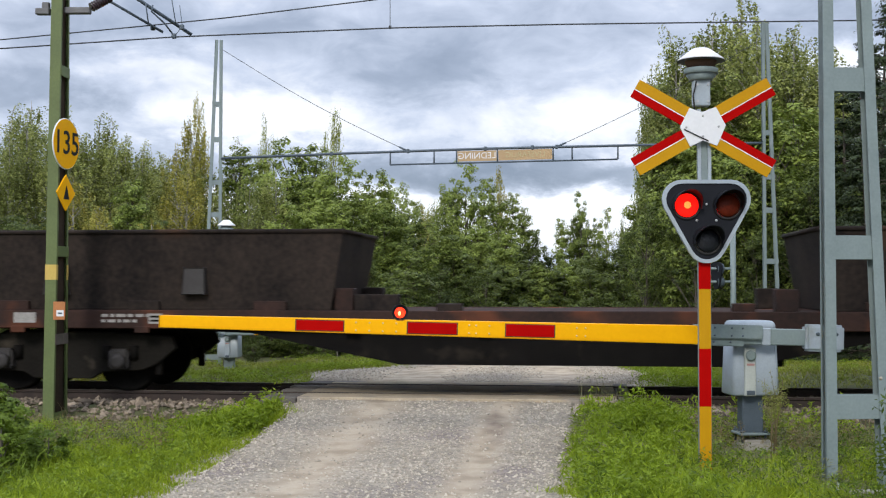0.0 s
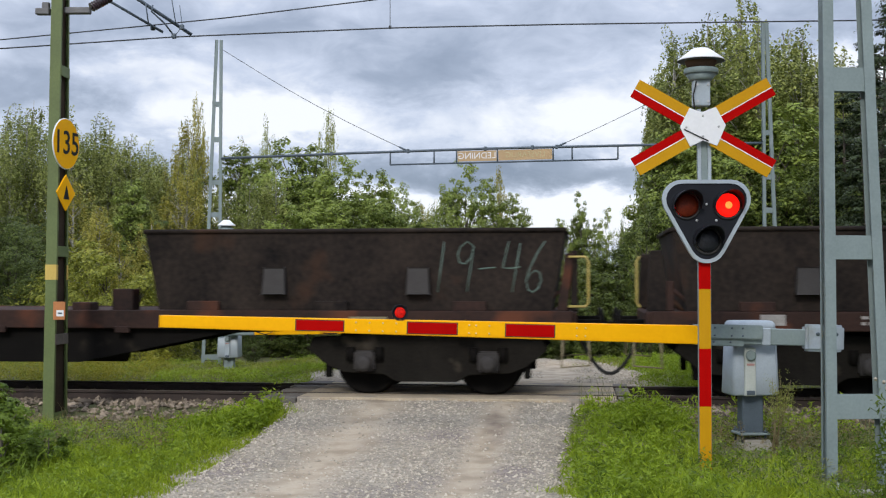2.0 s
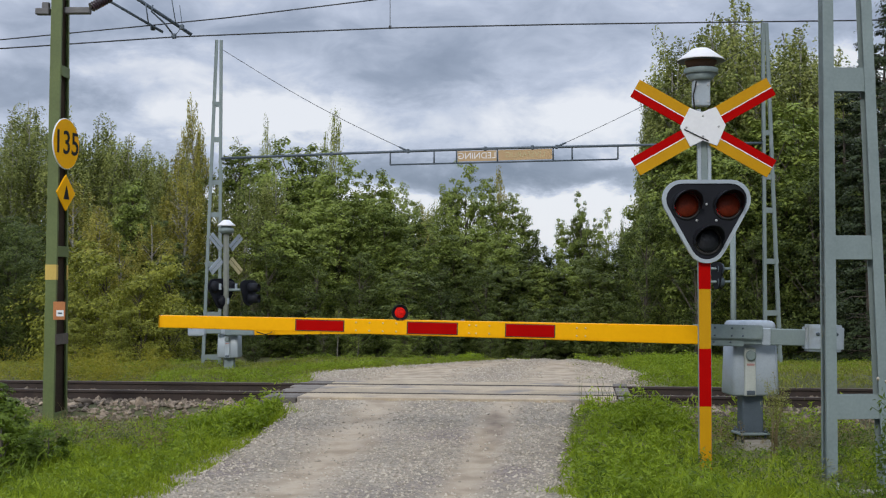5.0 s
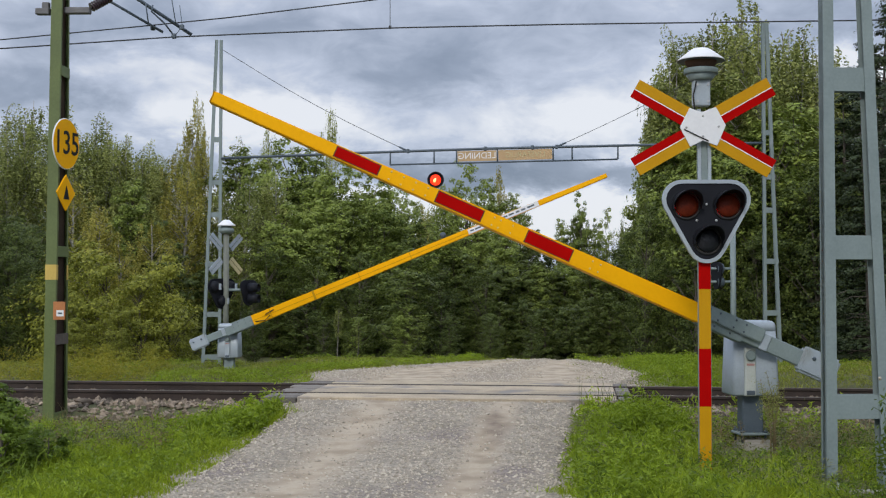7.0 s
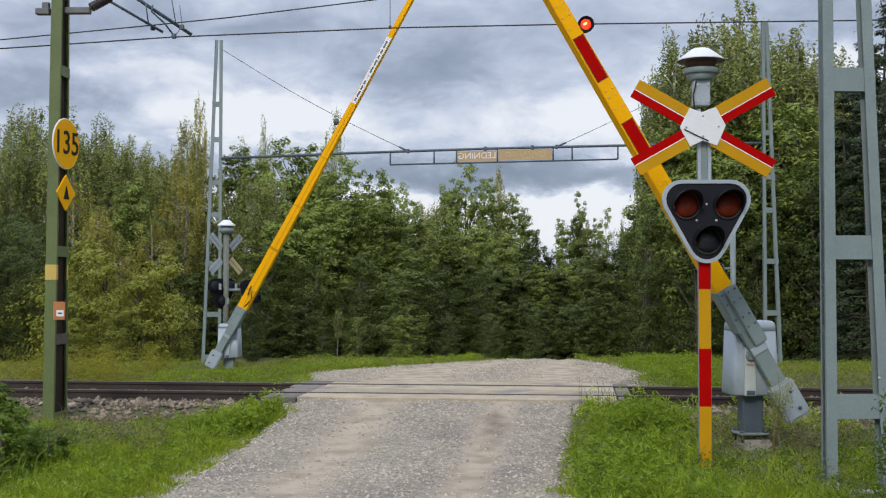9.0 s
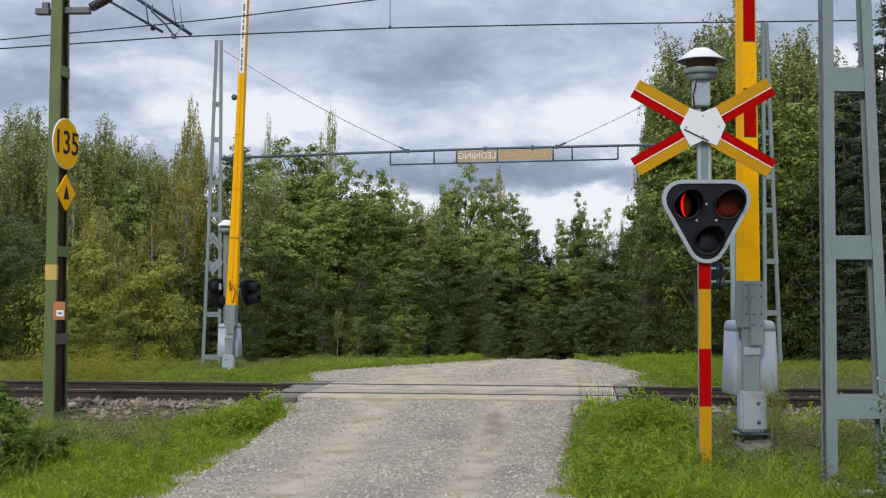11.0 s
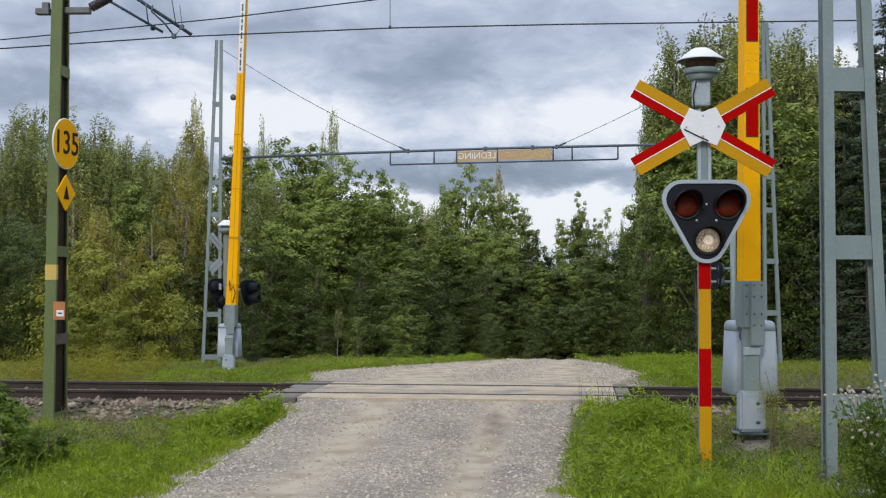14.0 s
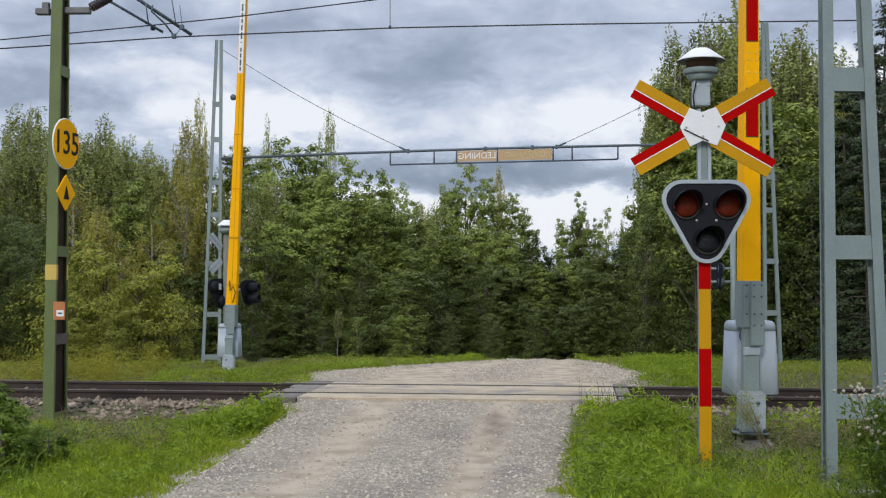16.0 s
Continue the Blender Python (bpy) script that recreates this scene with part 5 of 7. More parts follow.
def build_bogie(w, x):
    bog = new("bogie")
    bog.parent = w
    bog.matrix_basis = pose(x, 0, 0)
    tagged(bog, "oily black two-axle bogie")
    for sy in (-1, 1):
        b = B()
        plate(b, [(-1.75, 0.66), (-1.45, 0.42), (-1.22, 0.33), (-0.62, 0.30), (-0.45, 0.20), (0.45, 0.20), (0.62, 0.30), (1.22, 0.33), (1.45, 0.42), (1.75, 0.66), (1.68, 0.84), (0.5, 0.90), (-0.5, 0.90), (-1.68, 0.84)], sy * 1.06 - 0.06, sy * 1.06 + 0.06, 0.012)
        part("side_frame", b, M_SIDE, bog)
        for xx in (-0.9, 0.9):
            b = B()
            box(b, (xx, sy * 1.16, 0.50), (0.30, 0.16, 0.30), 0.03, seg=2)
            lathe(b, [(0.12, 0), (0.12, 0.05), (0.06, 0.07)], 16, pose(xx, sy * 1.24, 0.47, 90 * -sy if sy > 0 else 90))
            part("axle_box", b, M_POCKET, bog, "greasy axle box")
            for dx in (-0.21, 0.21):
                b = B()
                lathe(b, [(0.07, 0), (0.07, 0.2)], 10, pose(xx + dx, sy * 1.12, 0.50))
                part("spring", b, M_BOGIE, bog)
            b = B()
            box(b, (xx * 1.62, sy * 1.0, 0.42), (0.10, 0.10, 0.34), 0.02)
            part("brake_shoe", b, M_BOGIE, bog)


def build_wheelsets(w, x):
    out = []
    for xx in (-0.9, 0.9):
        b = B()
        tube(b, [(0, -1.0, 0), (0, 1.0, 0)], 0.08, 12)
        for sy in (-1, 1):
            lathe(b, [(0.10, -0.06), (0.42, -0.05), (0.46, -0.065), (0.46, 0.05), (0.49, 0.055), (0.485, 0.085), (0.42, 0.08), (0.36, 0.03), (0.12, 0.07)], 36, pose(0, sy * 0.755, 0, 90 * sy))
        ws = part("wheelset", b, M_BOGIE, w, "worn steel wheelset", pose(x + xx, 0, 0.46))
        out.append(ws)
    return out


wagon = build_wagon()
for bx in (-7.55, 7.55):
    build_bogie(wagon, bx)
wheels = build_wheelsets(wagon, -7.55) + build_wheelsets(wagon, 7.55)
wagons = [wagon] + [copy_thing(wagon, TRACK) for k in range(4)]
# hand-drawn chalk strokes, each in a box 0.6 wide and 1 high
STROKES = {
    "1": [[(0.30, 1.0), (0.27, 0.5), (0.24, 0.0)]],
    "9": [[(0.46, 0.92), (0.30, 1.0), (0.12, 0.90), (0.06, 0.74), (0.14, 0.58), (0.30, 0.56), (0.43, 0.68), (0.48, 0.92), (0.46, 0.50), (0.43, 0.25), (0.42, 0.0)]],
    "4": [[(0.16, 1.0), (0.10, 0.72), (0.06, 0.48), (0.30, 0.47), (0.54, 0.50)], [(0.48, 0.96), (0.42, 0.45), (0.38, 0.0)]],
    "6": [[(0.50, 1.0), (0.30, 0.74), (0.14, 0.42), (0.09, 0.22), (0.16, 0.05), (0.30, 0.0), (0.44, 0.08), (0.50, 0.24), (0.44, 0.38), (0.32, 0.43), (0.18, 0.36), (0.11, 0.24)]],
    "7": [[(0.06, 0.95), (0.52, 0.98), (0.36, 0.5), (0.26, 0.0)]],
    "-": [[(0.05, 0.46), (0.50, 0.49)]],
}


def chalk(wg, text, x, z, size, material, label):
    """Chalk strokes on the sloping side of a tub."""
    m = pose(x, -1.34 - 0.0656 * (z - 1.24) - 0.003, z, 3.75, 0, 0)
    b = B()
    w = 0.46 * size
    for i, ch in enumerate(text):
        for line in STROKES[ch]:
            pts = [((i - len(text) / 2) * w + 0.72 * px * size + 0.10 * size * (pz - 0.5), 0, (pz - 0.5) * size) for px, pz in line]
            tube(b, pts, 0.011, 5)
    for v in b.verts:
        v.co.y *= 0.25
    part("chalk_mark", b, material, wg, label, m)


# the tail of the train: a white-marked tag and rusty end posts
b = B()
box(b, (9.74, -1.365, 1.70), (0.10, 0.012, 0.27), 0.002, pose(9.74, 0, 1.70) @ pose(0, 0, 0, 0, 12) @ pose(-9.74, 0, -1.70))
tag = part("tail_tag", b, M_PALE, wagons[0], "pale tag with dark marks")
for k in range(3):
    b = B()
    box(b, (9.725 + 0.017 * k, -1.374, 1.63 + 0.075 * k), (0.05, 0.006, 0.035), 0.0)
    part("tag_bar", b, M_BOGIE, tag)
for x, y in ((9.72, 1.22), (9.98, 1.10)):
    b = B()
    box(b, (x, y, 1.64), (0.11 if x < 9.9 else 0.06, 0.15, 0.92), 0.008)
    part("end_post", b, M_RUST, wagons[0], "rusty brown end post")
chalk(wagons[1], "19-46", 8.48, 1.86, 0.72, M_CHALK_P, "faded hand-chalked number")
chalk(wagons[2], "19-6", 8.30, 2.00, 0.48, M_CHALK_P, "faded hand-chalked number")
chalk(wagons[3], "19-66", 8.56, 1.84, 0.74, M_CHALK, "green hand-chalked number")
chalk(wagons[2], "19-17", -4.35, 1.95, 0.50, M_CHALK_O, "faded ochre chalked number")
# ---- trees, bushes and grass ----
RNG = np.random.default_rng(7)


def leaf_cloud(centres, outward, n_each, spread, size, rng, flat=0.6, up=0.35, slim=0.55, hang=0.0):
    """Rhombic leaves scattered round each centre: vertices and faces."""
    n = len(centres) * n_each
    g = rng.normal(0, 1, (n, 3))
    g /= (np.linalg.norm(g, axis=1) ** 0.45)[:, None] + 1e-9
    c = np.repeat(centres, n_each, 0) + g * np.repeat(spread, n_each)[:, None] * np.array([1, 1, flat])
    if hang:
        # leaves strung along thin twigs that droop from each centre
        strands = 3
        root = rng.normal(0, 1, (len(centres), strands, 3)) * spread[:, None, None] * np.array([1, 1, 0.5])
        pick = rng.integers(0, strands, n)
        own = np.repeat(np.arange(len(centres)), n_each)
        drop = rng.random(n) * np.repeat(hang * rng.uniform(0.5, 1.3, len(centres)), n_each)
        c = centres[own] + root[own, pick] + rng.normal(0, 0.035, (n, 3)) - np.array([0, 0, 1.0]) * drop[:, None]
    nrm = np.repeat(outward, n_each, 0) * 0.6 + g * 0.55 + rng.normal(0, 0.3, (n, 3)) + np.array([0, 0, up])
    nrm /= np.linalg.norm(nrm, axis=1)[:, None] + 1e-9
    u = np.cross(nrm, rng.normal(0, 1, (n, 3)))
    u /= np.linalg.norm(u, axis=1)[:, None] + 1e-9
    w = np.cross(nrm, u)
    a = size * rng.uniform(0.6, 1.25, n)[:, None]
    v = np.stack([c - u * a, c + w * a * slim, c + u * a, c - w * a * slim], 1).reshape(-1, 3)
    f = np.arange(4 * n).reshape(-1, 4)
    return v, f


def tree(name, label, category, height, radius, base, kind, seed, leaf_m, bark, n_clumps, n_each, size):
    """Tapered trunk with limbs and an uneven crown of leaf clumps."""
    rng = np.random.default_rng(seed)
    t = thing(name, label, category, pose(0, -400, -60), "trees of the wood")
    bend = rng.normal(0, 0.02, (9, 2)).cumsum(0) * height * 0.25
    top = 0.97 if kind in ("birch", "spruce") else 0.84
    zs = np.linspace(-0.3, height * top, 9)
    axis = [Vector((bend[k][0] - bend[0][0], bend[k][1] - bend[0][1], zs[k])) for k in range(9)]
    r0 = 0.011 * height + 0.02

    def on_axis(z):
        f = np.clip((z + 0.3) / (height * top + 0.3), 0, 1) * 8
        k = min(int(f), 7)
        return axis[k].lerp(axis[k + 1], f - k)
    b = B()
    tube(b, axis, r0, 9, 0.008)
    if kind == "spruce":
        tt = np.clip(rng.beta(1.0, 1.25, n_clumps), 0.0, 1.0)
        ang = rng.uniform(0, 2 * np.pi, n_clumps)
        rad = radius * (1 - tt) ** 0.85 * (0.75 + 0.35 * np.abs(np.sin(tt * 26))) * np.sqrt(rng.uniform(0.3, 1.0, n_clumps))
        off = np.stack([rad * np.cos(ang), rad * np.sin(ang)], 1)
        lift = -rad * 0.25
    else:
        # several leading stems, each with its own round-topped column of foliage
        lobes = {"birch": 7, "aspen": 6}.get(kind, 5)
        la = rng.uniform(0, 2 * np.pi, lobes) + np.arange(lobes) * 2.4
        lr = radius * rng.uniform(0.15, 0.62, lobes)
        lr[0] = 0.05 * radius
        ltop = 1 - rng.uniform(0.06, 0.36, lobes) * lr / radius if kind == "birch" else 1 - rng.uniform(0.2, 0.55, lobes) * lr / radius
        ltop[0] = 1.0
        lw = radius * rng.uniform(0.38, 0.55, lobes) * (0.85 if kind == "birch" else 1.0)
        pick = rng.integers(0, lobes, n_clumps)
        f = rng.beta(1.0, 0.95, n_clumps)
        ang = rng.uniform(0, 2 * np.pi, n_clumps)
        prof = np.sin(np.pi * (0.16 + 0.74 * f)) ** 0.75
        if kind == "shrub":
            prof = np.sqrt(np.clip(1 - f ** 2, 0, 1))
        rad = lw[pick] * prof * np.sqrt(rng.uniform(0.15, 1.0, n_clumps)) * (1 + 0.25 * np.sin(3 * ang + pick))
        shoot = rng.random(n_clumps) < (0.03 if kind == "birch" else 0)
        f = np.where(shoot, 0.97 + 0.05 * rng.random(n_clumps), f)
        rad = np.where(shoot, 0.06 * radius, rad)
        tt = f * ltop[pick]
        splay = (0.35 + 0.65 * np.clip(tt * 1.6, 0, 1)) if kind != "shrub" else 1.0
        off = np.stack([lr[pick] * np.cos(la[pick]) * splay + rad * np.cos(ang), lr[pick] * np.sin(la[pick]) * splay + rad * np.sin(ang)], 1)
        ang = np.arctan2(off[:, 1], off[:, 0])
        rad = np.hypot(off[:, 0], off[:, 1])
        lift = -rad * (0.3 if kind == "birch" else 0.0)
    z = base * height + tt * height * (1 - base)
    cent = np.array([[*on_axis(zz).xy, zz] for zz in z]) + np.concatenate([off, lift[:, None] if np.ndim(lift) else np.full((n_clumps, 1), lift)], 1)
    for k in range(0, n_clumps, 4):
        p1 = Vector(cent[k])
        p0 = on_axis(max(0.05 * height, z[k] - rad[k] * (1.6 if kind != "spruce" else 0.1)))
        mid = p0.lerp(p1, 0.55) + Vector((0, 0, 0.12 * rad[k]))
        tube(b, [p0, mid, p1], 0.25 * r0 * (1 - 0.6 * tt[k]) + 0.006, 5, 0.004, caps=False)
    part("trunk", b, bark, t)
    outw = np.stack([np.cos(ang), np.sin(ang), 0.4 + 0.6 * tt], 1)
    spread = radius * (0.085 + 0.075 * rng.random(n_clumps) ** 2) * (0.55 + 0.45 * np.clip(1.2 - tt, 0, 1))
    if kind not in ("spruce", "shrub"):
        spread = np.where(shoot, 0.05 * radius, spread)
    flat = {"birch": 1.6, "spruce": 0.4}.get(kind, 0.62)
    v, f = leaf_cloud(cent, outw, n_each, spread, size, rng, flat, hang=0.085 * height if kind == "birch" else 0.0)
    part("crown", (v.tolist(), [], f.tolist()), leaf_m, t)
    return t, float(np.percentile(v[:, 2], 99.7))


KINDS = {}
for nm, n, args in (
    ("b", 4, ("tree", "slender birch with drooping thin grey-green foliage", "tree", 9.0, 1.75, 0.05, "birch", 11, M_LEAF_B, M_BIRCH, 330, 48, 0.052)),
    ("c", 2, ("tree", "birch in the depth of the wood", "tree", 9.0, 1.75, 0.05, "birch", 21, M_LEAF_B, M_BIRCH, 220, 26, 0.080)),
    ("y", 2, ("tree", "slender birch turning yellow at the wood's edge", "tree", 8.0, 1.35, 0.05, "birch", 31, M_LEAF_Y, M_BIRCH, 240, 50, 0.050)),
    ("a", 5, ("tree", "leafy green aspen at the wood's edge", "tree", 7.0, 1.8, 0.03, "aspen", 51, M_LEAF_G, M_BARK, 340, 44, 0.060)),
    ("d", 3, ("tree", "dense green alder in the wood", "tree", 7.0, 2.1, 0.02, "aspen", 71, M_LEAF_D, M_BARK, 220, 34, 0.095)),
    ("e", 2, ("tree", "dense green alder at the wood's edge", "tree", 7.0, 2.0, 0.02, "aspen", 81, M_LEAF_D, M_BARK, 280, 48, 0.051)),
    ("s", 2, ("tree", "dark spruce with layered boughs", "tree", 9.0, 1.7, 0.04, "spruce", 91, M_LEAF_S, M_BARK, 300, 64, 0.045)),
    ("p", 2, ("tree", "thin pale birch sapling with a bare stem", "tree", 6.0, 0.8, 0.50, "birch", 101, M_LEAF_B, M_STEM, 60, 34, 0.05)),
    ("w", 3, ("bush", "rounded yellow-green willow bush", "bush", 2.6, 1.5, 0.03, "shrub", 111, M_BUSH, M_BARK, 160, 64, 0.037)),
    ("n", 2, ("bush", "dark leafy nettle thicket in the verge", "bush", 1.0, 0.62, 0.02, "shrub", 131, M_NETTLE, M_BARK, 120, 60, 0.026))):
    KINDS[nm] = [tree(*args[:7], args[7] + k * 3, *args[8:]) for k in range(n)]

USED = set()


def plant(kind, x, y, top, width=1.0, base=None):
    """Sets a tree of that kind at x, y so that its top stands at that height."""
    own = np.random.default_rng(int(abs(x) * 1000) * 31 + int(y * 100))
    pick = KINDS[kind][int(own.integers(len(KINDS[kind])))]
    src, h = pick
    z = float(surface_z(np.array(x), np.array(y))) if base is None else base
    k = max(0.2, (top - z) / h)
    m = Matrix.Translation((x, y, z)) @ pose(0, 0, 0, own.uniform(-2, 2), own.uniform(-2, 2), own.uniform(0, 360)) @ Matrix.Diagonal((k * width, k * width, k, 1))
    if src.name in USED:
        return copy_thing(src, m @ Matrix.Diagonal((1 / src.scale[0], 1 / src.scale[1], 1 / src.scale[2], 1)))
    USED.add(src.name)
    src.matrix_basis = m
    return src


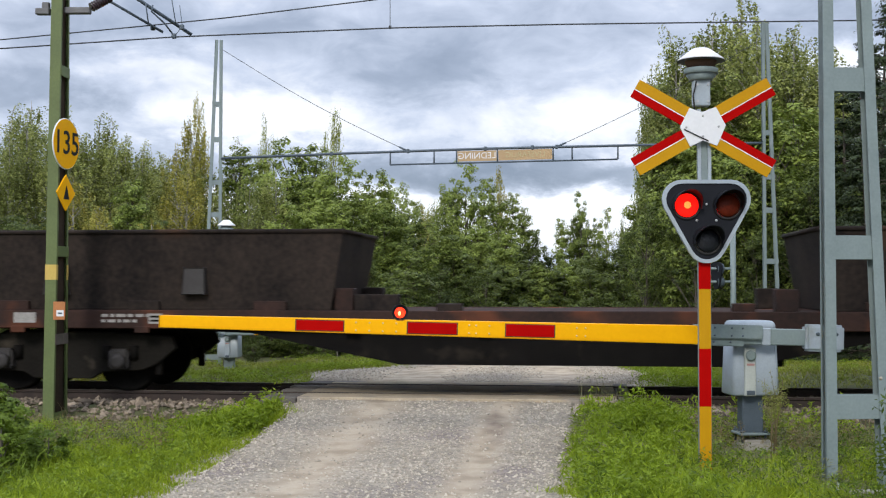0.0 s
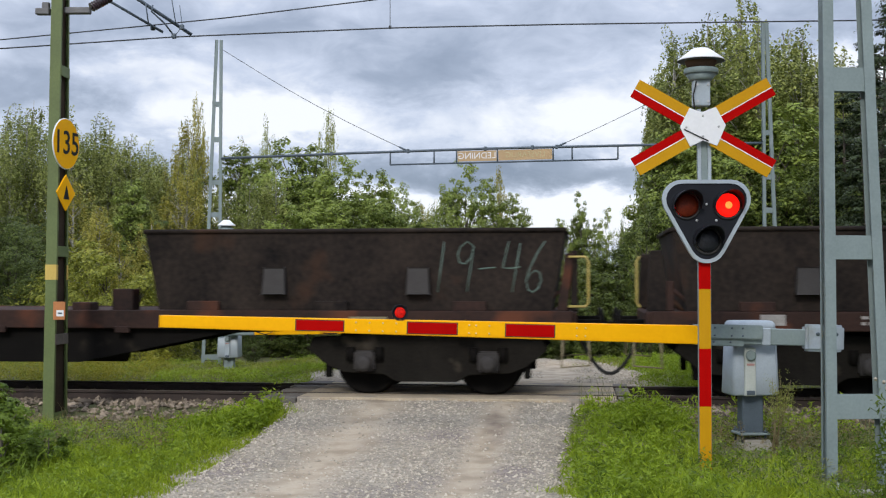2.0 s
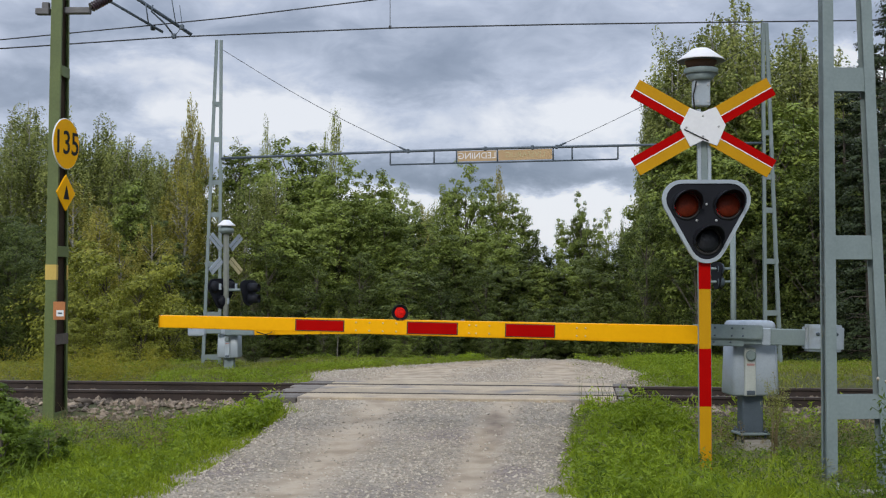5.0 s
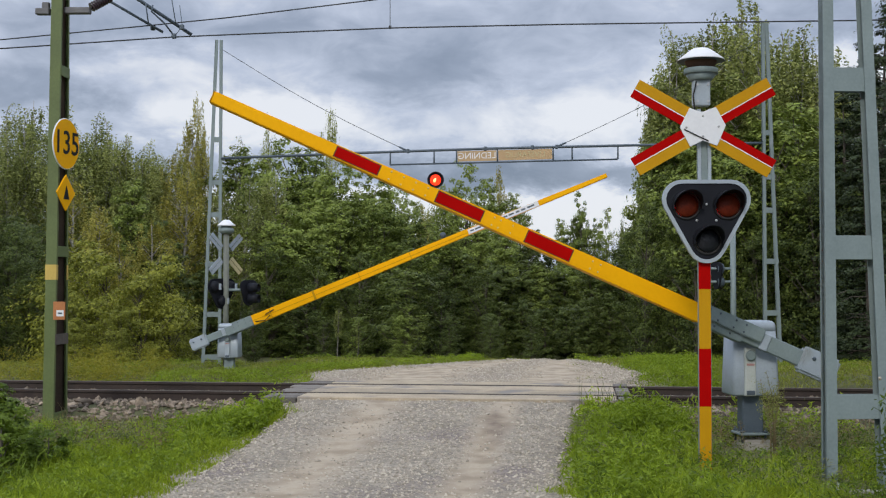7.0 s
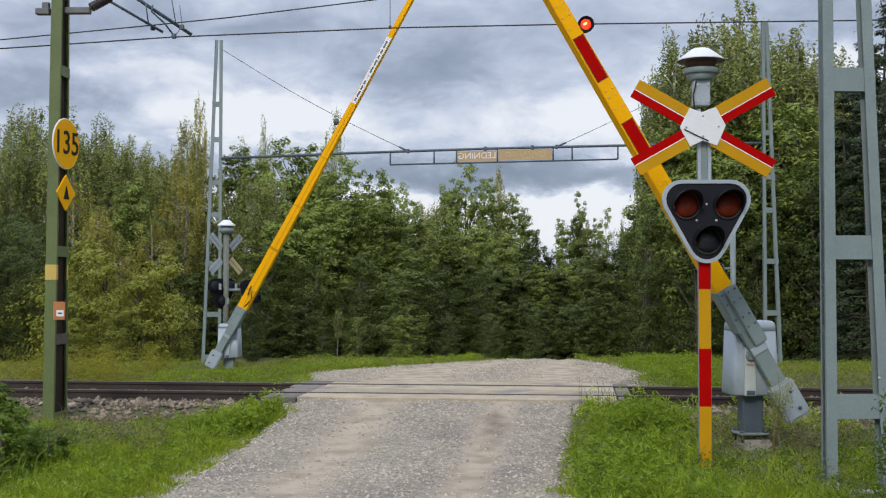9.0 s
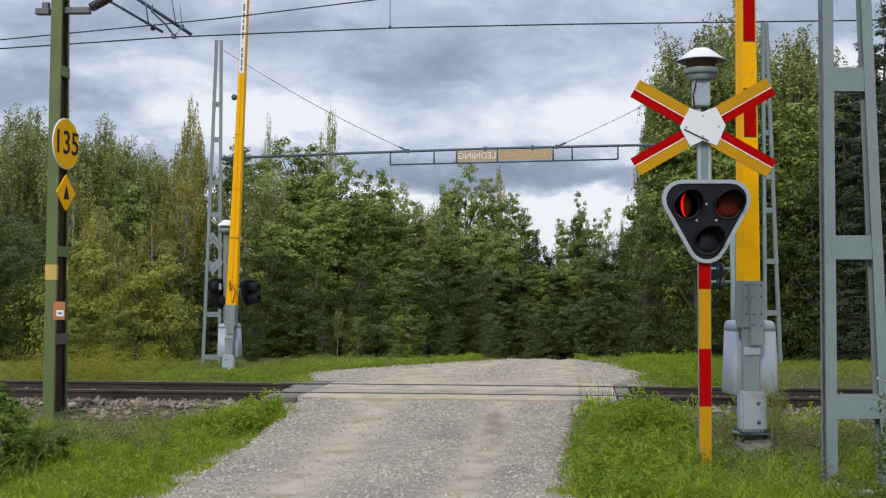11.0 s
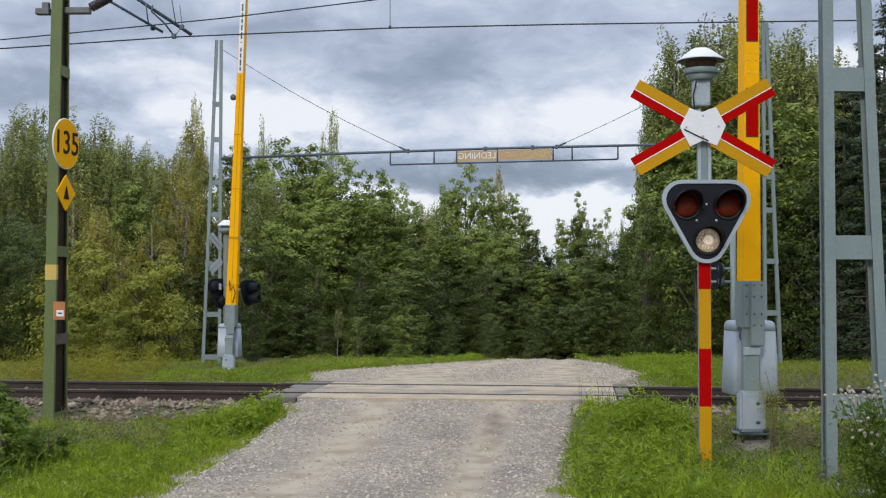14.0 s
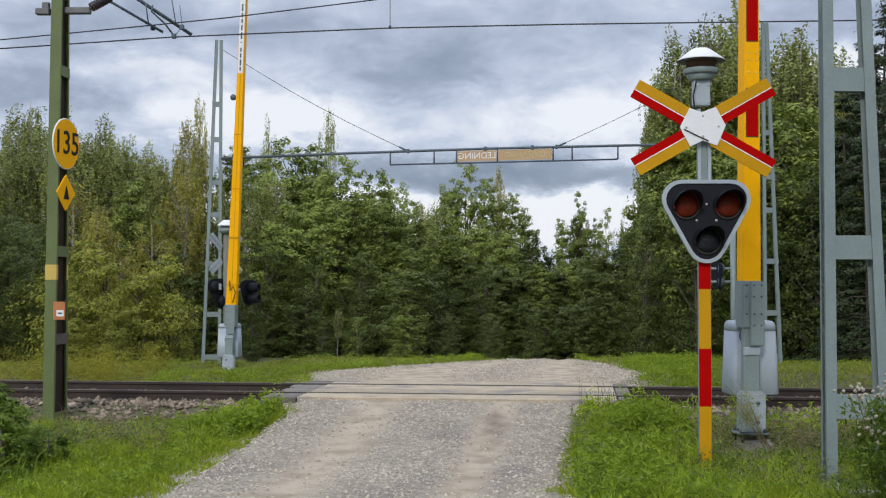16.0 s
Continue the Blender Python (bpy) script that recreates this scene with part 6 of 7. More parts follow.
# kind, bearing x at 1 m ahead, distance, rise at 1 m ahead, width factor
WOOD = [
    ("p", -0.089, 31.2, -0.022, 0.9), ("p", -0.072, 33.4, -0.034, 0.9),
    ("b", 0.206, 38, 0.205, 0.8), ("b", 0.216, 38, 0.218, 0.9), ("b", 0.196, 38, 0.178, 0.7),
    ("a", 0.172, 40, 0.090, 0.6), ("b", 0.180, 41, 0.145, 0.6), ("b", 0.184, 42, 0.165, 0.7), ("a", 0.164, 41, 0.055, 0.8), ("a", 0.184, 40, 0.120, 0.8),
    ("e", -0.360, 31, 0.055, 1.2), ("e", -0.385, 30, 0.050, 1.2), ("e", -0.345, 33, 0.060, 1.1), ("d", -0.41, 33, 0.07, 1.2),
    ("d", 0.205, 43, 0.135, 1.0), ("d", 0.225, 44, 0.165, 1.0), ("d", 0.250, 43, 0.175, 1.0), ("d", 0.275, 44, 0.165, 1.0), ("d", 0.300, 43, 0.160, 1.0), ("d", 0.322, 42, 0.165, 1.0), ("s", 0.335, 36, 0.17, 1.2), ("s", 0.328, 31, 0.08, 1.3),
    ("b", -0.405, 42, 0.135, 1.0), ("b", -0.353, 41, 0.139, 1.0), ("b", -0.325, 42, 0.134, 1.0), ("b", -0.285, 42, 0.131, 1.0), ("b", -0.258, 43, 0.109, 0.9), ("y", -0.295, 35, 0.060, 1.3), ("y", -0.27, 34, 0.035, 1.2), ("b", -0.365, 40, 0.118, 1.0), ("b", -0.342, 44, 0.144, 0.9),
    ("b", -0.303, 43, 0.134, 1.0), ("b", -0.272, 45, 0.116, 0.9), ("b", -0.250, 44, 0.111, 0.8), ("y", -0.312, 36, 0.085, 1.3), ("y", -0.285, 34, 0.060, 1.4), ("y", -0.225, 40, 0.09, 1.2), ("y", -0.24, 37, 0.05, 1.3), ("d", -0.385, 38, 0.070, 1.1), ("d", -0.350, 36, 0.055, 1.1),
    ("d", -0.305, 37, 0.052, 1.1), ("y", -0.206, 47, 0.153, 0.4), ("y", -0.214, 45.5, 0.125, 0.7), ("b", 0.181, 38, 0.160, 0.45), ("b", 0.188, 39, 0.175, 0.5), ("b", -0.218, 45, 0.101, 0.8), ("y", -0.212, 46, 0.135, 0.7), ("y", -0.222, 43, 0.108, 0.9), ("b", -0.231, 44, 0.100, 1.0),
    ("b", -0.190, 41, 0.085, 0.9), ("d", -0.235, 38, 0.050, 1.1), ("a", 0.194, 36, 0.125, 0.8), ("b", 0.200, 39, 0.16, 0.8), ("b", 0.204, 37, 0.180, 0.9), ("b", 0.200, 37, 0.190, 1.0), ("a", 0.208, 34, 0.125, 1.0), ("b", 0.228, 36, 0.195, 1.1), ("b", 0.252, 38, 0.243, 0.9), ("b", 0.297, 38, 0.205, 0.9),
    ("a", 0.218, 33, 0.130, 1.2), ("b", 0.272, 36, 0.205, 1.0), ("b", 0.294, 36, 0.208, 1.0), ("b", 0.315, 38, 0.192, 0.9), ("a", 0.284, 32, 0.130, 1.2), ("a", 0.250, 33, 0.110, 1.1), ("e", 0.170, 33, 0.060, 1.0), ("e", 0.215, 31, 0.060, 1.1), ("e", 0.265, 31, 0.055, 1.1),
    ("e", 0.320, 30, 0.085, 1.2), ("s", 0.352, 34, 0.215, 1.0), ("s", 0.372, 31, 0.236, 1.1), ("s", 0.398, 30, 0.230, 1.1), ("s", 0.342, 32, 0.120, 1.2), ("e", 0.372, 28, 0.07, 1.0), ("b", -0.42, 46, 0.14, 1.1), ("b", -0.328, 48, 0.140, 1.1), ("b", -0.29, 49, 0.118, 1.1),
    ("b", -0.238, 50, 0.105, 1.0), ("a", -0.26, 40, 0.085, 1.1), ("a", 0.235, 35, 0.17, 1.1), ("b", 0.26, 40, 0.2, 1.2), ("b", 0.33, 41, 0.2, 1.1), ("b", 0.305, 42, 0.17, 1.2), ("a", 0.30, 34, 0.15, 1.2), ("s", 0.362, 38, 0.196, 1.1), ("s", 0.345, 30, 0.16, 1.3),
    ("s", 0.385, 27, 0.2, 1.2), ("s", 0.36, 27, 0.12, 1.3), ("e", 0.335, 31, 0.1, 1.2), ("e", -0.10, 34, -0.024, 1.4), ("a", -0.075, 34, -0.022, 1.4), ("a", -0.03, 34, -0.020, 1.4), ("e", 0.005, 33, -0.028, 1.4), ("e", 0.04, 33, -0.03, 1.4), ("e", 0.075, 33, -0.03, 1.3),
    ("d", 0.11, 38, -0.02, 1.4), ("d", 0.145, 39, -0.016, 1.4), ("e", 0.202, 33, 0.065, 1.1), ("e", 0.24, 32, 0.085, 1.2), ("e", 0.28, 32, 0.09, 1.2), ("e", 0.32, 31, 0.10, 1.2), ("e", 0.35, 30, 0.10, 1.2), ("s", 0.36, 29, 0.15, 1.2), ("d", 0.066, 37, -0.012, 1.3),
    ("d", 0.086, 36, -0.016, 1.3), ("d", 0.104, 37, -0.014, 1.3), ("d", 0.122, 36, -0.012, 1.3), ("d", 0.048, 37, -0.01, 1.3), ("d", 0.14, 36, -0.01, 1.3), ("b", -0.375, 47, 0.143, 1.1), ("b", -0.31, 41, 0.124, 1.1), ("b", -0.265, 42, 0.118, 1.0), ("b", 0.212, 39, 0.195, 1.0),
    # bearings 0.56 to 0.72: unseen trees, added to shade the right verge
    ("b", 0.215, 40, 0.205, 1.1), ("b", 0.24, 41, 0.21, 1.1), ("b", 0.285, 41, 0.2, 1.1), ("b", 0.312, 36, 0.185, 1.1), ("s", 0.64, 17, 0.45, 1.2), ("s", 0.72, 14, 0.5, 1.2), ("s", 0.56, 21, 0.38, 1.2), ("b", 0.62, 12, 0.6, 1.2), ("w", -0.285, 28, 0.022, 1.1),
    ("w", -0.255, 27, 0.006, 1.2), ("w", -0.232, 28, 0.022, 1.0), ("w", -0.302, 29, 0.034, 1.2), ("w", -0.27, 26.4, -0.02, 1.1), ("w", -0.225, 30, -0.012, 1.1), ("e", -0.160, 33, -0.004, 1.1), ("e", -0.37, 30, 0.04, 1.1),
    ("e", -0.395, 28, 0.03, 1.1), ("e", -0.35, 29, 0.01, 1.1), ("w", -0.31, 26.6, -0.03, 1.2), ("a", -0.176, 45, 0.113, 1.04), ("b", -0.164, 46, 0.115, 0.9), ("b", -0.150, 48, 0.133, 0.41),
    ("a", -0.135, 44, 0.119, 1.04), ("a", -0.119, 46, 0.113, 1.04), ("b", -0.099, 48, 0.142, 0.35), ("a", -0.107, 45, 0.113, 1.04), ("a", -0.088, 44, 0.107, 1.04), ("a", -0.065, 44, 0.092, 1.04), ("a", -0.074, 47, 0.095, 1.04), ("a", -0.044, 45, 0.089, 0.98), ("a", -0.034, 47, 0.081, 0.72),
    ("y", -0.020, 52, 0.066, 0.68), ("d", -0.022, 44, 0.055, 0.91), ("b", -0.009, 54, 0.066, 0.68), ("a", 0.005, 47, 0.079, 0.78), ("a", 0.018, 46, 0.100, 0.81), ("a", 0.029, 47, 0.087, 0.78), ("y", 0.048, 50, 0.094, 0.54), ("a", 0.058, 47, 0.074, 0.78), ("a", 0.067, 46, 0.061, 0.72),
    ("d", 0.077, 46, 0.042, 0.78), ("d", 0.085, 45, 0.029, 1.04), ("a", 0.102, 46, 0.053, 0.65), ("a", 0.120, 46, 0.075, 0.59), ("a", 0.113, 47, 0.060, 0.65), ("a", 0.136, 46, 0.061, 0.59), ("b", 0.151, 47, 0.051, 0.61), ("a", 0.156, 45, 0.045, 0.65), ("d", 0.165, 44, 0.057, 1.04),
    ("b", -0.169, 40, 0.084, 1.0), ("a", -0.135, 40, 0.064, 1.43), ("a", -0.102, 41, 0.060, 1.43), ("a", -0.069, 41, 0.050, 1.43), ("a", -0.040, 41, 0.045, 1.43), ("b", -0.150, 41, 0.086, 1.0), ("a", -0.116, 41, 0.076, 1.30), ("a", -0.083, 41, 0.067, 1.30), ("a", -0.054, 41, 0.060, 1.30),
    ("a", -0.011, 41, 0.048, 1.30), ("d", 0.008, 41, 0.038, 1.43), ("a", 0.027, 42, 0.048, 1.30), ("a", 0.051, 41, 0.043, 1.30), ("d", 0.070, 41, 0.029, 1.43), ("a", 0.103, 41, 0.024, 1.30), ("d", 0.127, 42, 0.033, 1.30), ("d", 0.151, 41, 0.029, 1.43), ("a", 0.084, 40, 0.014, 1.30),
    ("a", -0.031, 39, 0.029, 1.30), ("e", -0.002, 38, 0.014, 1.30), ("e", 0.036, 38, 0.017, 1.30), ("e", -0.069, 38, 0.024, 1.30), ("e", -0.107, 38, 0.029, 1.30), ("e", -0.145, 38, 0.033, 1.30),
]
SWAYING = []
for kd, bx, dist, rise, wd in WOOD:
    tr = plant(kd, bx * dist, dist, 1.64 + rise * dist, wd)
    if kd in "by" and rise > 0.1:
        SWAYING.append(tr)
# a darker second row that closes the wood, lower where the sky shows between the crowns
for i in range(34):
    bx = -0.46 + 0.028 * i + RNG.uniform(-0.006, 0.006)
    rise = (0.062 if bx < -0.06 else 0.045) + RNG.uniform(-0.008, 0.015) + (0.035 if bx < -0.2 else 0) + (0.11 if bx > 0.235 else 0)
    if 0.055 < bx < 0.165:
        rise = 0.022
    if -0.205 < bx < -0.115:
        rise = 0.03
    dist = 58 + RNG.uniform(-3, 6)
    plant("c" if abs(bx) > 0.2 else "d" if i % 3 else "a", bx * dist, dist, 1.64 + rise * dist, 1.25)
for i in range(22):
    bx = -0.42 + 0.039 * i + RNG.uniform(-0.01, 0.01)
    dist = 36 + RNG.uniform(-2, 4) if not 0.02 < bx < 0.15 else 40
    plant("d", bx * dist, dist, 1.64 + (0.002 + RNG.uniform(-0.012, 0.02)) * dist, 1.5)


def blades(pts, height, width, lean, rng, way=None):
    """Grass blades of two joints as one cloud of triangles."""
    n = len(pts)
    a = rng.uniform(0, 2 * np.pi, n)
    side = np.stack([np.cos(a), np.sin(a), np.zeros(n)], 1) * (width / 2)[:, None]
    b = rng.uniform(0, 2 * np.pi, n) if way is None else way
    out = np.stack([np.cos(b), np.sin(b), np.zeros(n)], 1) * (lean * height)[:, None]
    up = np.array([0, 0, 1.0]) * height[:, None]
    p0, p1, p2 = pts, pts + up * 0.6 + out * 0.3, pts + up * 0.95 + out
    v = np.stack([p0 - side, p0 + side, p1 + side * 0.8, p1 - side * 0.8, p2], 1).reshape(-1, 3)
    i = np.arange(n)[:, None] * 5
    quads = (i + np.array([0, 1, 2, 3])).tolist()
    tris = (i + np.array([3, 2, 4])).tolist()
    return v.tolist(), [], quads + tris


def patchy(x, y):
    return 0.5 + 0.5 * np.sin(x * 1.9 + 0.7) * np.cos(y * 2.3) * 0.6 + 0.2 * np.sin(x * 5.1 + y * 4.3)


def scatter(n, x0, x1, y0, y1, keep, rng):
    x, y = rng.uniform(x0, x1, n), rng.uniform(y0, y1, n)
    k = keep(x, y)
    return x[k], y[k]


def build_grass():
    rng = np.random.default_rng(21)

    def near_keep(x, y):
        e = off_road(x, y) + 0.12 * np.sin(y * 4.1) + 0.08 * np.sin(y * 9.7 + x)
        o = across(x, y)
        bare = (x < -3.2) & (o > -3.1)
        stony = (o > -2.45) | bare
        thin = rng.random(len(x)) < np.clip(e / 0.35 + 0.4, 0, 1)
        return (e > -0.14) & ~stony & thin & (x < y * 0.42 + 0.6) & (x > -y * 0.42 - 0.6)
    # tufts: the blades of each lean and stand alike
    cx, cy = scatter(30000, -8.5, 8.0, 8.8, 16.8, near_keep, rng)
    own = np.repeat(np.arange(len(cx)), 15)
    x, y = cx[own] + rng.normal(0, 0.045, len(own)), cy[own] + rng.normal(0, 0.045, len(own))
    way = rng.uniform(0, 2 * np.pi, len(cx))[own] + rng.normal(0, 0.8, len(own))
    mounds = np.sin(cx * 6.1 + 1.1 * np.sin(cy * 3.7)) * np.cos(cy * 5.3 + 0.9 * np.sin(cx * 4.1))
    grown = (rng.uniform(0.6, 1.35, len(cx)) * (1 + 0.42 * mounds))[own]
    o = across(x, y)
    edge = np.clip(off_road(x, y), 0, 1)
    tall = 0.15 + 0.14 * patchy(x, y) + 0.24 * smooth(-3.9, -2.9, o) * (x > -2.95) * (x < 2.9)
    tall = np.where((x > 1.2) & (x < 2.9), tall * np.clip(0.45 + 0.8 * edge, 0, 1), tall)
    tall = np.where((x > 2.95) & (y > 12.6), tall * 0.55, tall)
    tall = np.where(np.hypot((x - 3.55) / 0.6, (y - 13.3) / 0.9) < 1, tall * 0.16, tall)
    tall = np.where((x > 3.45) & (y < 11.2), tall * 0.5, tall)
    tall = np.where(np.hypot((x - 2.62) / 0.45, (y - 11.6) / 0.8) < 1, tall * 0.5, tall)
    h = 0.76 * tall * grown * rng.uniform(0.6, 1.2, len(x)) * (0.45 + 0.55 * edge)
    p = np.stack([x, y, surface_z(x, y) - 0.01], 1)
    g = part("grass", blades(p, h, rng.uniform(0.005, 0.011, len(x)), rng.uniform(0.2, 1.0, len(x)), rng, way), M_GRASS)
    tagged(g, "lush green verge grass along the gravel road", "grass", "", "stuff")

    def far_keep(x, y):
        o = across(x, y)
        e = off_road(x, y) + 0.25 * np.sin(x * 2.1 + y)
        return (o > 2.3) & (o < 10) & ((e > 0.0) | ((e > -1.0) & (rng.random(len(x)) < 0.03 + 0.4 * (np.sin(x * 3.1 + 0.8 * np.sin(y * 2.9)) * np.cos(y * 3.7) > 0.35))) | ((y > 24.3) & (x < 1.0 + 0.3 * np.sin(y * 3))) | ((y > 23.9) & (x > 2.5 + 0.3 * np.sin(y * 3)) & (rng.random(len(x)) < 0.35))) & (np.abs(x) < y * 0.42)
    x, y = scatter(130000, -12, 12, 19, 30, far_keep, rng)
    h = (0.03 + 0.07 * patchy(x, y)) * rng.uniform(0.5, 1.3, len(x))
    p = np.stack([x, y, surface_z(x, y) - 0.01], 1)
    g = part("grass", blades(p, h, rng.uniform(0.010, 0.022, len(x)), rng.uniform(0.4, 1.6, len(x)), rng), M_CREST)
    tagged(g, "green grass on the crest beyond the track", "grass", "", "stuff")
    x, y = scatter(900, -5.6, -3.7, 10.2, 13.8, lambda x, y: (x < -3.95 - 0.06 * (y - 10) + 0.2 * np.sin(y * 3)), rng)
    p = np.stack([x, y, surface_z(x, y) - 0.01], 1)
    g = part("sedge", blades(p, rng.uniform(0.2, 0.5, len(x)), rng.uniform(0.010, 0.024, len(x)), rng.uniform(0.3, 1.1, len(x)), rng), M_NETTLE)
    tagged(g, "ragged dark green sedge clump in the verge", "sedge", "", "stuff")
    x, y = scatter(60, 1.85, 2.5, 15.7, 16.6, lambda x, y: off_road(x, y) > -0.25, rng)
    p = np.stack([x, y, surface_z(x, y) - 0.01], 1)
    g = part("dry_grass", blades(p, rng.uniform(0.25, 0.60, len(x)), rng.uniform(0.006, 0.012, len(x)), rng.uniform(0.05, 0.4, len(x)), rng), M_DULL)
    tagged(g, "thin grey stalks at the corner of the crossing", "grass", "", "stuff")
    # dry stalks along the ballast's foot
    x, y = scatter(9000, -8, 8, 13.5, 17.2, lambda x, y: (off_road(x, y) > 0.3) & (across(x, y) > -3.6) & (across(x, y) < -2.2), rng)
    p = np.stack([x, y, surface_z(x, y) - 0.01], 1)
    g = part("dry_grass", blades(p, rng.uniform(0.08, 0.36, len(x)), rng.uniform(0.005, 0.01, len(x)), rng.uniform(0.1, 0.6, len(x)), rng), M_DRY)
    tagged(g, "dry straw-coloured stalks along the ballast", "grass", "", "stuff")


build_grass()


def build_weeds(name, label, x, y, h, n_leaf, size, material, rng, spread=0.10):
    """Leafy weeds: leaves up each short stem."""
    n = len(x)
    base = np.stack([x, y, surface_z(x, y)], 1)
    k = np.repeat(np.arange(n), n_leaf)
    f = rng.random(len(k))
    c = base[k] + np.stack([rng.normal(0, spread, len(k)) * (1 - 0.6 * f), rng.normal(0, spread, len(k)) * (1 - 0.6 * f), f * h[k]], 1)
    out = rng.normal(0, 1, (len(k), 3)) + np.array([0, -0.5, 0.15])
    v, q = leaf_cloud(c, out / np.linalg.norm(out, axis=1)[:, None], 1, np.full(len(k), 0.01), size * 1.35, rng, 1.0, 0.3, 0.24)
    ob = part(name, (v.tolist(), [], q.tolist()), material)
    return tagged(ob, label, "weeds", "", "stuff")


rng_w = np.random.default_rng(5)
wx, wy = scatter(3600, -8, 7, 9.6, 16.6, lambda x, y: (off_road(x, y) > 0.15) & (across(x, y) < -2.5) & ((x > -2.9) | (across(x, y) < -3.4)) & (np.hypot(x - 3.55, y - 13.3) > 0.75), rng_w)
build_weeds("weeds", "low leafy weeds in the verge", wx, wy, 0.10 + 0.22 * rng_w.random(len(wx)), 22, 0.019, M_WEED, rng_w)
wx, wy = scatter(420, -2.95, 5.2, 14.6, 16.6, lambda x, y: (off_road(x, y) > 0.1) & (across(x, y) > -3.5) & (across(x, y) < -2.1), rng_w)
build_weeds("weeds", "tall weeds beside the rails", wx, wy, 0.20 + 0.30 * rng_w.random(len(wx)), 34, 0.032, M_WEED, rng_w, 0.09)
wx, wy = scatter(420, -13, -5.6, 21.6, 24.6, lambda x, y: (across(x, y) > 2.4) & (rng_w.random(len(x)) < 0.35 + 0.65 * (np.sin(x * 1.7) > -0.2)), rng_w)
build_weeds("goldenrod", "yellowing goldenrod beyond the track", wx, wy, 0.22 + 0.36 * rng_w.random(len(wx)), 100, 0.020, M_GOLD, rng_w, 0.15)
wx, wy = scatter(500, -8, 9, 21, 27, lambda x, y: (off_road(x, y) > 0.1) & (across(x, y) > 2.6), rng_w)
build_weeds("weeds", "low leafy weeds beyond the track", wx, wy, 0.05 + 0.10 * rng_w.random(len(wx)), 44, 0.019, M_WEED, rng_w, 0.12)
wx, wy = scatter(650, 1.0, 6.5, 9.3, 15.2, lambda x, y: (off_road(x, y) > 0.15) & (across(x, y) < -2.6) & (np.hypot(x - 3.55, y - 13.3) > 0.75), rng_w)
build_weeds("weeds", "dark leafy weeds among the verge grass", wx, wy, 0.12 + 0.20 * rng_w.random(len(wx)), 26, 0.026, M_NETTLE, rng_w, 0.08)
wx, wy = scatter(500, -7, -2.3, 9.3, 15.2, lambda x, y: (off_road(x, y) > 0.2) & (across(x, y) < -3.0), rng_w)
build_weeds("weeds", "dark leafy weeds among the verge grass", wx, wy, 0.10 + 0.16 * rng_w.random(len(wx)), 24, 0.026, M_NETTLE, rng_w, 0.08)
wx, wy = scatter(80, 3.0, 5.2, 13.6, 15.9, lambda x, y: np.hypot(x - 3.6, y - 13.5) > 0.45, rng_w)
build_weeds("weeds", "tall yellowing weeds round the drive's foot", wx, wy, 0.10 + 0.26 * rng_w.random(len(wx)), 26, 0.020, leaf_mat("yellowing_leaf", (0.26, 0.24, 0.06), (0.12, 0.15, 0.03)), rng_w, 0.07)
wx, wy = scatter(1000, -4.2, -1.9, 14.3, 16.5, lambda x, y: (off_road(x, y) > 0.08) & (across(x, y) < -2.25) & (across(x, y) > -4.0) & (rng_w.random(len(x)) < (x + 4.4) / 1.8), rng_w)
build_weeds("weeds", "tall bright weeds at the road's edge beside the rails", wx, wy, np.clip((wx + 4.6) / 2.4, 0.1, 1) * np.clip(0.40 + 0.9 * off_road(wx, wy), 0, 0.85) * (0.25 + 0.42 * rng_w.random(len(wx))), 52, 0.028, M_WEED, rng_w, 0.08)
wx, wy = scatter(620, 1.75, 2.95, 13.9, 16.1, lambda x, y: (off_road(x, y) > 0.05) & (across(x, y) < -2.2) & (across(x, y) > -4.0), rng_w)
build_weeds("weeds", "tall bright weeds at the road's edge beside the rails", wx, wy, np.clip((5.0 - wx) / 2.4, 0.25, 1) * np.clip(0.25 + 1.1 * off_road(wx, wy), 0, 1) * (0.22 + 0.40 * rng_w.random(len(wx))), 50, 0.029, M_WEED, rng_w, 0.08)
wx, wy = scatter(700, 1.2, 3.2, 9.6, 14.2, lambda x, y: (off_road(x, y) > 0.06) & (off_road(x, y) < 1.1 + 0.3 * np.sin(y * 2)) & (np.hypot((x - 2.60) / 0.30, (y - 11.4) / 0.8) > 1), rng_w)
build_weeds("weeds", "bright leafy weeds along the road's edge", wx, wy, 0.14 + 0.20 * rng_w.random(len(wx)), 46, 0.028, M_WEED, rng_w, 0.10)
wx, wy = scatter(230, 3.0, 5.0, 20.4, 23.5, lambda x, y: (off_road(x, y) > 0.0) & (across(x, y) > 2.3), rng_w)
build_weeds("weeds", "bushy weeds on the crest beyond the track", wx, wy, 0.08 + 0.24 * rng_w.random(len(wx)), 80, 0.024, M_WEED, rng_w, 0.14)
wx, wy = scatter(420, -3.4, 1.0, 22.6, 25.6, lambda x, y: (off_road(x, y) > 0.15) & (off_road(x, y) < 1.3) & (rng_w.random(len(x)) < 0.3 + 0.7 * (np.sin(x * 2.3) > -0.3)), rng_w)
build_weeds("weeds", "low uneven weeds along the road's far edge", wx, wy, 0.05 + 0.13 * rng_w.random(len(wx)), 70, 0.022, M_WEED, rng_w, 0.13)
wx, wy = scatter(300, 2.5, 6.0, 23.6, 26.2, lambda x, y: (off_road(x, y) > 0.1) & (rng_w.random(len(x)) < 0.3 + 0.7 * (np.sin(x * 2.9 + 1) > -0.3)), rng_w)
build_weeds("weeds", "low uneven weeds along the road's far edge", wx, wy, 0.05 + 0.13 * rng_w.random(len(wx)), 70, 0.022, M_WEED, rng_w, 0.13)
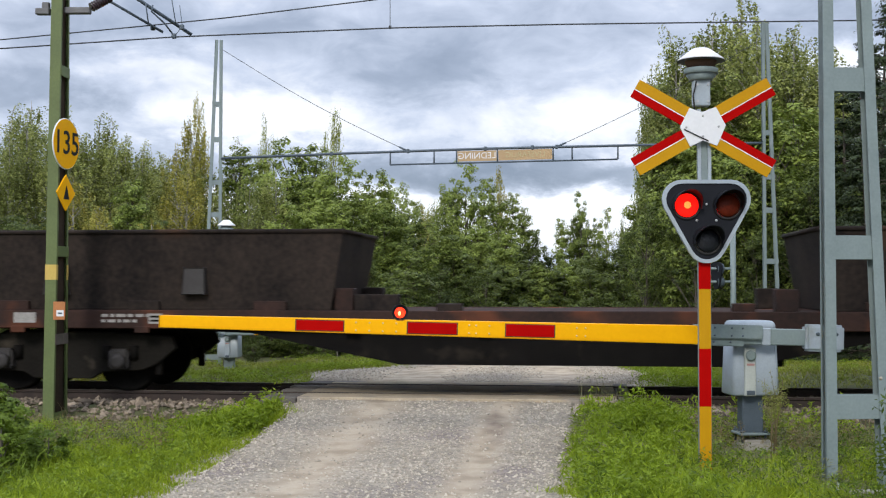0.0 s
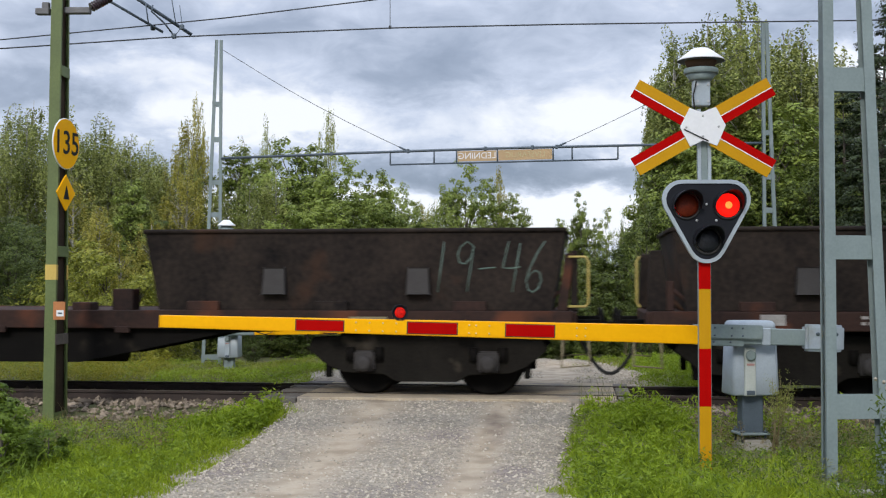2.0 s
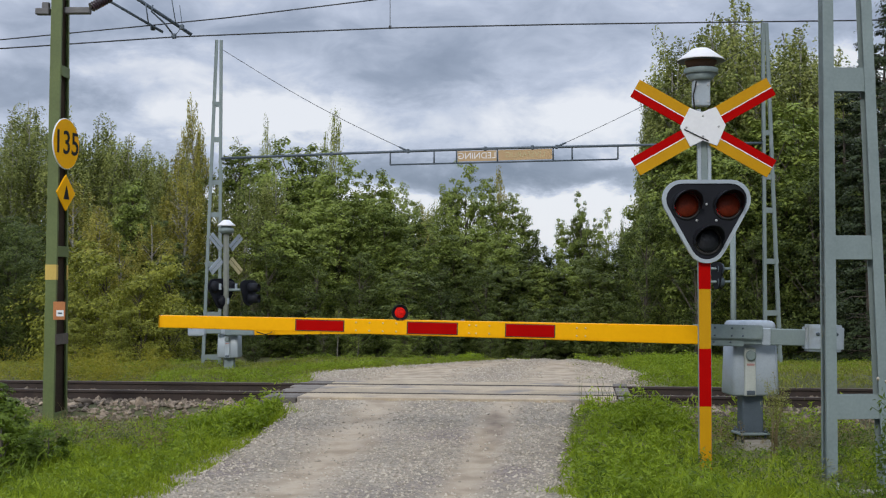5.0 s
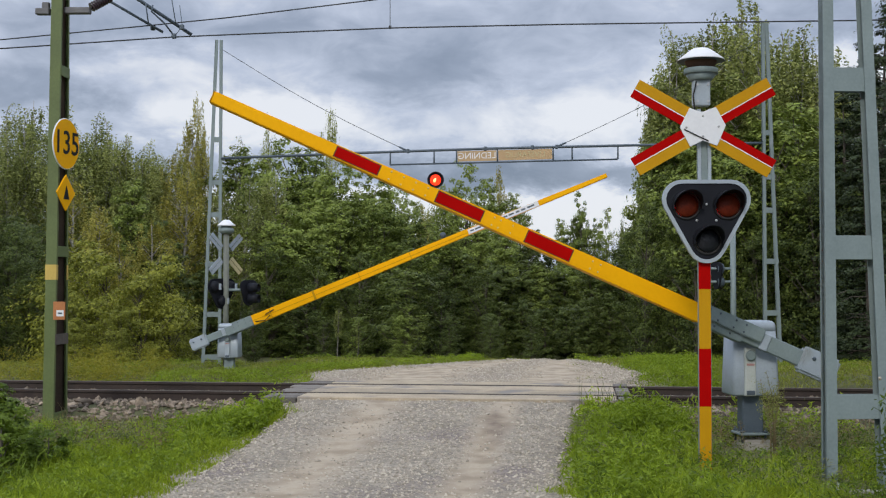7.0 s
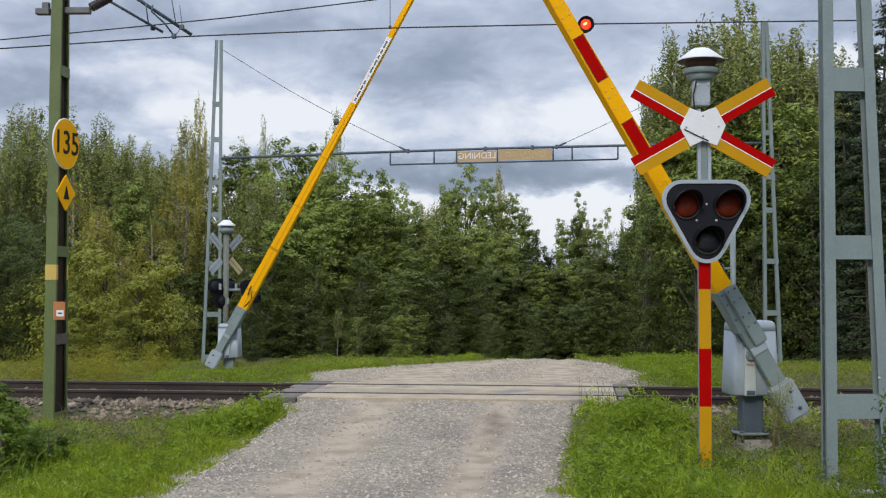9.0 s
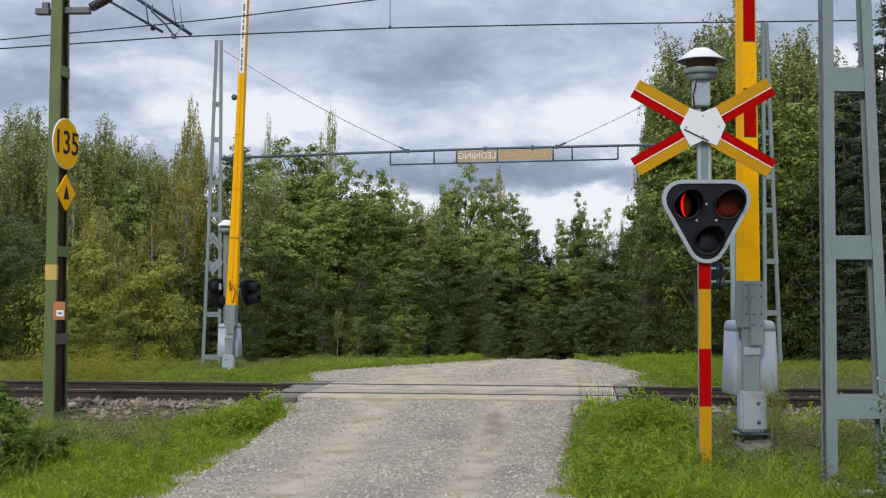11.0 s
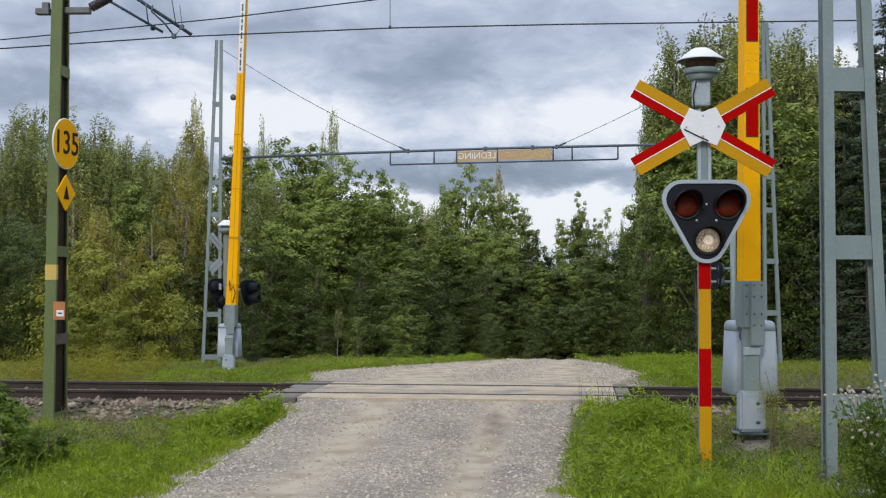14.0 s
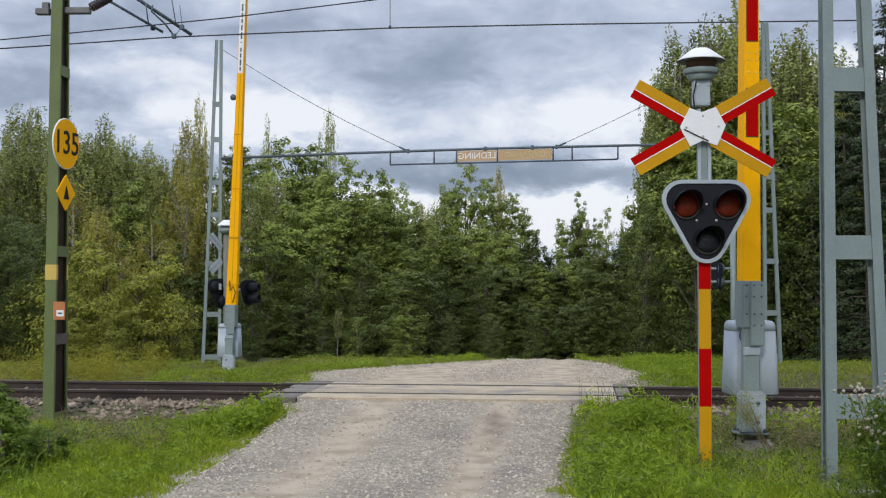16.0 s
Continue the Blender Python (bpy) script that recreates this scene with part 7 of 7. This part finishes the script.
wx, wy = scatter(260, -5.5, -1.6, 20.6, 23.5, lambda x, y: (off_road(x, y) > 0.1) & (across(x, y) > 2.3), rng_w)
build_weeds("weeds", "low weeds on the crest beyond the track", wx, wy, 0.05 + 0.10 * rng_w.random(len(wx)), 60, 0.020, M_WEED, rng_w, 0.13)
wx, wy = scatter(900, 1.4, 5.2, 10.2, 15.2, lambda x, y: (off_road(x, y) > 0.02) & (across(x, y) < -2.4) & (rng_w.random(len(x)) < 0.12 + 0.8 * ((x > 2.75) & (np.sin(x * 3.1 + 1) * np.cos(y * 2.7) > -0.1)) + 0.5 * (off_road(x, y) < 0.35)) & (np.hypot(x - 3.55, y - 13.3) > 0.5), rng_w)
build_weeds("weeds", "dull grey-green weeds and withered stalks in the verge", wx, wy, 0.12 + 0.24 * rng_w.random(len(wx)), 46, 0.018, M_DULL, rng_w, 0.08)
wx, wy = scatter(260, 2.9, 5.0, 13.2, 15.6, lambda x, y: np.hypot(x - 3.55, y - 13.3) > 0.5, rng_w)
build_weeds("weeds", "withered brown stalks beside the ballast", wx, wy, 0.10 + 0.28 * rng_w.random(len(wx)), 30, 0.016, M_DRY, rng_w, 0.06)
wx, wy = scatter(260, -4.8, -3.1, 13.0, 15.0, lambda x, y: (off_road(x, y) > 0.5) & (rng_w.random(len(x)) < 0.8), rng_w)
build_weeds("weeds", "withered brown weeds round the mast's foot", wx, wy, 0.10 + 0.20 * rng_w.random(len(wx)), 34, 0.017, M_DRY, rng_w, 0.08)
wx, wy = scatter(200, -5.0, -3.3, 12.6, 15.2, lambda x, y: off_road(x, y) > 0.5, rng_w)
build_weeds("weeds", "dull grey-green weeds round the mast's foot", wx, wy, 0.12 + 0.22 * rng_w.random(len(wx)), 40, 0.020, M_DULL, rng_w, 0.08)
for x, y, top, wd in ((-4.2, 11.3, 0.36, 1.1), (-4.6, 12.2, 0.50, 1.1), (-4.95, 13.2, 0.50, 1.2), (-4.1, 10.6, 0.16, 1.1), (-3.95, 11.9, 0.16, 1.1)):
    plant("n", x, y, top, wd)


def build_thistle():
    """A tall thistle close to the eye, with pale seed heads, that the wind bends into view."""
    rng = np.random.default_rng(3)
    t = thing("thistle", "tall leafy thistle with pale fluffy seed heads beside the lattice post", "thistle", pose(3.60, 9.5, -0.33))
    cents, heads = [], []
    for k in range(15):
        b = B()
        x0, y0 = rng.uniform(-0.06, 0.30), rng.uniform(-0.18, 0.15)
        h = rng.uniform(0.80, 1.22)
        pts = [(x0 + 0.10 * f * f * rng.uniform(-1, 1), y0, h * f) for f in (0, 0.35, 0.7, 1.0)]
        tube(b, pts, 0.007, 6, 0.003)
        part("stem", b, M_NETTLE, t)
        heads.append(pts[-1])
        for f in rng.uniform(0.1, 0.92, 16):
            cents.append((x0 + rng.normal(0, 0.07), y0 + rng.normal(0, 0.07), h * f))
    cents = np.array(cents)
    out = rng.normal(0, 1, cents.shape)
    v, q = leaf_cloud(cents, out / np.linalg.norm(out, axis=1)[:, None], 14, np.full(len(cents), 0.055), 0.030, rng, 1.0, 0.2, 0.3)
    part("leaves", (v.tolist(), [], q.tolist()), M_NETTLE, t)
    for p in heads:
        for k in range(5):
            b = B()
            c = Vector(p) + Vector(rng.normal(0, 0.035, 3))
            lathe(b, [(0.0001, -0.016), (0.012, -0.010), (0.010, 0.0), (0.016, 0.006), (0.008, 0.014), (0.0001, 0.02)], 7, Matrix.Translation(c) @ pose(0, 0, 0, rng.uniform(-50, 50), rng.uniform(-50, 50)))
            part("seed_head", b, M_FLOWER, t, "pale fluffy seed head")
    return t


thistle = build_thistle()


def build_spray():
    """A loose yellowing plant before the drive's stem."""
    rng = np.random.default_rng(8)
    t = thing("tall_weed", "tall yellowing weed with a loose spray of leaves", "weed", pose(3.72, 13.35, -0.34))
    cents = []
    for k in range(7):
        b = B()
        a = rng.uniform(-0.14, 0.14)
        h = rng.uniform(0.68, 0.98)
        pts = [(rng.uniform(-0.04, 0.04) + a * f, 0.02 * k * f, h * f) for f in (0, 0.4, 0.75, 1.0)]
        tube(b, pts, 0.005, 5, 0.002)
        part("stem", b, M_DRY, t)
        for f in rng.uniform(0.55, 1.0, 34):
            cents.append((a * f + rng.normal(0, 0.05), rng.normal(0, 0.05), h * f + rng.normal(0, 0.03)))
    cents = np.array(cents)
    out = rng.normal(0, 1, cents.shape)
    v, q = leaf_cloud(cents, out / np.linalg.norm(out, axis=1)[:, None], 7, np.full(len(cents), 0.030), 0.013, rng, 1.0, 0.2, 0.3)
    part("leaves", (v.tolist(), [], q.tolist()), M_SPRAY, t)
    return t


M_SPRAY = leaf_mat("yellow_green_spray", (0.34, 0.35, 0.10), (0.19, 0.21, 0.055))
spray = build_spray()


# ---- stones ----
def stones(name, label, category, x, y, z, r, material, rng):
    """Irregular eight-sided stones as one cloud."""
    n = len(x)
    base = np.array([[1, 0, 0], [-1, 0, 0], [0, 1, 0], [0, -1, 0], [0, 0, 1], [0, 0, -1]], float)
    tri = np.array([[0, 2, 4], [2, 1, 4], [1, 3, 4], [3, 0, 4], [2, 0, 5], [1, 2, 5], [3, 1, 5], [0, 3, 5]])
    v = base[None] * rng.uniform(0.55, 1.2, (n, 6, 1)) + rng.normal(0, 0.16, (n, 6, 3))
    a = rng.uniform(0, 2 * np.pi, n)
    ca, sa = np.cos(a)[:, None], np.sin(a)[:, None]
    v = np.stack([v[..., 0] * ca - v[..., 1] * sa, v[..., 0] * sa + v[..., 1] * ca, v[..., 2] * 0.75], -1) * r[:, None, None]
    v += np.stack([x, y, z + r * 0.2], -1)[:, None]
    f = (np.arange(n)[:, None, None] * 6 + tri[None]).reshape(-1, 3)
    ob = part(name, (v.reshape(-1, 3).tolist(), [], f.tolist()), material)
    return tagged(ob, label, category, "", "stuff")


def build_stones():
    rng = np.random.default_rng(9)
    n = 15000
    s = rng.uniform(-13, 12, n)
    o = np.where(rng.random(n) < 0.75, rng.uniform(-3.0, -0.2, n), rng.uniform(-0.2, 2.9, n))
    a = radians(TURN)
    x, y = np.cos(a) * s - np.sin(a) * o, 18.3 + np.sin(a) * s + np.cos(a) * o
    k = off_road(x, y) > 0.0
    x, y, o = x[k], y[k], o[k]
    big = rng.random(len(x)) < 0.05
    stones("ballast", "grey-brown crushed stone ballast", "ballast", x, y, ground_z(x, y), rng.uniform(0.022, 0.055, len(x)) * np.where(big, 1.45, 1.0), M_STONE, rng)
    bed = bpy.context.scene.objects["ballast"]
    shapes = []
    for k in range(8):
        b = B()
        for p in rng.normal(0, 1, (13, 3)):
            b.verts.new(Vector(p / np.linalg.norm(p)) * rng.uniform(0.75, 1.0))
        hull = bmesh.ops.convex_hull(b, input=b.verts[:])
        bmesh.ops.delete(b, geom=[g for g in hull["geom_interior"] if isinstance(g, bmesh.types.BMVert)], context="VERTS")
        me = bpy.data.meshes.new("stone")
        b.to_mesh(me)
        b.free()
        me.materials.append(M_BLOCK)
        shapes.append(me)
    for k in range(290):
        sv, ov = (rng.uniform(-9.2, -2.5), rng.uniform(-2.9, -1.35)) if k < 235 else (rng.uniform(2.9, 6.6), rng.uniform(-2.9, -1.4))
        r = rng.uniform(0.05, 0.085) * (1.75 if rng.random() < 0.13 else 1.0)
        c = along(sv, ov)
        ob = new("stone", shapes[k % 8])
        ob.parent = bed
        ob.matrix_basis = pose(c.x, c.y, float(ground_z(np.array(c.x), np.array(c.y))) + 0.25 * r, rng.uniform(-25, 25), rng.uniform(-25, 25), rng.uniform(0, 360)) @ Matrix.Diagonal((r * rng.uniform(0.9, 1.5), r * rng.uniform(0.8, 1.2), r * rng.uniform(0.55, 0.8), 1))
    x, y = scatter(80000, -3.6, 4.2, 8.8, 25.5, lambda x, y: (off_road(x, y) < 0.10 + 0.10 * np.sin(y * 3.1) + 0.30 * rng.random(len(x)) ** 3) & (np.abs(across(x, y)) > 1.5), rng)
    l, r = road_edges(y)
    u = (x - (l + r) / 2) / (r - l)
    ruts = np.exp(-((u + 0.19) / 0.12) ** 2) + np.exp(-((u - 0.24) / 0.085) ** 2)
    k = rng.random(len(x)) > 0.90 * ruts * (0.75 + 0.5 * patchy(x * 1.4, y * 0.9)) + 0.3 * (across(x, y) > 0)
    x, y = x[k], y[k]
    stones("gravel", "loose pale gravel on the road", "gravel", x, y, np.where(off_road(x, y) > 0.02, surface_z(x, y) + 0.012, road_z(x, y)), 0.005 + 0.020 * rng.random(len(x)) ** 2.0, M_GRAVEL, rng)


build_stones()


# ---- what moves ----
SPEED = 25.2
BOOM_NEAR = [(0, 1.65), (5.2, 1.65), (5.6, 2.8), (6.0, 8.4), (6.3, 13.0), (6.5, 15.8), (7.0, 23.6), (7.5, 31.6), (8.0, 40.9), (8.5, 49.9), (9.0, 59.4), (9.2, 62.9), (9.7, 72.0), (10.2, 80.4), (10.6, 86.0), (10.9, 89.2), (11.1, 90.2), (11.3, 90.4), (16.0, 90.4)]
BOOM_FAR = [(0, 0.35), (5.2, 0.35), (5.7, 2.2), (6.0, 6.0), (6.3, 10.4), (6.5, 13.6), (7.0, 22.1), (7.6, 33.2), (8.2, 44.9), (8.6, 53.1), (9.0, 61.1), (9.2, 64.8), (9.7, 74.0), (10.2, 81.5), (10.6, 86.2), (10.9, 87.4), (11.1, 87.8), (11.3, 87.9), (16.0, 87.9)]
LEFT_ON = [(-1.0, 0.25), (0.66, 1.05), (1.38, 1.75), (11.0, 11.53), (11.87, 12.25)]
RIGHT_ON = [(0.28, 0.64), (1.08, 1.42), (1.78, 2.22), (11.57, 11.93), (12.28, 12.36)]
WHITE_ON = [(13.55, 14.13), (14.9, 15.60)]


def flips(base, spans):
    """Turns a lens over at the start and end of each span, in three small steps."""
    rows, ang, step = [], 0.0, 0.0334
    lit = bool(spans and spans[0][0] < 0)
    ang = 180.0 if lit else 0.0
    rows.append((0.0, ang))
    for a, b in spans:
        for t in (a, b):
            if t <= 0:
                continue
            rows.append((t - step, ang))
            rows += [(t, ang + 60), (t + step, ang + 120), (t + 2 * step, ang + 180)]
            ang += 180
    rows.append((16.0, ang))
    return [(t, base @ pose(0, 0, 0, 0, 0, a)) for t, a in rows]


def motions():
    def end(t):
        return 0.76 - SPEED * (t - 0.01 - 0.01 * math.cos(2 * math.pi * (t - 0.5)) - 2.88)
    ts = [k * 0.5 for k in range(33)]
    for k, w in enumerate(wagons):
        walk(w, [(t, TRACK @ pose(end(t) - 10.2 - WAGON * k, 0, 0)) for t in ts])
    for boom, rows in ((boom_near, BOOM_NEAR), (boom_far, BOOM_FAR)):
        at = boom.matrix_basis.copy()
        walk(boom, [(t, at @ pose(0, 0, 0, 0, a, 0)) for t, a in rows])
    for lens, spans in ((red_left, LEFT_ON), (red_right, RIGHT_ON), (white_lens, WHITE_ON), (boom_lamp, [(-1.0, 0.30)] + [(0.745 * k - 0.05, 0.745 * k + 0.34) for k in range(1, 21)])):
        walk(lens, flips(lens.matrix_basis.copy(), spans))
    # wind in the birches and in the weeds
    for k, tr in enumerate(SWAYING):
        at = tr.matrix_basis.copy()
        f, p = 0.9 + 0.13 * (k % 5), 1.7 * k
        turn = Matrix.Translation(at.translation)
        rest = turn.inverted() @ at
        rows = []
        for q in range(33):
            t = 0.5 * q
            a = 0.8 * math.sin(f * t + p) + 0.35 * math.sin(2.3 * f * t + 2 * p)
            rows.append((t, turn @ pose(0, 0, 0, 0.4 * a, a, 0) @ rest))
        walk(tr, rows)
    at = thistle.matrix_basis.copy()
    lean = [(0, 3), (1, 4), (2, 1), (3, 0), (5, 2), (6.5, 3), (7.5, 2), (8.5, 1), (9.5, 4), (11, 2), (12, 1), (13, 4), (13.5, 0), (13.8, -12), (14.0, -19), (14.25, -9), (14.5, 3), (15.0, 4), (15.3, -6), (15.5, -12), (15.75, -11), (16.0, -15)]
    walk(thistle, [(t, at @ pose(0, 0, 0, 0, a, 0)) for t, a in lean])
    at = spray.matrix_basis.copy()
    lean = [(0, 1), (1, 0), (2, 7), (3, 4), (4, 1), (5, 3), (6.5, -1), (7.5, -2), (8.5, 4), (9.5, 6), (11, 2), (12, 0), (13, 8), (13.5, 0), (14.0, -2), (14.5, -2), (15.0, 5), (15.3, 4), (15.6, -6), (16.0, -30)]
    walk(spray, [(t, at @ pose(0, 0, 0, 0, a, 0)) for t, a in lean])


motions()
